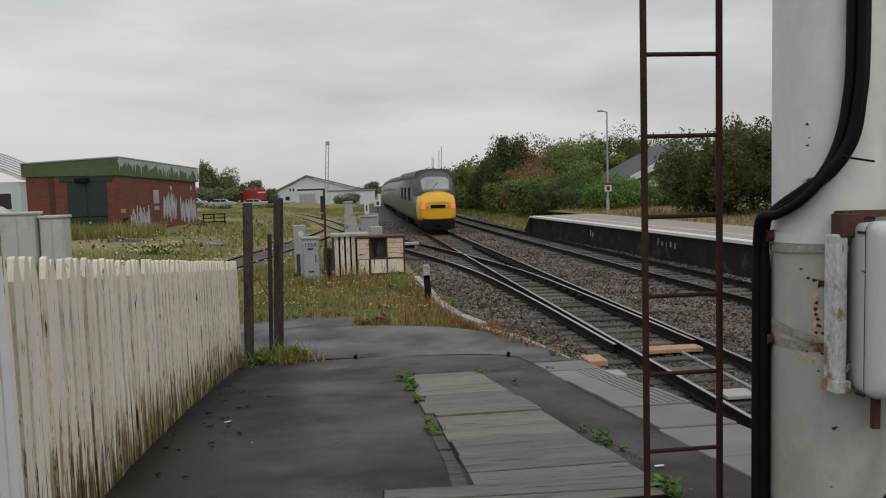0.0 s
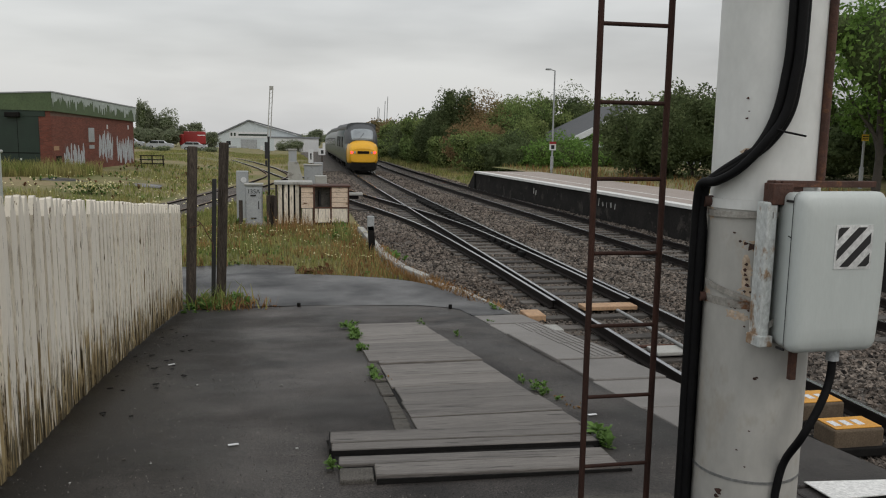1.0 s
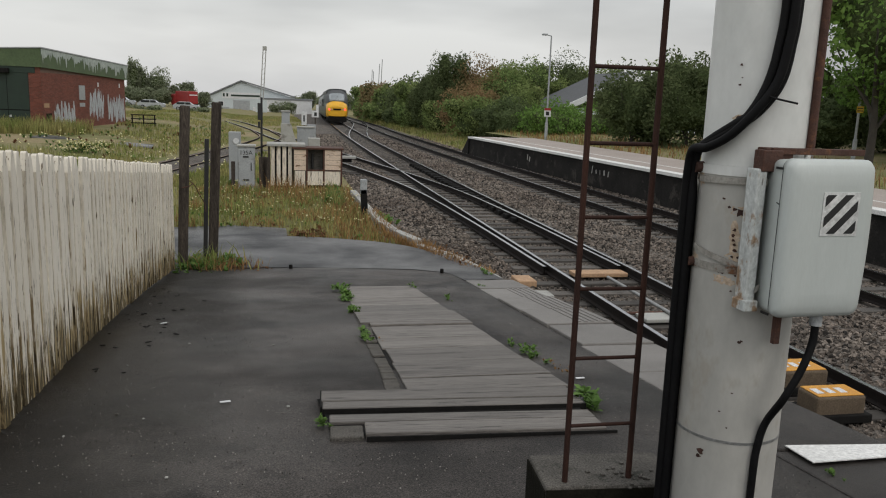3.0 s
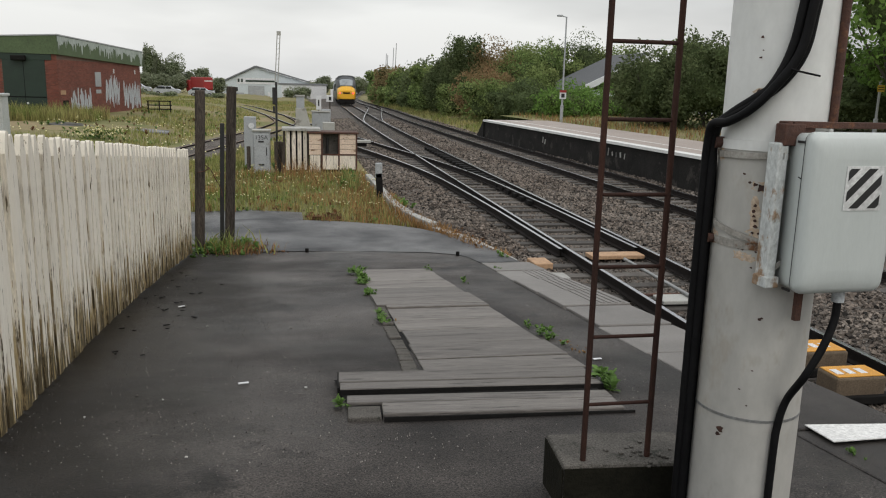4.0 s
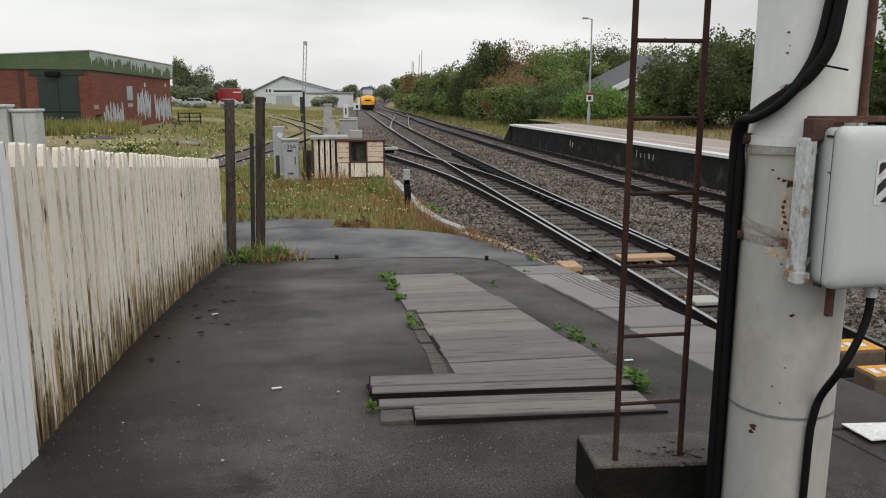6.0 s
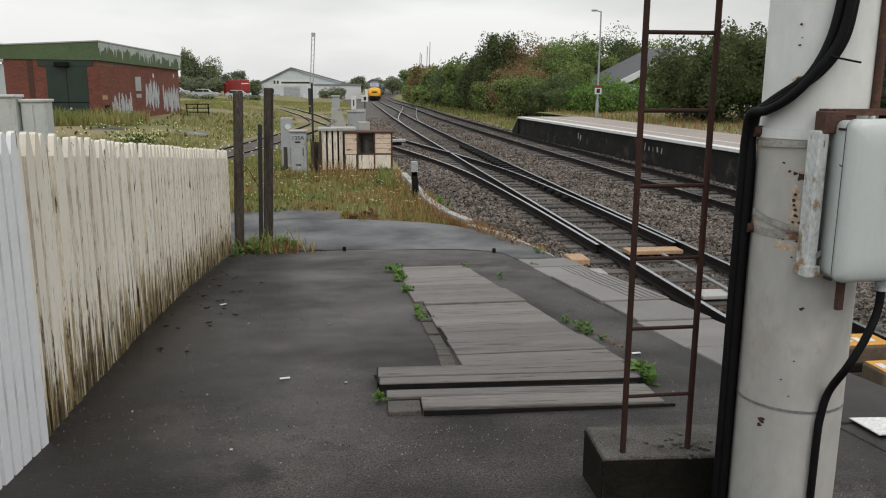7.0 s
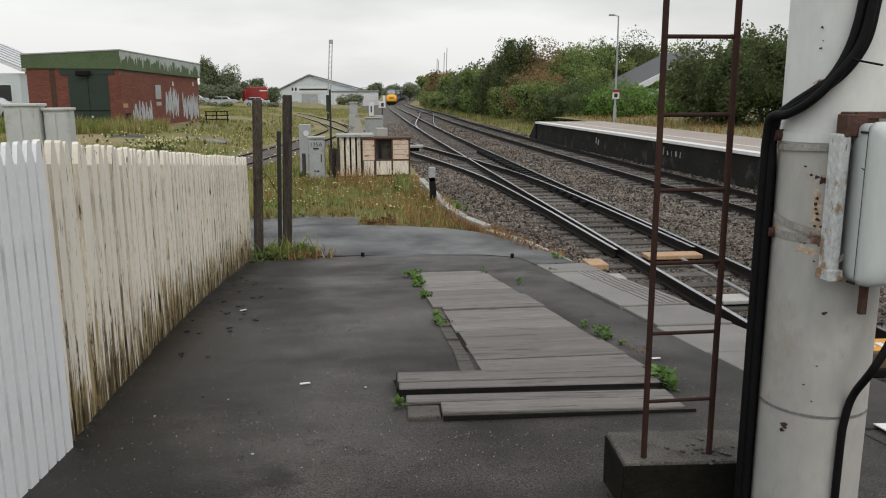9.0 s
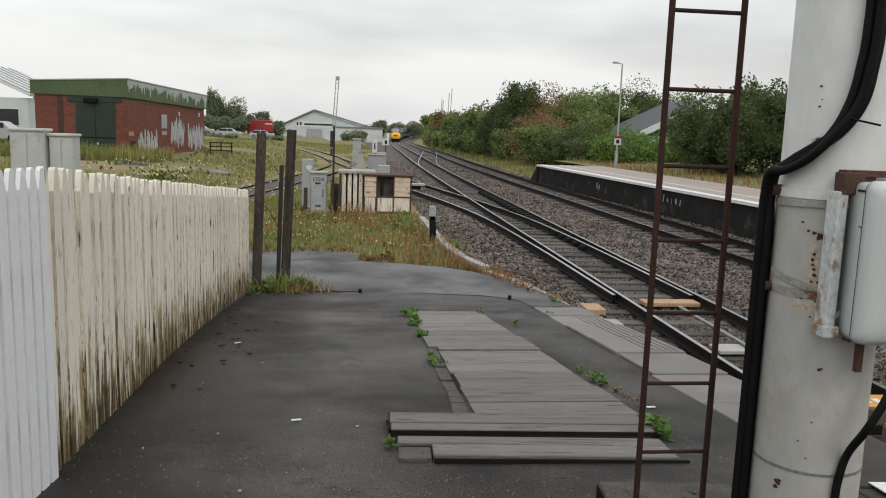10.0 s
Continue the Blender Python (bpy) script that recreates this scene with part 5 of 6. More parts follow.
def build_shed():
    # corner nearest the line at the origin; the long side runs off along y
    t = thing("brick_shed", (-13.9, 52.0, -2.75), "flat-roofed red brick shed with green fascia and door", "shed")
    side = math.atan2(2.0, 15.0)
    FR = Matrix.Rotation(-math.atan2(1.05, 5.78), 4, "Z")
    R3 = Matrix.Rotation(math.pi / 2 - side, 4, "Z")
    rng = random.Random(6)

    def block(name, pts, lo, hi, m, label=""):
        bm = bmesh.new()
        a = [bm.verts.new((x, y, z)) for (x, y), z in zip(pts, lo)]
        b = [bm.verts.new((x, y, z)) for (x, y), z in zip(pts, hi)]
        bm.faces.new(a[::-1])
        bm.faces.new(b)
        for k in range(4):
            bm.faces.new((a[k], a[(k + 1) % 4], b[(k + 1) % 4], b[k]))
        return part(name, bm, m, t, label)

    block("wall", [(0, 0), (2.0, 15.0), (-4.2, 15.9), (-5.78, 1.05)], (-.5,) * 4, (3.95, 3.55, 3.6, 4.0), MORTAR)
    brick_wall(t, -5.86, 0, -.3, 3.95, BRICK, FR @ Matrix.Translation((0, -.003, 0)), holes=((-3.26, -.70, -1, 3.75),), bl=.23, bh=.078)
    brick_wall(t, 0, 15.1, -.3, 3.6, BRICK, R3 @ Matrix.Translation((0, -.003, 0)), bl=.23, bh=.078)
    # double door under a lamp
    part("door_lintel", box(-3.7, -.3, -.07, .0, 3.56, 3.95, 0, FR), GREEN_DOOR, t)
    d = part("door", box(-3.24, -.72, -.05, -.01, -.3, 3.56, .01, FR), GREEN_DOOR, t, "dark green steel double door")
    part("leaf_joint", box(-2.0, -1.97, -.056, -.0505, -.3, 3.5, 0, FR), UNDER, d)
    part("door_handle", box(-1.92, -1.80, -.09, -.055, .95, 1.07, .01, FR), SIGNW, d)
    part("cross_rail", box(-3.24, -.72, -.062, -.0505, 1.35, 1.41, 0, FR), UNDER, d)
    part("lamp", box(-2.6, -1.75, -.34, -.07, 3.5, 3.8, .05, FR), UNDER, t, "black lamp over the door")
    # dark strip on the flat wall puts in the shade of a recess
    part("recess", box(-4.4, -4.05, -.035, -.018, -.3, 3.9, 0, FR), RUST, t, "dark strip for the shade of a recess in the brick")
    # deep fascia, falling to the back
    f = [(.12, -.14), (2.2, 15.2), (-4.4, 16.2), (-6.0, .98)]
    low, top = (3.90, 3.50, 3.6, 3.97), (5.0, 4.57, 4.5, 4.76)
    block("fascia", f, low, top, FASCIA, "mossy green fascia")
    block("roof_edge", [(.16, -.19), (2.25, 15.25), (-4.44, 16.26), (-6.05, .95)], [z + .002 for z in top], [z + .075 for z in top], CABGREY)
    # pale weathered face of the long side, its lower edge eaten away by moss
    R2 = Matrix.Translation((.12, -.14, 0)) @ Matrix.Rotation(math.pi / 2 - math.atan2(2.08, 15.34), 4, "Z")
    bm = bmesh.new()
    n, prev = 150, None
    for k in range(n + 1):
        u = k / n
        x, hi = 15.5 * u, 4.98 - .43 * u
        wave = .5 + .3 * math.sin(k * .33) * math.sin(k * .071 + 1)
        deep = wave * .55 + (.42 if rng.random() < .16 else 0) + rng.uniform(-.10, .16) + .10 * u
        row = [bm.verts.new(R2 @ Vector((x, -.012, z))) for z in (hi, max(hi - max(deep, .12), hi - 1.02))]
        if prev:
            bm.faces.new((prev[0], prev[1], row[1], row[0]))
        prev = row
    part("cladding_face", bm, FASCIA_PALE, t, "pale weathered cladding with mossy drips")
    # sprayed paint: bunches of upright strokes
    for x0, x1, z0, z1, n in ((1.75, 5.0, .15, 1.95, 15), (7.6, 10.4, .55, 2.85, 14), (11.2, 14.8, .25, 2.45, 16)):
        for m, dy, wide, label in ((SPRAY, -.024, .62, "silver sprayed paint strokes"), (SPRAY_DARK, -.0265, .07, "dark sprayed outline strokes")):
            bm = bmesh.new()
            for k in range(n):
                w = (x1 - x0) / n
                cx = x0 + (k + .5) * w + rng.uniform(-.3, .3) * w
                b0, b1 = z0 + (z1 - z0) * rng.uniform(0, .25), z1 - (z1 - z0) * rng.uniform(0, .4) * (1 - .4 * math.sin(k))
                lean = rng.uniform(-.25, .25)
                pts = []
                for j in range(7):
                    v = j / 6
                    hw = w * wide * rng.uniform(.6, 1.15) * (.45 if j in (0, 6) else 1)
                    c = cx + lean * (v - .5) + rng.uniform(-.12, .12) * w
                    pts.append((bm.verts.new(R3 @ Vector((c - hw, dy - k * .0002, b0 + (b1 - b0) * v))), bm.verts.new(R3 @ Vector((c + hw, dy - k * .0002, b0 + (b1 - b0) * v + rng.uniform(-.05, .05))))))
                for p, q in zip(pts, pts[1:]):
                    bm.faces.new((p[0], p[1], q[1], q[0]))
            tagged(part("sprayed_patch", bm, m, t), label, kind="stuff")
    part("vent", box(5.75, 6.75, -.06, -.02, 2.0, 2.95, .01, R3), CABGREY, t)
    part("notice", box(5.8, 6.7, -.05, -.02, 1.55, 1.8, .01, R3), CABGREY, t)
    part("patch", box(.45, 1.2, -.05, -.021, .35, 1.2, 0, R3), UNDER, t, "black patch")
    part("patch", box(.2, .9, -.05, -.021, 1.55, 1.8, 0, R3), BUFF, t, "broken brick corner")
    for k in range(2):
        part("drain", box(9.2 + k * 4.5, 9.3 + k * 4.5, -.08, -.02, 2.9, 3.2, 0, R3), SIGNW, t)
    # bench frame beside it
    g = thing("pipe_rail", (-10.9, 64, -2.75), "low dark pipe rail beside the shed", "rail")
    for x in (0, .8, 1.6):
        part("upright", tube(bmesh.new(), [(x, 0, -.3), (x, 0, .95)], .05, 6), UNDER, g)
    for z in (.35, .65, .95):
        part("bar", tube(bmesh.new(), [(-.1, 0, z), (1.7, 0, z)], .045, 6), UNDER, g)


def cabinet_pair():
    for x, y, w, z, lab in ((-11.45, 30, .58, 1.72, "large pale grey lineside cabinet behind fence"), (-10.36, 30.2, .42, 1.56, "smaller pale grey lineside cabinet behind fence")):
        t = thing("relay_cabinet", (x, y, -2.35), lab, "equipment cabinet", "relay cabinets")
        part("body", box(-w, w, 0, .7, -.3, z, .02), CABGREY2, t)
        part("door", box(-w + .05, -.02, -.03, -.002, 0, z - .08, .01), CABGREY2, t)
        part("door", box(.02, w - .05, -.03, -.002, 0, z - .08, .01), CABGREY2, t)
        part("roof", box(-w - .05, w + .05, -.06, .78, z, z + .1, .03), CABGREY2, t)


CABGREY2 = mat("pale_cabinet_paint", (0.47, 0.49, 0.475), (0.40, 0.42, 0.405), 1.2, 0.6, bump=0.1, c=(0.33, 0.35, 0.32))


def build_far_buildings():
    t = thing("warehouse", (-10.6, 230, -5.0), "pale blue-grey gabled warehouse beyond the yard", "warehouse")
    bm = bmesh.new()
    prof = [(-11.4, -.5), (16, -.5), (16, 3.6), (14.0, 4.3), (0, 8.2), (-11.4, 2.75)]
    f = bm.faces.new([bm.verts.new((x, 0, z)) for x, z in prof])
    r = bmesh.ops.extrude_face_region(bm, geom=[f])
    for v in r["geom"]:
        if isinstance(v, bmesh.types.BMVert):
            v.co.y += 40
    part("wall", bm, CLAD, t)
    for a, b in (((-12, 2.6), (0, 8.3)), ((0, 8.3), (14.6, 4.3))):
        d = math.atan2(b[1] - a[1], b[0] - a[0])
        part("roof", box(0, math.hypot(b[0] - a[0], b[1] - a[1]), -.6, 40, 0, .35, 0, Matrix.Translation((a[0], 0, a[1])) @ Matrix.Rotation(-d, 4, "Y")), ROOF, t)
    part("roller_door", box(-2.2, 2.2, -.08, -.02, -.5, 3.2), CABGREY, t, "grey roller door")
    part("sign_board", box(-5.2, 5.4, -.1, -.03, 3.6, 5.3), SIGNW, t, "white sign board")
    for k in range(2):
        part("sign_bar", box(-4.9 + k * .9, -4.4 + k * .9, -.13, -.101, 4.1, 5.0), GREEN_DOOR, t, "green lettering bar")
    part("sign_bar", box(-2.8, 5.0, -.13, -.101, 4.2, 4.7), GREEN_DOOR, t, "faint lettering bar")
    for x in (-10.2, -6.1):
        w = part("window", box(x, x + 1.2, -.06, -.02, 1.6, 2.7), GLASSY, t)
        part("frame", box(x - .12, x + 1.32, -.05, -.015, 1.48, 2.82), SIGNW, w)
    part("annexe", box(6.0, 19.0, -5, 10, -.5, 3.7), SIGNW, t, "low white annexe")
    part("annexe_roof", box(5.8, 19.3, -5.2, 10, 3.7, 4.1), ROOF, t)
    # yard clutter in front
    rng = random.Random(21)
    for k in range(12):
        x, w, h = rng.uniform(-24, -4), rng.uniform(.8, 2.6), rng.uniform(.8, 1.9)
        solo("stored_crate", box(x, x + w, 218, 219.5, -4.9, -4.7 + h, .03), rng.choice((CABGREY, UNDER, RUST, CABGREY, SIGNW)), "stored crate in the far yard", "crate", "far yard clutter")
    # red lorry
    t = thing("lorry", (-17.2, 170, ground_z(-17.2, 170) - .05), "red box lorry parked by the warehouse", "lorry", rz=32)
    part("cargo_box", box(-1.0, 1.0, 0, 6, 1.1, 3.6, .12), RED, t)
    part("cab", box(-1.1, 1.1, 6.1, 8, .7, 3.0, .25), RED, t)
    part("chassis", box(-1.0, 1.0, .2, 7.8, .6, 1.1), UNDER, t)
    for x in (-.9, .9):
        for y in (1.2, 6.8):
            part("wheel", tube(bmesh.new(), [(x - .15, y, .5), (x + .15, y, .5)], .5, 14), UNDER, t)
    part("rear_door", box(-.85, .85, -.03, -.002, 1.3, 3.4, .02), RED, t)
    part("rear_band", box(-.85, .85, -.045, -.031, 2.75, 2.95), SIGNW, t, "white reflective band")
    # mast with relay box
    t = thing("radio_mast", (-3.75, 165, -4.1), "tall thin twin-pole radio mast with pale cabinet", "mast")
    for x in (-.28, .28):
        part("pole", tube(bmesh.new(), [(x - .1, 0, 0), (x + .7, 0, 13.1)], .09, 8), CONPALE, t)
    for k in range(12):
        part("brace", tube(bmesh.new(), [(-.3 + k * .06, 0, .8 + k), (.3 + k * .06, 0, 1.3 + k)], .03, 6), CONPALE, t)
    part("antenna", box(.3, 1.1, -.1, .1, 12.6, 13.4, .03), CONPALE, t)
    part("cabinet", box(-1.1, 1.1, -.8, 0, .6, 3.0, .03), CLAD, t)
    # far lamp poles
    for x, y, h in ((28.0, 250, 8.1), (29.8, 250, 10.4), (30.6, 250, 11.8), (28.9, 262, 9.0)):
        solo("light_pole", tube(bmesh.new(), [(x - .6, y, -5), (x, y, h)], .12, 6), CABGREY, "distant thin light pole", "light pole", "distant light poles")
    # houses behind the hedge
    t = thing("house", (21.2, 60, -3.4), "house with slate roof and white gable edge", "house")
    part("wall", box(.6, 12, .3, 9, -.4, 3.2), CLAD, t)
    up = Matrix.Translation((0, 0, 2.75)) @ Matrix.Rotation(-math.atan2(1.3, 2.7), 4, "Y")
    part("bargeboard", box(0, 7.2, -.25, -.05, -.05, .38, 0, up), SIGNW, t, "white bargeboard")
    part("roof", box(0.1, 7.2, -.04, 9, .1, .36, 0, up), SLATE, t, "dark slate roof")
    # greenhouse-like pale building and car at the left
    t = thing("pale_building", (-34.6, 75, -2.1), "pale building with ribbed sloping roof", "building")
    part("wall", box(-6, 6.2, 0, 12, -.4, 3.4), CLAD, t)
    part("roof", box(-6.5, 0, -.4, 12, 0, .25, 0, Matrix.Translation((6.5, 0, 3.55)) @ Matrix.Rotation(.42, 4, "Y")), SIGNW, t, "pale ribbed roof")
    for k in range(7):
        part("roof_rib", box(-6.4, 0, k * 1.7 - .3, k * 1.7 - .15, .25, .34, 0, Matrix.Translation((6.5, 0, 3.55)) @ Matrix.Rotation(.42, 4, "Y")), CABGREY, t)
    part("gable_post", tube(bmesh.new(), [(6.1, 2, 3.3), (6.1, 2, 5.1)], .16, 8), UNDER, t)
    for k in range(4):
        w = part("window", box(-5 + k * 2.8, -3 + k * 2.8, -.06, -.01, 1.0, 2.4), GLASSY, t)
        part("frame", box(-5.1 + k * 2.8, -2.9 + k * 2.8, -.05, -.005, .9, 2.5), SIGNW, w)
    car("silver parked car beside the shed", (-24.35, 58, -2.08))
    for x, y in ((-20.6, 138), (-15.6, 142), (-25.5, 140)):
        car("silver parked car at the far side of the yard", (x, y, ground_z(x, y) - .02))


def car(label, at):
    t = thing("car", at, label, "car")
    bm = bmesh.new()
    prof = [(-2.1, .3), (2.1, .3), (2.15, .75), (1.9, .95), (1.1, 1.02), (.5, 1.45), (-1.2, 1.48), (-1.9, 1.0), (-2.15, .9)]
    f = bm.faces.new([bm.verts.new((x, 0, z)) for x, z in prof])
    r = bmesh.ops.extrude_face_region(bm, geom=[f])
    for v in r["geom"]:
        if isinstance(v, bmesh.types.BMVert):
            v.co.y += 1.7
    bmesh.ops.bevel(bm, geom=bm.edges[:], offset=.05, segments=2, affect="EDGES")
    part("body", bm, CARW, t)
    for a in ((-1.5, -.2), (-.1, .75)):
        part("window", box(a[0], a[1], -.012, .03, 1.02, 1.38, .01), GLASSY, t)
    for x in (-1.3, 1.3):
        w = part("wheel", tube(bmesh.new(), [(x, -.03, .32), (x, .2, .32)], .32, 16), UNDER, t)
        part("rim", tube(bmesh.new(), [(x, -.05, .32), (x, -.028, .32)], .2, 12), GALV, w)


# ---- plants ----
def bush(name, label, cat, blobs, size, per, m, seed, group="", kind="", trunk=None):
    cx, cy = blobs[0][0], blobs[0][1]
    t = thing(name, (cx, cy, -3.2 + fall(cy)), label, cat, group, kind=kind)
    bl = [(x - cx, y - cy, z + 3.2 - fall(cy), a, b, c) for x, y, z, a, b, c in blobs]
    part("crown", leaves("crown", bl, size, per, m, seed), None, t)
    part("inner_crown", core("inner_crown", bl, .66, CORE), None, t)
    if trunk:
        h, r = trunk
        part("trunk", tube(bmesh.new(), [(0, 0, 0), (.1, 0, h * .5), (0, .1, h)], r, 8, taper=r * .5), BARK, t)
        for k in range(5):
            a = k * 1.3
            part("limb", tube(bmesh.new(), [(0, 0, h * (.5 + .08 * k)), (math.cos(a) * 1.0, math.sin(a) * 1.0, h * (.75 + .1 * k)), (math.cos(a) * 1.7, math.sin(a) * 1.7, h * (1 + .1 * k))], r * .4, 6, taper=r * .12), BARK, t)
    return t


def build_plants():
    rng = random.Random(14)
    # hedge bank behind the opposite track, from far to near
    k = 0
    for y, x, top, w, m in ((185, 21, 2.5, 5, LEAF), (165, 18.5, 2.3, 4.5, LEAF), (148, 17.2, 2.3, 4, LEAF), (130, 16.6, 2.4, 4, LEAF_RED), (113, 16.2, 2.5, 3.8, LEAF), (101, 15.8, 2.3, 3.6, LEAF_DARK), (90, 15.6, 2.0, 3.4, LEAF), (82, 15.7, 2.8, 3.2, LEAF_DARK), (77, 16.0, 4.3, 3.0, LEAF_DARK), (74, 18.2, 3.6, 3.0, LEAF_RED), (72, 20.4, 3.5, 3.4, LEAF), (75, 23.6, 4.2, 3.4, LEAF), (76, 27, 4.0, 3.4, LEAF_DARK), (76, 31, 4.0, 3.6, LEAF), (63, 15.4, 0.5, 2.5, LEAF), (58.5, 16.8, 0.3, 2.5, LEAF_DARK), (55, 18.8, 0.4, 2.6, LEAF_LIME), (67, 16.0, 1.2, 2.7, LEAF_RED), (56, 22.0, 0.1, 3.0, LEAF_LIME), (74, 14.5, 0.1, 2.0, LEAF), (84, 14.0, -0.3, 2.0, LEAF), (95, 13.9, -0.3, 2.0, LEAF_DARK), (108, 13.9, -0.3, 2.2, LEAF), (124, 14.3, -0.3, 2.4, LEAF), (140, 15, -.2, 2.6, LEAF), (52, 24.5, 0.2, 2.8, LEAF), (62, 18.6, 1.4, 2.0, LEAF)):
        base = -3.3 + fall(y)
        h = top - base
        blobs = [(x, y, base + h * .46, w, w * 1.25, h * .58)]
        for j in range(7):
            blobs.append((x + rng.uniform(-.75, .75) * w, y + rng.uniform(-1, 1) * w, base + h * rng.uniform(.35, .86), w * rng.uniform(.25, .45), w * rng.uniform(.25, .45), h * rng.uniform(.14, .26)))
        near = y < 90
        bush("hedge_bush", {LEAF: "overgrown green hedge bush on the bank", LEAF_DARK: "dark green hedge bush on the bank", LEAF_RED: "reddish brown hedge bush on the bank", LEAF_LIME: "bright green bramble bush on the bank"}[m], "bush", blobs, .12 if near else .24, 190 if near else 60, m, 100 + k, "lineside hedge")
        k += 1
    # dark trees behind the platform
    for x, y, h, w, m, sz in ((18.9, 41.5, 4.6, 2.1, LEAF_DARK, .16), (20.8, 39, 5.4, 2.5, LEAF_DARK, .16), (23.2, 38.5, 5.3, 2.6, LEAF_DARK, .16), (26.0, 40, 5.3, 2.8, LEAF_DARK, .16), (21.5, 43, 4.9, 2.4, LEAF, .16)):
        blobs = [(x, y, -2.2 + h * .5, w, w, h * .52)]
        for j in range(7):
            a = rng.uniform(0, 6.28)
            blobs.append((x + math.cos(a) * w * .6, y + math.sin(a) * w * .6, -2.2 + h * rng.uniform(.15, .88), w * rng.uniform(.3, .55), w * rng.uniform(.3, .55), h * rng.uniform(.12, .2)))
        bush("tree", "dark dense small tree behind the platform", "tree", blobs, .11, 230, m, 300 + k, "platform trees", trunk=(3.0, .16))
        k += 1
    # bright sycamore at the right
    for x, y, h, w in ((22.5, 27.5, 9.5, 3.2), (26.5, 30, 9.5, 3.6), (29, 33, 9, 3.6)):
        blobs = [(x, y, -2.2 + h * .6, w * .72, w * .72, h * .30)]
        for j in range(13):
            a = rng.uniform(0, 6.28)
            blobs.append((x + math.cos(a) * w * .7, y + math.sin(a) * w * .7, -2.2 + h * rng.uniform(.25, .9), w * rng.uniform(.25, .5), w * rng.uniform(.25, .5), h * rng.uniform(.08, .16)))
        bush("tree", "leafy bright green sycamore behind the platform", "tree", blobs, .12, 130, LEAF_LIME, 400 + k, "sycamores", trunk=(5.0, .2))
        k += 1
    # dark hedge under the sycamores
    for x, y, h, w in ((27, 36, 3.6, 2.6), (30.5, 35, 4.0, 2.8), (34, 33, 4.2, 3), (37, 30, 4.4, 3), (40, 26, 4.4, 3), (33, 40, 5, 3), (38, 38, 5, 3.5)):
        blobs = [(x, y, -2.2 + h * .45, w, w, h * .55)] + [(x + rng.uniform(-1, 1) * w * .6, y + rng.uniform(-1, 1) * w * .6, -2.2 + h * rng.uniform(.4, .9), w * .4, w * .4, h * .2) for _ in range(4)]
        bush("hedge_bush", "dark hedge bush behind the opposite platform", "bush", blobs, .13, 120, LEAF_DARK, 350 + k, "platform hedge")
        k += 1
    # distant trees on the left
    for x, y, top, w in ((-30.9, 185, 7.4, 1.7), (-29.3, 186, 5.4, 1.4), (-26.3, 186, 4.6, 2.9), (-19.8, 185, 2.4, 1.9), (-22.6, 187, 1.6, 2.0), (-31.5, 180, .9, 2.5), (-28, 178, .6, 2.6), (-24, 176, .5, 2.4), (8.7, 260, 2.0, 2.6), (25, 330, 2.2, 3.6), (30.5, 335, .6, 3.6), (19, 340, 1.2, 3.6), (-16, 180, .2, 1.6)):
        base = ground_z(x, y) - .2
        h = top - base
        blobs = [(x, y, base + h * .56, w, w, h * .44)]
        for j in range(6):
            a = rng.uniform(0, 6.28)
            blobs.append((x + math.cos(a) * w * .5, y, base + h * rng.uniform(.35, .85), w * .5, w * .5, h * .17))
        bush("tree", "distant dark tree beyond the yard", "tree", blobs, .22, 90, LEAF_FAR, 500 + k, "distant trees", trunk=(h * .4, .2))
        k += 1
    for x, y, top, w in ((-1.5, 212, -2.2, 1.7), (1.6, 213, -1.7, 2.6), (-11.6, 126, -2.2, 1.2), (-13.8, 127, -2.3, 1.0), (-18.4, 127, -2.1, 1.3), (-20.8, 126, -2.2, 1.2), (-23.2, 127, -1.6, 1.5)):
        base = ground_z(x, y) - .1
        h = top - base
        blobs = [(x, y, base + h * .4, w, w, h * .66)] + [(x + rng.uniform(-.6, .6) * w, y, base + h * rng.uniform(.3, .7), w * .5, w * .5, h * .3) for _ in range(3)]
        bush("bush", "low dark bush at the far side of the yard", "bush", blobs, .2, 90, LEAF_FAR, 560 + k, "yard bushes")
        k += 1
    # belt that closes the horizon
    blobs = [(-320 + i * 26 + rng.uniform(-6, 6), 560 + rng.uniform(-30, 30), -5, 20, 12, rng.uniform(4, 7)) for i in range(26)]
    t = thing("far_woods", (0, 0, 0), "far belt of woods along the horizon", "woods", kind="stuff")
    part("foliage", leaves("foliage", blobs, 1.2, 2.5, LEAF_FAR, 77), None, t)
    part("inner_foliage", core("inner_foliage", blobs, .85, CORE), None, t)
    # grass
    rn = np.random.default_rng(9)

    def scatter(n, x0, x1, y0, y1, ok=None, p=1.0):
        out = []
        while len(out) < n:
            x, y = rn.uniform(x0, x1), y0 + (y1 - y0) * rn.random() ** p
            if ok is None or ok(x, y):
                s = .6 + .6 * (noise.noise(Vector((x * .7, y * .7, 4))) + .5)
                out.append((x, y, ground_z(x, y), max(s, .25)))
        return out

    def island(x, y):
        right = 2.25 + max(0, (17 - y)) * .32
        return x < right - .05 and y > 16.6 - max(0, x - .2) * .28 and not (x < .2 and y < 18.5) and not (-1.5 < x < 2.1 and y > 26.3 and y < 27.4)
    spots = [(x, y, -2.98, s) for x, y, z, s in scatter(9000, -2.6, 3.3, 15.2, 26.4, island)]
    solo("grass", blades("grass", spots[:6200], .22, .009, GRASS, seed=2), None, "rough green grass on the island", "grass", kind="stuff")
    dry = [s for s in spots if s[0] > 1.2 or noise.noise(Vector((s[0], s[1], 9))) > .1]
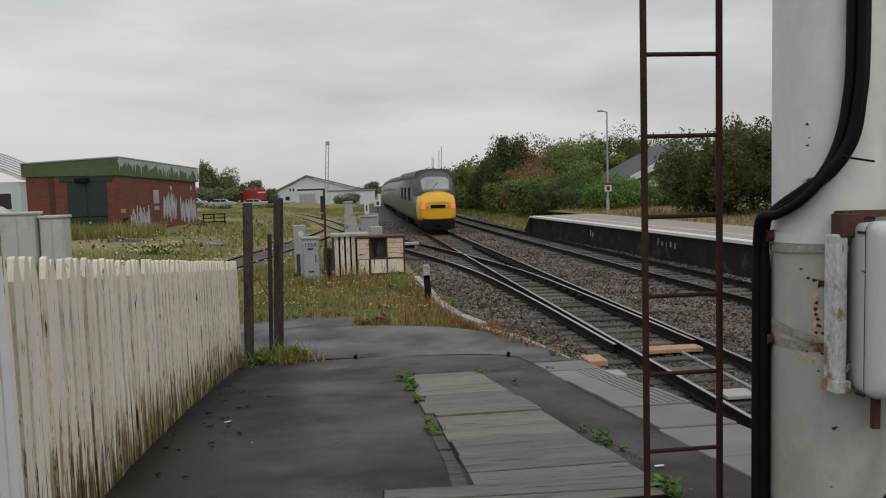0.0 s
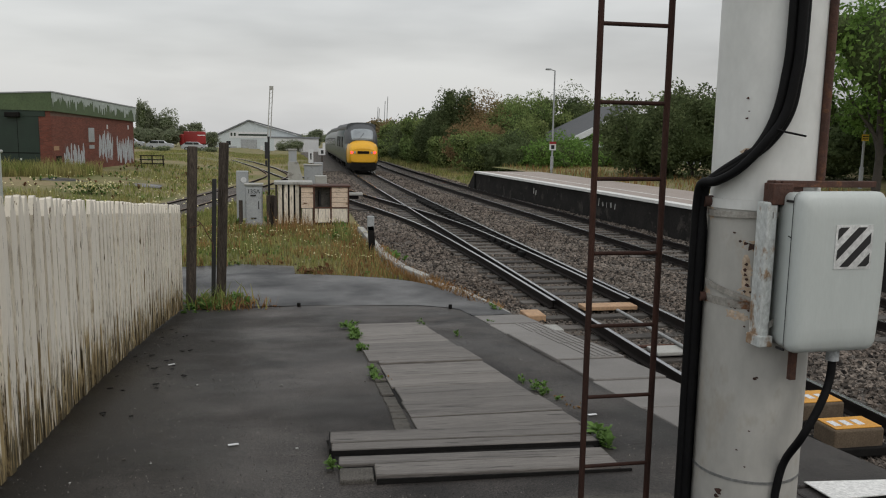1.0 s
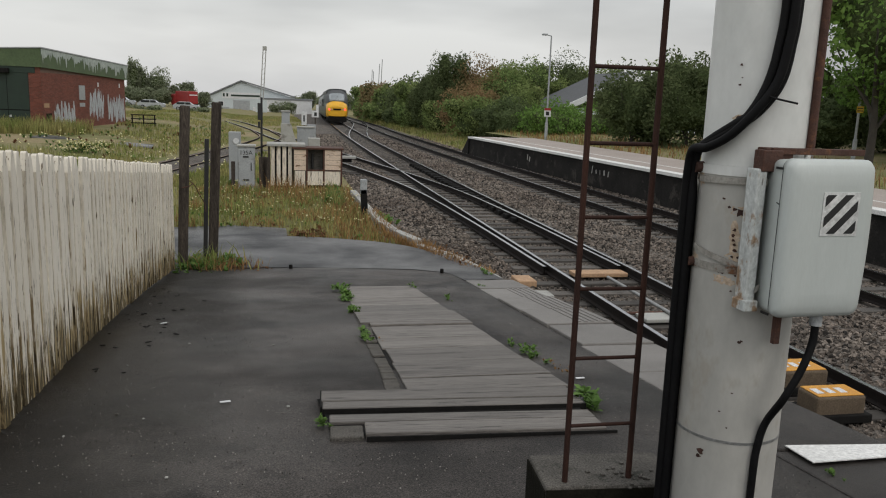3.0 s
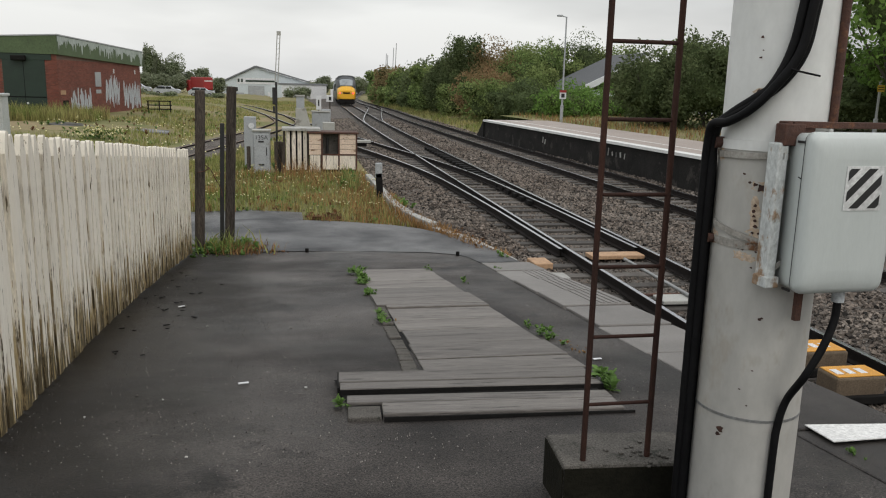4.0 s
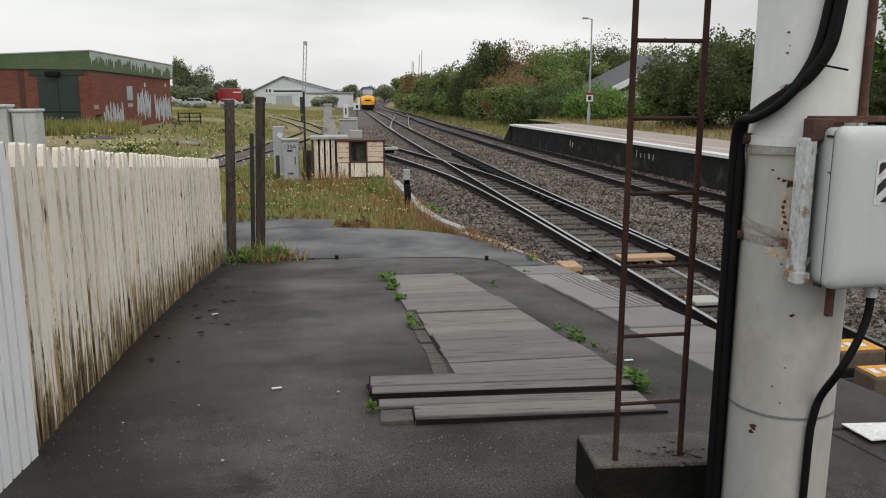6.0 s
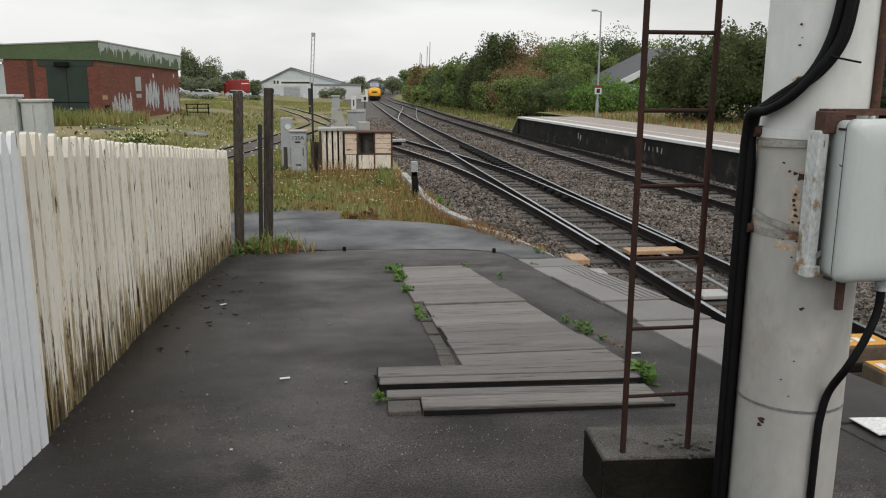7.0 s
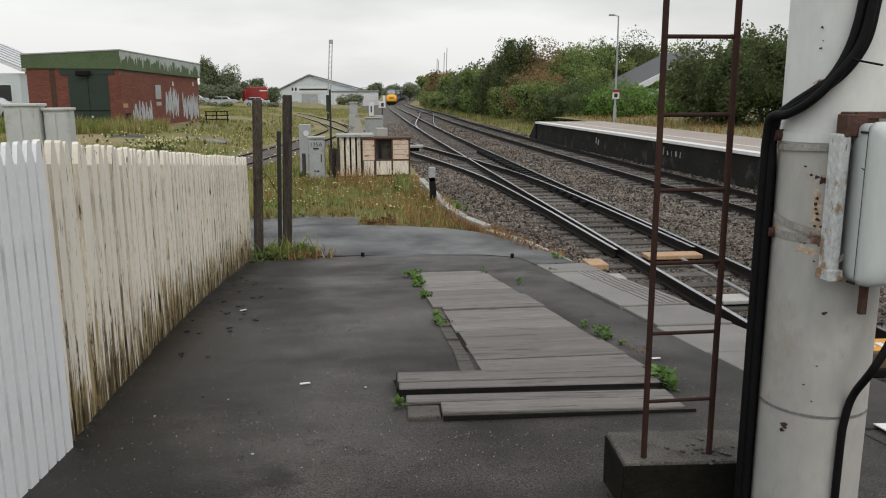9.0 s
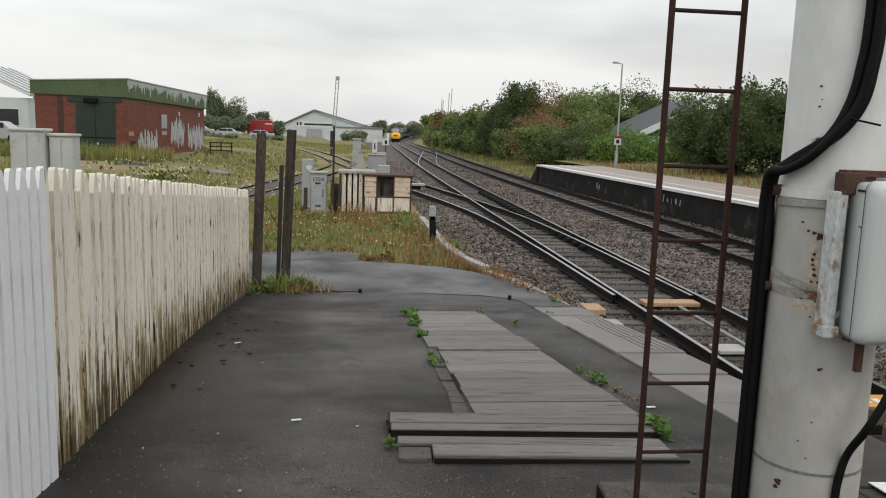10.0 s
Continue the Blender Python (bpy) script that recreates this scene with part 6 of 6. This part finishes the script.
    solo("dry_weeds", blades("dry_weeds", dry[::2], .27, .010, DRY, .6, seed=3), None, "dry brown weeds on the island", "weeds", kind="stuff")
    # dry fringe along the kerb and the ramp foot
    fr = [(x, y, -2.93, s) for x, y, z, s in scatter(1500, 2.2, 3.6, 12.8, 20, lambda x, y: abs(x - (2.2 + max(0, 17.5 - y) * .29)) < .22)]
    solo("dry_weeds", blades("dry_weeds", fr, .22, .010, DRY, .7, seed=5), None, "dry brown weeds along the kerb", "weeds", kind="stuff")
    # yard grass
    lines = [(p.x, p.y) for p in SIDING + LOOP]

    def clear(x, y):
        return all(abs(x - px) > 1.5 or abs(y - py) > 1.2 for px, py in lines)
    ok = lambda x, y: clear(x, y) and noise.noise(Vector((x * .12, y * .12, 1))) > -.12 and not (x > -13 and x < -6.5 and 43.5 < y < 46.5)
    far = scatter(60000, -34, 2.6, 27.5, 140, ok, 1.5)
    far = [f for f in far if not (-20.2 < f[0] < -11.8 and 51.6 < f[1] < 68)]
    solo("grass", blades("grass", far, .26, .02, GRASS, seed=6), None, "patchy yard grass beside the sidings", "grass", kind="stuff")
    near = scatter(9000, -16, -1.9, 12, 36, lambda x, y: clear(x, y) and not (x > -3.6 and 14.8 < y < 18.6))
    solo("grass", blades("grass", near, .34, .014, GRASS, seed=8), None, "long grass behind the fence", "grass", kind="stuff")
    tall = [s for s in scatter(4200, -20, -11, 47, 51.8)]
    solo("grass", blades("grass", tall, .85, .022, GRASS, seed=12), None, "tall green weeds before the shed", "weeds", kind="stuff")
    # grass strip behind the opposite platform
    st = [(x, y, -2.15, s) for x, y, z, s in scatter(6000, 15, 24, 16, 56, lambda x, y: x > 13.85 - .064 * y + 4.1)]
    solo("grass", blades("grass", st[::2], .34, .02, GRASS, seed=14), None, "short green grass behind the opposite platform", "grass", kind="stuff")
    solo("grass", blades("grass", st[1::2], .42, .02, DRY, seed=13), None, "dry tall grass behind the opposite platform", "grass", kind="stuff")
    vg = [(x, y, ground_z(x, y) + .3, s) for x, y, z, s in scatter(9000, 11.6, 16, 47, 130, lambda x, y: x > far_x(y) + 1.6, 1.4)]
    solo("grass", blades("grass", vg, .6, .03, GRASS, seed=15), None, "rough verge grass under the hedge", "grass", kind="stuff")
    solo("verge", strip("verge", [[(far_x(y) + 1.3, y, -3.3 + fall(y)), (far_x(y) + 2.2, y, -3.0 + fall(y)), (far_x(y) + 12, y, -2.6 + fall(y))] for y in (46.5, 60, 80, 100, 130, 160, 200)], SOIL), None, "grassy verge under the hedge", "verge", kind="structure")
    solo("bank", strip("bank", [[(13.85 - .064 * y + 4.05, y, -2.12), (24, y, -1.9), (60, y, -1.2)] for y in (-20, 0, 20, 40, 56)], SOIL), None, "grassy bank behind the opposite platform", "bank", kind="structure")
    solo("siding_bed", strip("siding_bed", [[(p.x + d, p.y, ground_z(p.x, p.y) + (.05 if abs(d) < 1.4 else -.02)) for d in (-1.7, -1.2, 0, 1.2, 1.7)] for p in SIDING if 14 < p.y < 47], BALLAST), None, "dark stone bed under the siding", "ballast", kind="structure")
    solo("path", strip("path", [[(-12.5, 43.8, ground_z(-12.5, 43.8) + .05), (-6.6, 44.0, ground_z(-6.6, 44) + .05)], [(-12.5, 46.4, ground_z(-12.5, 46.4) + .05), (-6.8, 46.4, ground_z(-6.8, 46.4) + .05)]], PATCH), None, "bare wet concrete strip in the yard", "path", kind="structure")
    # flowers
    fl = []
    for x, y, z, s in scatter(260, -2.4, 2.6, 16.8, 26, island):
        fl.append((x, y, -2.98 + .25 * s + .1))
    for x, y, z, s in scatter(220, -12, -2, 26, 48):
        fl.append((x, y, z + .35))
    V, F = [], []
    for x, y, z in fl:
        r = .02 if y < 28 else .045
        i = len(V)
        V += [(x - r, y, z), (x, y - r, z + r * .3), (x + r, y, z), (x, y + r, z - r * .3), (x, y, z + r)]
        F += [(i, i + 1, i + 4), (i + 1, i + 2, i + 4), (i + 2, i + 3, i + 4), (i + 3, i, i + 4)]
    solo("wild_flowers", raw("wild_flowers", V, F, FLOWER), None, "small pale wild flowers in the grass", "flowers", kind="stuff")
    # weeds in the cracks and at the posts
    for x, y, n, h, m, sp in ((0.80, 10.55, 60, .16, WEED, .12), (0.82, 9.9, 70, .18, WEED, .10), (0.83, 8.95, 40, .12, WEED, .08), (0.80, 7.35, 50, .13, WEED, .07), (2.13, 6.95, 30, .08, WEED, .06), (2.17, 6.5, 60, .12, WEED, .09), (2.08, 4.95, 40, .19, WEED, .06), (2.1, 9.7, 18, .1, WEED, .05), (1.85, 10.9, 25, .1, WEED, .07), (0.26, 4.72, 18, .11, WEED, .04), (2.22, 5.95, 30, .06, DRY, .1), (.95, 7.15, 20, .05, DRY, .12), (2.85, 3.45, 16, .06, WEED, .03), (1.42, 2.94, 16, .05, WEED, .02), (2.83, 10.9, 20, .08, WEED, .05), (3.3, 12.4, 40, .14, WEED, .1)):
        sps = [(x + rng.gauss(0, sp * .4), y + rng.gauss(0, sp * 1.3), ramp_z(y) + .005, rng.uniform(.4, 1.1)) for _ in range(n)]
        solo("weed_tuft", leafy("weed_tuft", sps[::3], h * .58, m, seed=int(x * 100 + y * 10)), None, "green weed tuft growing in a crack" if m is WEED else "dead brown weed in a crack", "weed", "weeds in the paving", "stuff")
    sps = [(rng.gauss(-1.25, .26), rng.gauss(13.75, .28), -2.87, rng.uniform(.5, 1.2)) for _ in range(260)]
    solo("weed_tuft", blades("weed_tuft", sps[:130], .34, .013, GRASS, .9, seed=40), None, "thick grass round the gate posts", "weed", kind="stuff")
    solo("weed_tuft", leafy("weed_tuft", sps[130:], .13, WEED, seed=44, per=8), None, "leafy green weeds round the gate posts", "weed", kind="stuff")
    sps = [(rng.gauss(-.95, .3), rng.gauss(13.55, .22), -2.86, rng.uniform(.4, 1)) for _ in range(260)]
    solo("weed_tuft", blades("weed_tuft", sps[:150], .26, .010, DRY, .8, seed=41), None, "dry weeds round the gate posts", "weed", kind="stuff")
    solo("weed_tuft", leafy("weed_tuft", sps[150:], .07, DOCK, seed=45, per=6), None, "reddish low weeds round the gate posts", "weed", kind="stuff")
    # the island: pale green tall weed, rusty stalks before the bin, dock at the path's edge
    sps = [(rng.gauss(1.5, .13), rng.gauss(22.5, .4), -2.98, rng.uniform(.5, 1.1)) for _ in range(90)]
    solo("weed_tuft", blades("weed_tuft", sps, .72, .016, GRASS, .35, seed=42), None, "tall pale green weed before the hut", "weed", kind="stuff")
    solo("weed_tuft", leafy("weed_tuft", [(x, y, z + rng.uniform(0, .45), q) for x, y, z, q in sps], .12, WEED, seed=47, per=4), None, "leafy green weed before the hut", "weed", kind="stuff")
    sps = [(rng.gauss(.15, .38), rng.gauss(25.2, .5), -2.98, rng.uniform(.4, 1.15)) for _ in range(260)]
    solo("dry_weeds", blades("dry_weeds", sps, .62, .008, DRY, .45, seed=48), None, "tall rusty stalks before the board bin", "weeds", kind="stuff")
    sps = [(rng.gauss(.55, .22), rng.gauss(17.2, .22), -2.95, rng.uniform(.4, 1.2)) for _ in range(80)]
    solo("weed_tuft", leafy("weed_tuft", sps, .13, DOCK, seed=49, per=9), None, "rusty red dock at the path edge", "weed", kind="stuff")
    sps = [(rng.uniform(-2.4, 2.6), rng.uniform(16.9, 25.5), -2.98, rng.uniform(.4, 1.2)) for _ in range(420)]
    sps = [p for p in sps if island(p[0], p[1])]
    solo("weed_tuft", leafy("weed_tuft", sps[::2], .11, WEED, seed=50, per=9), None, "broad green weeds in the island grass", "weed", kind="stuff")
    solo("weed_tuft", leafy("weed_tuft", sps[1::2], .11, DOCK, seed=51, per=9), None, "rusty dock in the island grass", "weed", kind="stuff")
    sps = [(rng.gauss(2.45, .12), rng.gauss(19.2, .3), -2.93, rng.uniform(.5, 1.1)) for _ in range(60)]
    solo("weed_tuft", leafy("weed_tuft", sps, .17, WEED, seed=43, per=8), None, "green weeds beside the kerb", "weed", kind="stuff")
    sps = [(3.1 + rng.gauss(0, .16), 14.2 + rng.gauss(0, .7), -2.90, rng.uniform(.4, 1.1)) for _ in range(90)]
    solo("weed_tuft", leafy("weed_tuft", sps, .09, DOCK, seed=52, per=7), None, "reddish weeds creeping along the kerb", "weed", kind="stuff")
    # rank weeds in the yard, and a pale flowering heap beyond the fence
    for m, seed, lab, n in ((WEED, 53, "broad green weeds in the yard grass", 700), (DOCK, 54, "brown dock stands in the yard grass", 420)):
        sps = [p for p in scatter(n, -24, 1.5, 28, 75, clear, 1.3) if noise.noise(Vector((p[0] * .25, p[1] * .25, seed))) > 0]
        sps = [p for p in sps if not (-20.2 < p[0] < -11.6 and 51.2 < p[1] < 68)]
        solo("weed_tuft", leafy("weed_tuft", sps, .20, m, seed=seed, per=12), None, lab, "weed", kind="stuff")
    sps = [(rng.gauss(-8.6, .5), rng.gauss(37.5, .5), ground_z(-9.3, 37.5) + rng.uniform(0, .35), rng.uniform(.5, 1.1)) for _ in range(150)]
    solo("weed_tuft", leafy("weed_tuft", sps, .14, FLOWER, seed=55, per=8), None, "heap of pale flowering weeds beyond the fence", "weed", kind="stuff")
    solo("weed_tuft", leafy("weed_tuft", [(x, y, z - .1, q) for x, y, z, q in sps], .16, WEED, seed=56, per=8), None, "green stems of the pale flowering heap", "weed", kind="stuff")


# ---- litter on the tarmac ----
GRIT = mat("mixed_grit", (0.25, 0.235, 0.215), (0.10, 0.093, 0.085), 30, 0.8, bump=0, island=0.9, spec=0.2)


def build_litter():
    rng = random.Random(31)
    for k in range(46):
        x, y = rng.uniform(-1.4, 2.6), rng.uniform(2.6, 9)
        s = rng.uniform(.004, .012)
        solo("pebble", box(x - s, x + s, y - s, y + s, ramp_z(y) + .004, ramp_z(y) + .004 + s * .8, s * .35), CONPALE if rng.random() < .6 else CONC, "small pale pebble on the tarmac", "pebble", "pebbles on the ramp")
    rn = np.random.default_rng(5)
    V, F = [], []
    for _ in range(8000):
        y = 2.2 + 8.5 * rn.random() ** 1.6
        x = rn.uniform(-1.62, 2.74)
        if .2 < x < 2.12 and 4.2 < y < 11.1:
            continue
        q = rn.uniform(.002, .005) * (1 + y * .05)
        a, z = rn.uniform(0, 6.28), ramp_z(y) - .003
        i = len(V)
        V += [(x + q * math.cos(a + k * 2.09), y + q * math.sin(a + k * 2.09), z) for k in range(3)] + [(x, y, z + q * 1.1 + .003)]
        F += [(i, i + 1, i + 3), (i + 1, i + 2, i + 3), (i + 2, i, i + 3)]
    solo("surface_grit", raw("surface_grit", V, F, GRIT), None, "fine loose grit and exposed aggregate on the tarmac", "grit", kind="stuff")
    for x, y, a in ((-.36, 5.33, .2), (-1.18, 8.4, .6), (2.28, 5.6, .1)):
        solo("litter", box(-.035, .035, -.012, .012, .004, .01, .002, Matrix.Translation((x, y, ramp_z(y) + .006)) @ Matrix.Rotation(a, 4, "Z")), SIGNW, "scrap of white litter on the tarmac", "litter", "litter")
    for k in range(34):
        x, y = rng.gauss(-1.3, .22), rng.uniform(6, 11.5)
        s = rng.uniform(.01, .03)
        if x > xfence(y) + .05:
            solo("dead_leaf", box(-s, s, -s * .5, s * .5, .003, .008, 0, Matrix.Translation((x, y, ramp_z(y) + .008)) @ Matrix.Rotation(rng.uniform(0, 3), 4, "Z")), UNDER, "dark wet dead leaf on the tarmac", "leaf", "dead leaves by the fence")
    for x, y in ((.17, 13.4), (2.6, 12.6)):
        solo("iron_stub", tube(bmesh.new(), [(x, y, ramp_z(y) - .05), (x, y, ramp_z(y) + .07)], .03, 8), UNDER, "short cut-off iron stub in the path", "stub", "iron stubs")


def xfence(y):
    return -1.6 - 0.12 * math.sin(max(0, min(1, (y - 4) / 9.5)) * math.pi)


# ---- train ----
def hull(sections, n=24):
    """A rounded shell through sections of (y, half width, bottom, top)."""
    bm = bmesh.new()
    rings = []
    for y, w, z0, z1 in sections:
        ring = []
        for k in range(n):
            a = 2 * math.pi * k / n
            c, s = math.cos(a), math.sin(a)
            e = 0.32 if s < 0 else 0.72
            x = w * math.copysign(abs(c) ** e, c)
            z = (z0 + z1) / 2 + (z1 - z0) / 2 * math.copysign(abs(s) ** (0.3 if s < 0 else .72), s)
            ring.append(bm.verts.new((x, y, z)))
        rings.append(ring)
    for a, b in zip(rings, rings[1:]):
        for k in range(n):
            bm.faces.new((a[k], a[(k + 1) % n], b[(k + 1) % n], b[k])).smooth = True
    for ring in (rings[0], rings[-1][::-1]):
        bm.faces.new([bm.verts.new(v.co) for v in ring])
    return bm


def bogie(owner, y):
    b = part("bogie", box(-1.05, 1.05, y - 1.6, y + 1.6, .35, .8, .05), UNDER, owner)
    for dy in (-1.25, 1.25):
        for x in (-.78, .78):
            part("wheel", tube(bmesh.new(), [(x - .06, y + dy, .5), (x + .06, y + dy, .5)], .5, 16), UNDER, b)


def build_power_car():
    t = thing("train_power_car", (0, 0, 0), "diesel train power car with yellow nose and red tail lamps", "train")
    part("nose", hull([(0.0, .98, .86, 1.92), (.08, 1.07, .78, 2.06), (.35, 1.15, .7, 2.3), (.8, 1.2, .66, 2.48), (1.3, 1.26, .6, 2.62)]), YELLOW, t, "yellow nose")
    part("cab", hull([(1.0, 1.02, 2.1, 2.66), (1.3, 1.1, 1.9, 3.12), (1.75, 1.2, 1.2, 3.56), (2.3, 1.32, .9, 3.84), (3.2, 1.37, .9, 3.95)]), TRAIN_GREY, t, "dark grey cab roof")
    w = part("windscreen", hull([(.97, .84, 2.54, 2.7), (1.27, .9, 2.6, 3.15), (1.6, .92, 2.7, 3.46)]), SCREEN, t, "grey sky-lit windscreen")
    part("wiper", tube(bmesh.new(), [(-.3, .93, 2.6), (.12, 1.2, 3.08)], .015, 6), UNDER, w)
    part("body", hull([(1.25, 1.29, .55, 2.5), (2.4, 1.36, .55, 3.0), (2.6, 1.372, .55, 3.88), (17.7, 1.372, .55, 3.88)]), TRAIN, t, "dark green body side")
    part("roof", hull([(2.4, 1.18, 3.2, 3.97), (17.6, 1.18, 3.2, 3.97)]), TRAIN_GREY, t)
    for s in (-1, 1):
        part("head_lamp", tube(bmesh.new(), [(s * .66, -.03, 1.6), (s * .66, .03, 1.6)], .09, 14), CONPALE, t, "unlit clear head lamp")
        part("tail_lamp", tube(bmesh.new(), [(s * .9, -.03, 1.6), (s * .9, .06, 1.6)], .10, 14), TAIL_ON, t, "lit red tail lamp")
    part("lamp_band", box(-.98, .98, -.012, .05, 1.46, 1.72, .02), YELLOW, t, "raised lamp band across the nose")
    part("grille", box(-.46, .46, -.035, .02, 1.5, 1.71, .02), UNDER, t)
    part("valance", hull([(.06, .95, .2, 1.0), (.3, 1.06, .16, .95), (1.3, 1.18, .14, .9)]), UNDER, t, "black valance under the nose")
    part("coupling", box(-.16, .16, -.08, .2, .42, .62, .03), UNDER, t)
    for s in (-1, 1):
        part("buffer_step", box(s * .8 - .12, s * .8 + .12, -.02, .4, .2, .38, .03), UNDER, t)
    bogie(t, 3.6)
    bogie(t, 14.1)
    for s in (-1, 1):
        for y in (4.5, 8.5, 12):
            part("side_grille", box(s * 1.36 - .02, s * 1.36 + .025, y, y + 1.8, 1.9, 2.8, .01), UNDER, t)
    return t


def build_coach():
    t = thing("train_coach", (0, 0, 0), "dark green passenger coach with window band", "train coach", "coaches of the train")
    part("body", hull([(0, 1.37, .55, 3.75), (22.8, 1.37, .55, 3.75)]), TRAIN, t)
    part("roof", hull([(0, 1.15, 3.1, 3.83), (22.8, 1.15, 3.1, 3.83)]), TRAIN_GREY, t)
    for s in (-1, 1):
        for k in range(9):
            part("window", box(s * 1.365 - .01, s * 1.365 + .02, 2.2 + k * 2.1, 3.8 + k * 2.1, 1.85, 2.6, .005), GLASSY, t)
    part("end_gangway", box(-.5, .5, -.25, 0, .9, 3.2, .03), UNDER, t)
    bogie(t, 3.4)
    bogie(t, 19.4)
    return t


# time and the near end's way along the line: it gathers speed
TRAIN_ROWS = [(0.5 * k, 49 + 14 * (0.5 * k) + 0.27 * (0.5 * k) ** 2) for k in range(21)]


def along(y):
    """Pose of a car whose near end is at y on the near track."""
    return pose(near_x(y), y, RAIL + fall(y), math.degrees(math.atan2(fall(y + 15) - fall(y), 15)), 0, -math.degrees(math.atan2(near_x(y + 15) - near_x(y), 15)))


POWER = build_power_car()
COACHES = [build_coach()]
for _ in range(5):
    COACHES.append(copy_thing(COACHES[0], pose(0, 0, 0)))

build_ground()
build_platform()
build_railway()
build_far_platform()
build_deck()
build_fences()
build_ladder()
build_post()
build_cables()
build_box()
build_trackside()
build_huts()
build_shed()
cabinet_pair()
build_far_buildings()
lamp_post((15.3, 45.3, -2.05), 5.95, "grey platform lamp post with white notice", .55, (1.35, .2, .5, SIGNW), rz=0)
lamp_post((23.85, 30.0, -2.0), 7.5, "grey platform lamp post with yellow notice", .6, (2.1, .17, .28, SIGNY))
lamp_post((22.96, 31.5, -2.0), 1.6, "short grey post behind the platform", 0)
build_plants()
build_litter()


def motions():
    walk(POWER, [(t, along(y)) for t, y in TRAIN_ROWS])
    for i, c in enumerate(COACHES):
        walk(c, [(t, along(y + 18.2 + i * 23.3)) for t, y in TRAIN_ROWS])


motions()
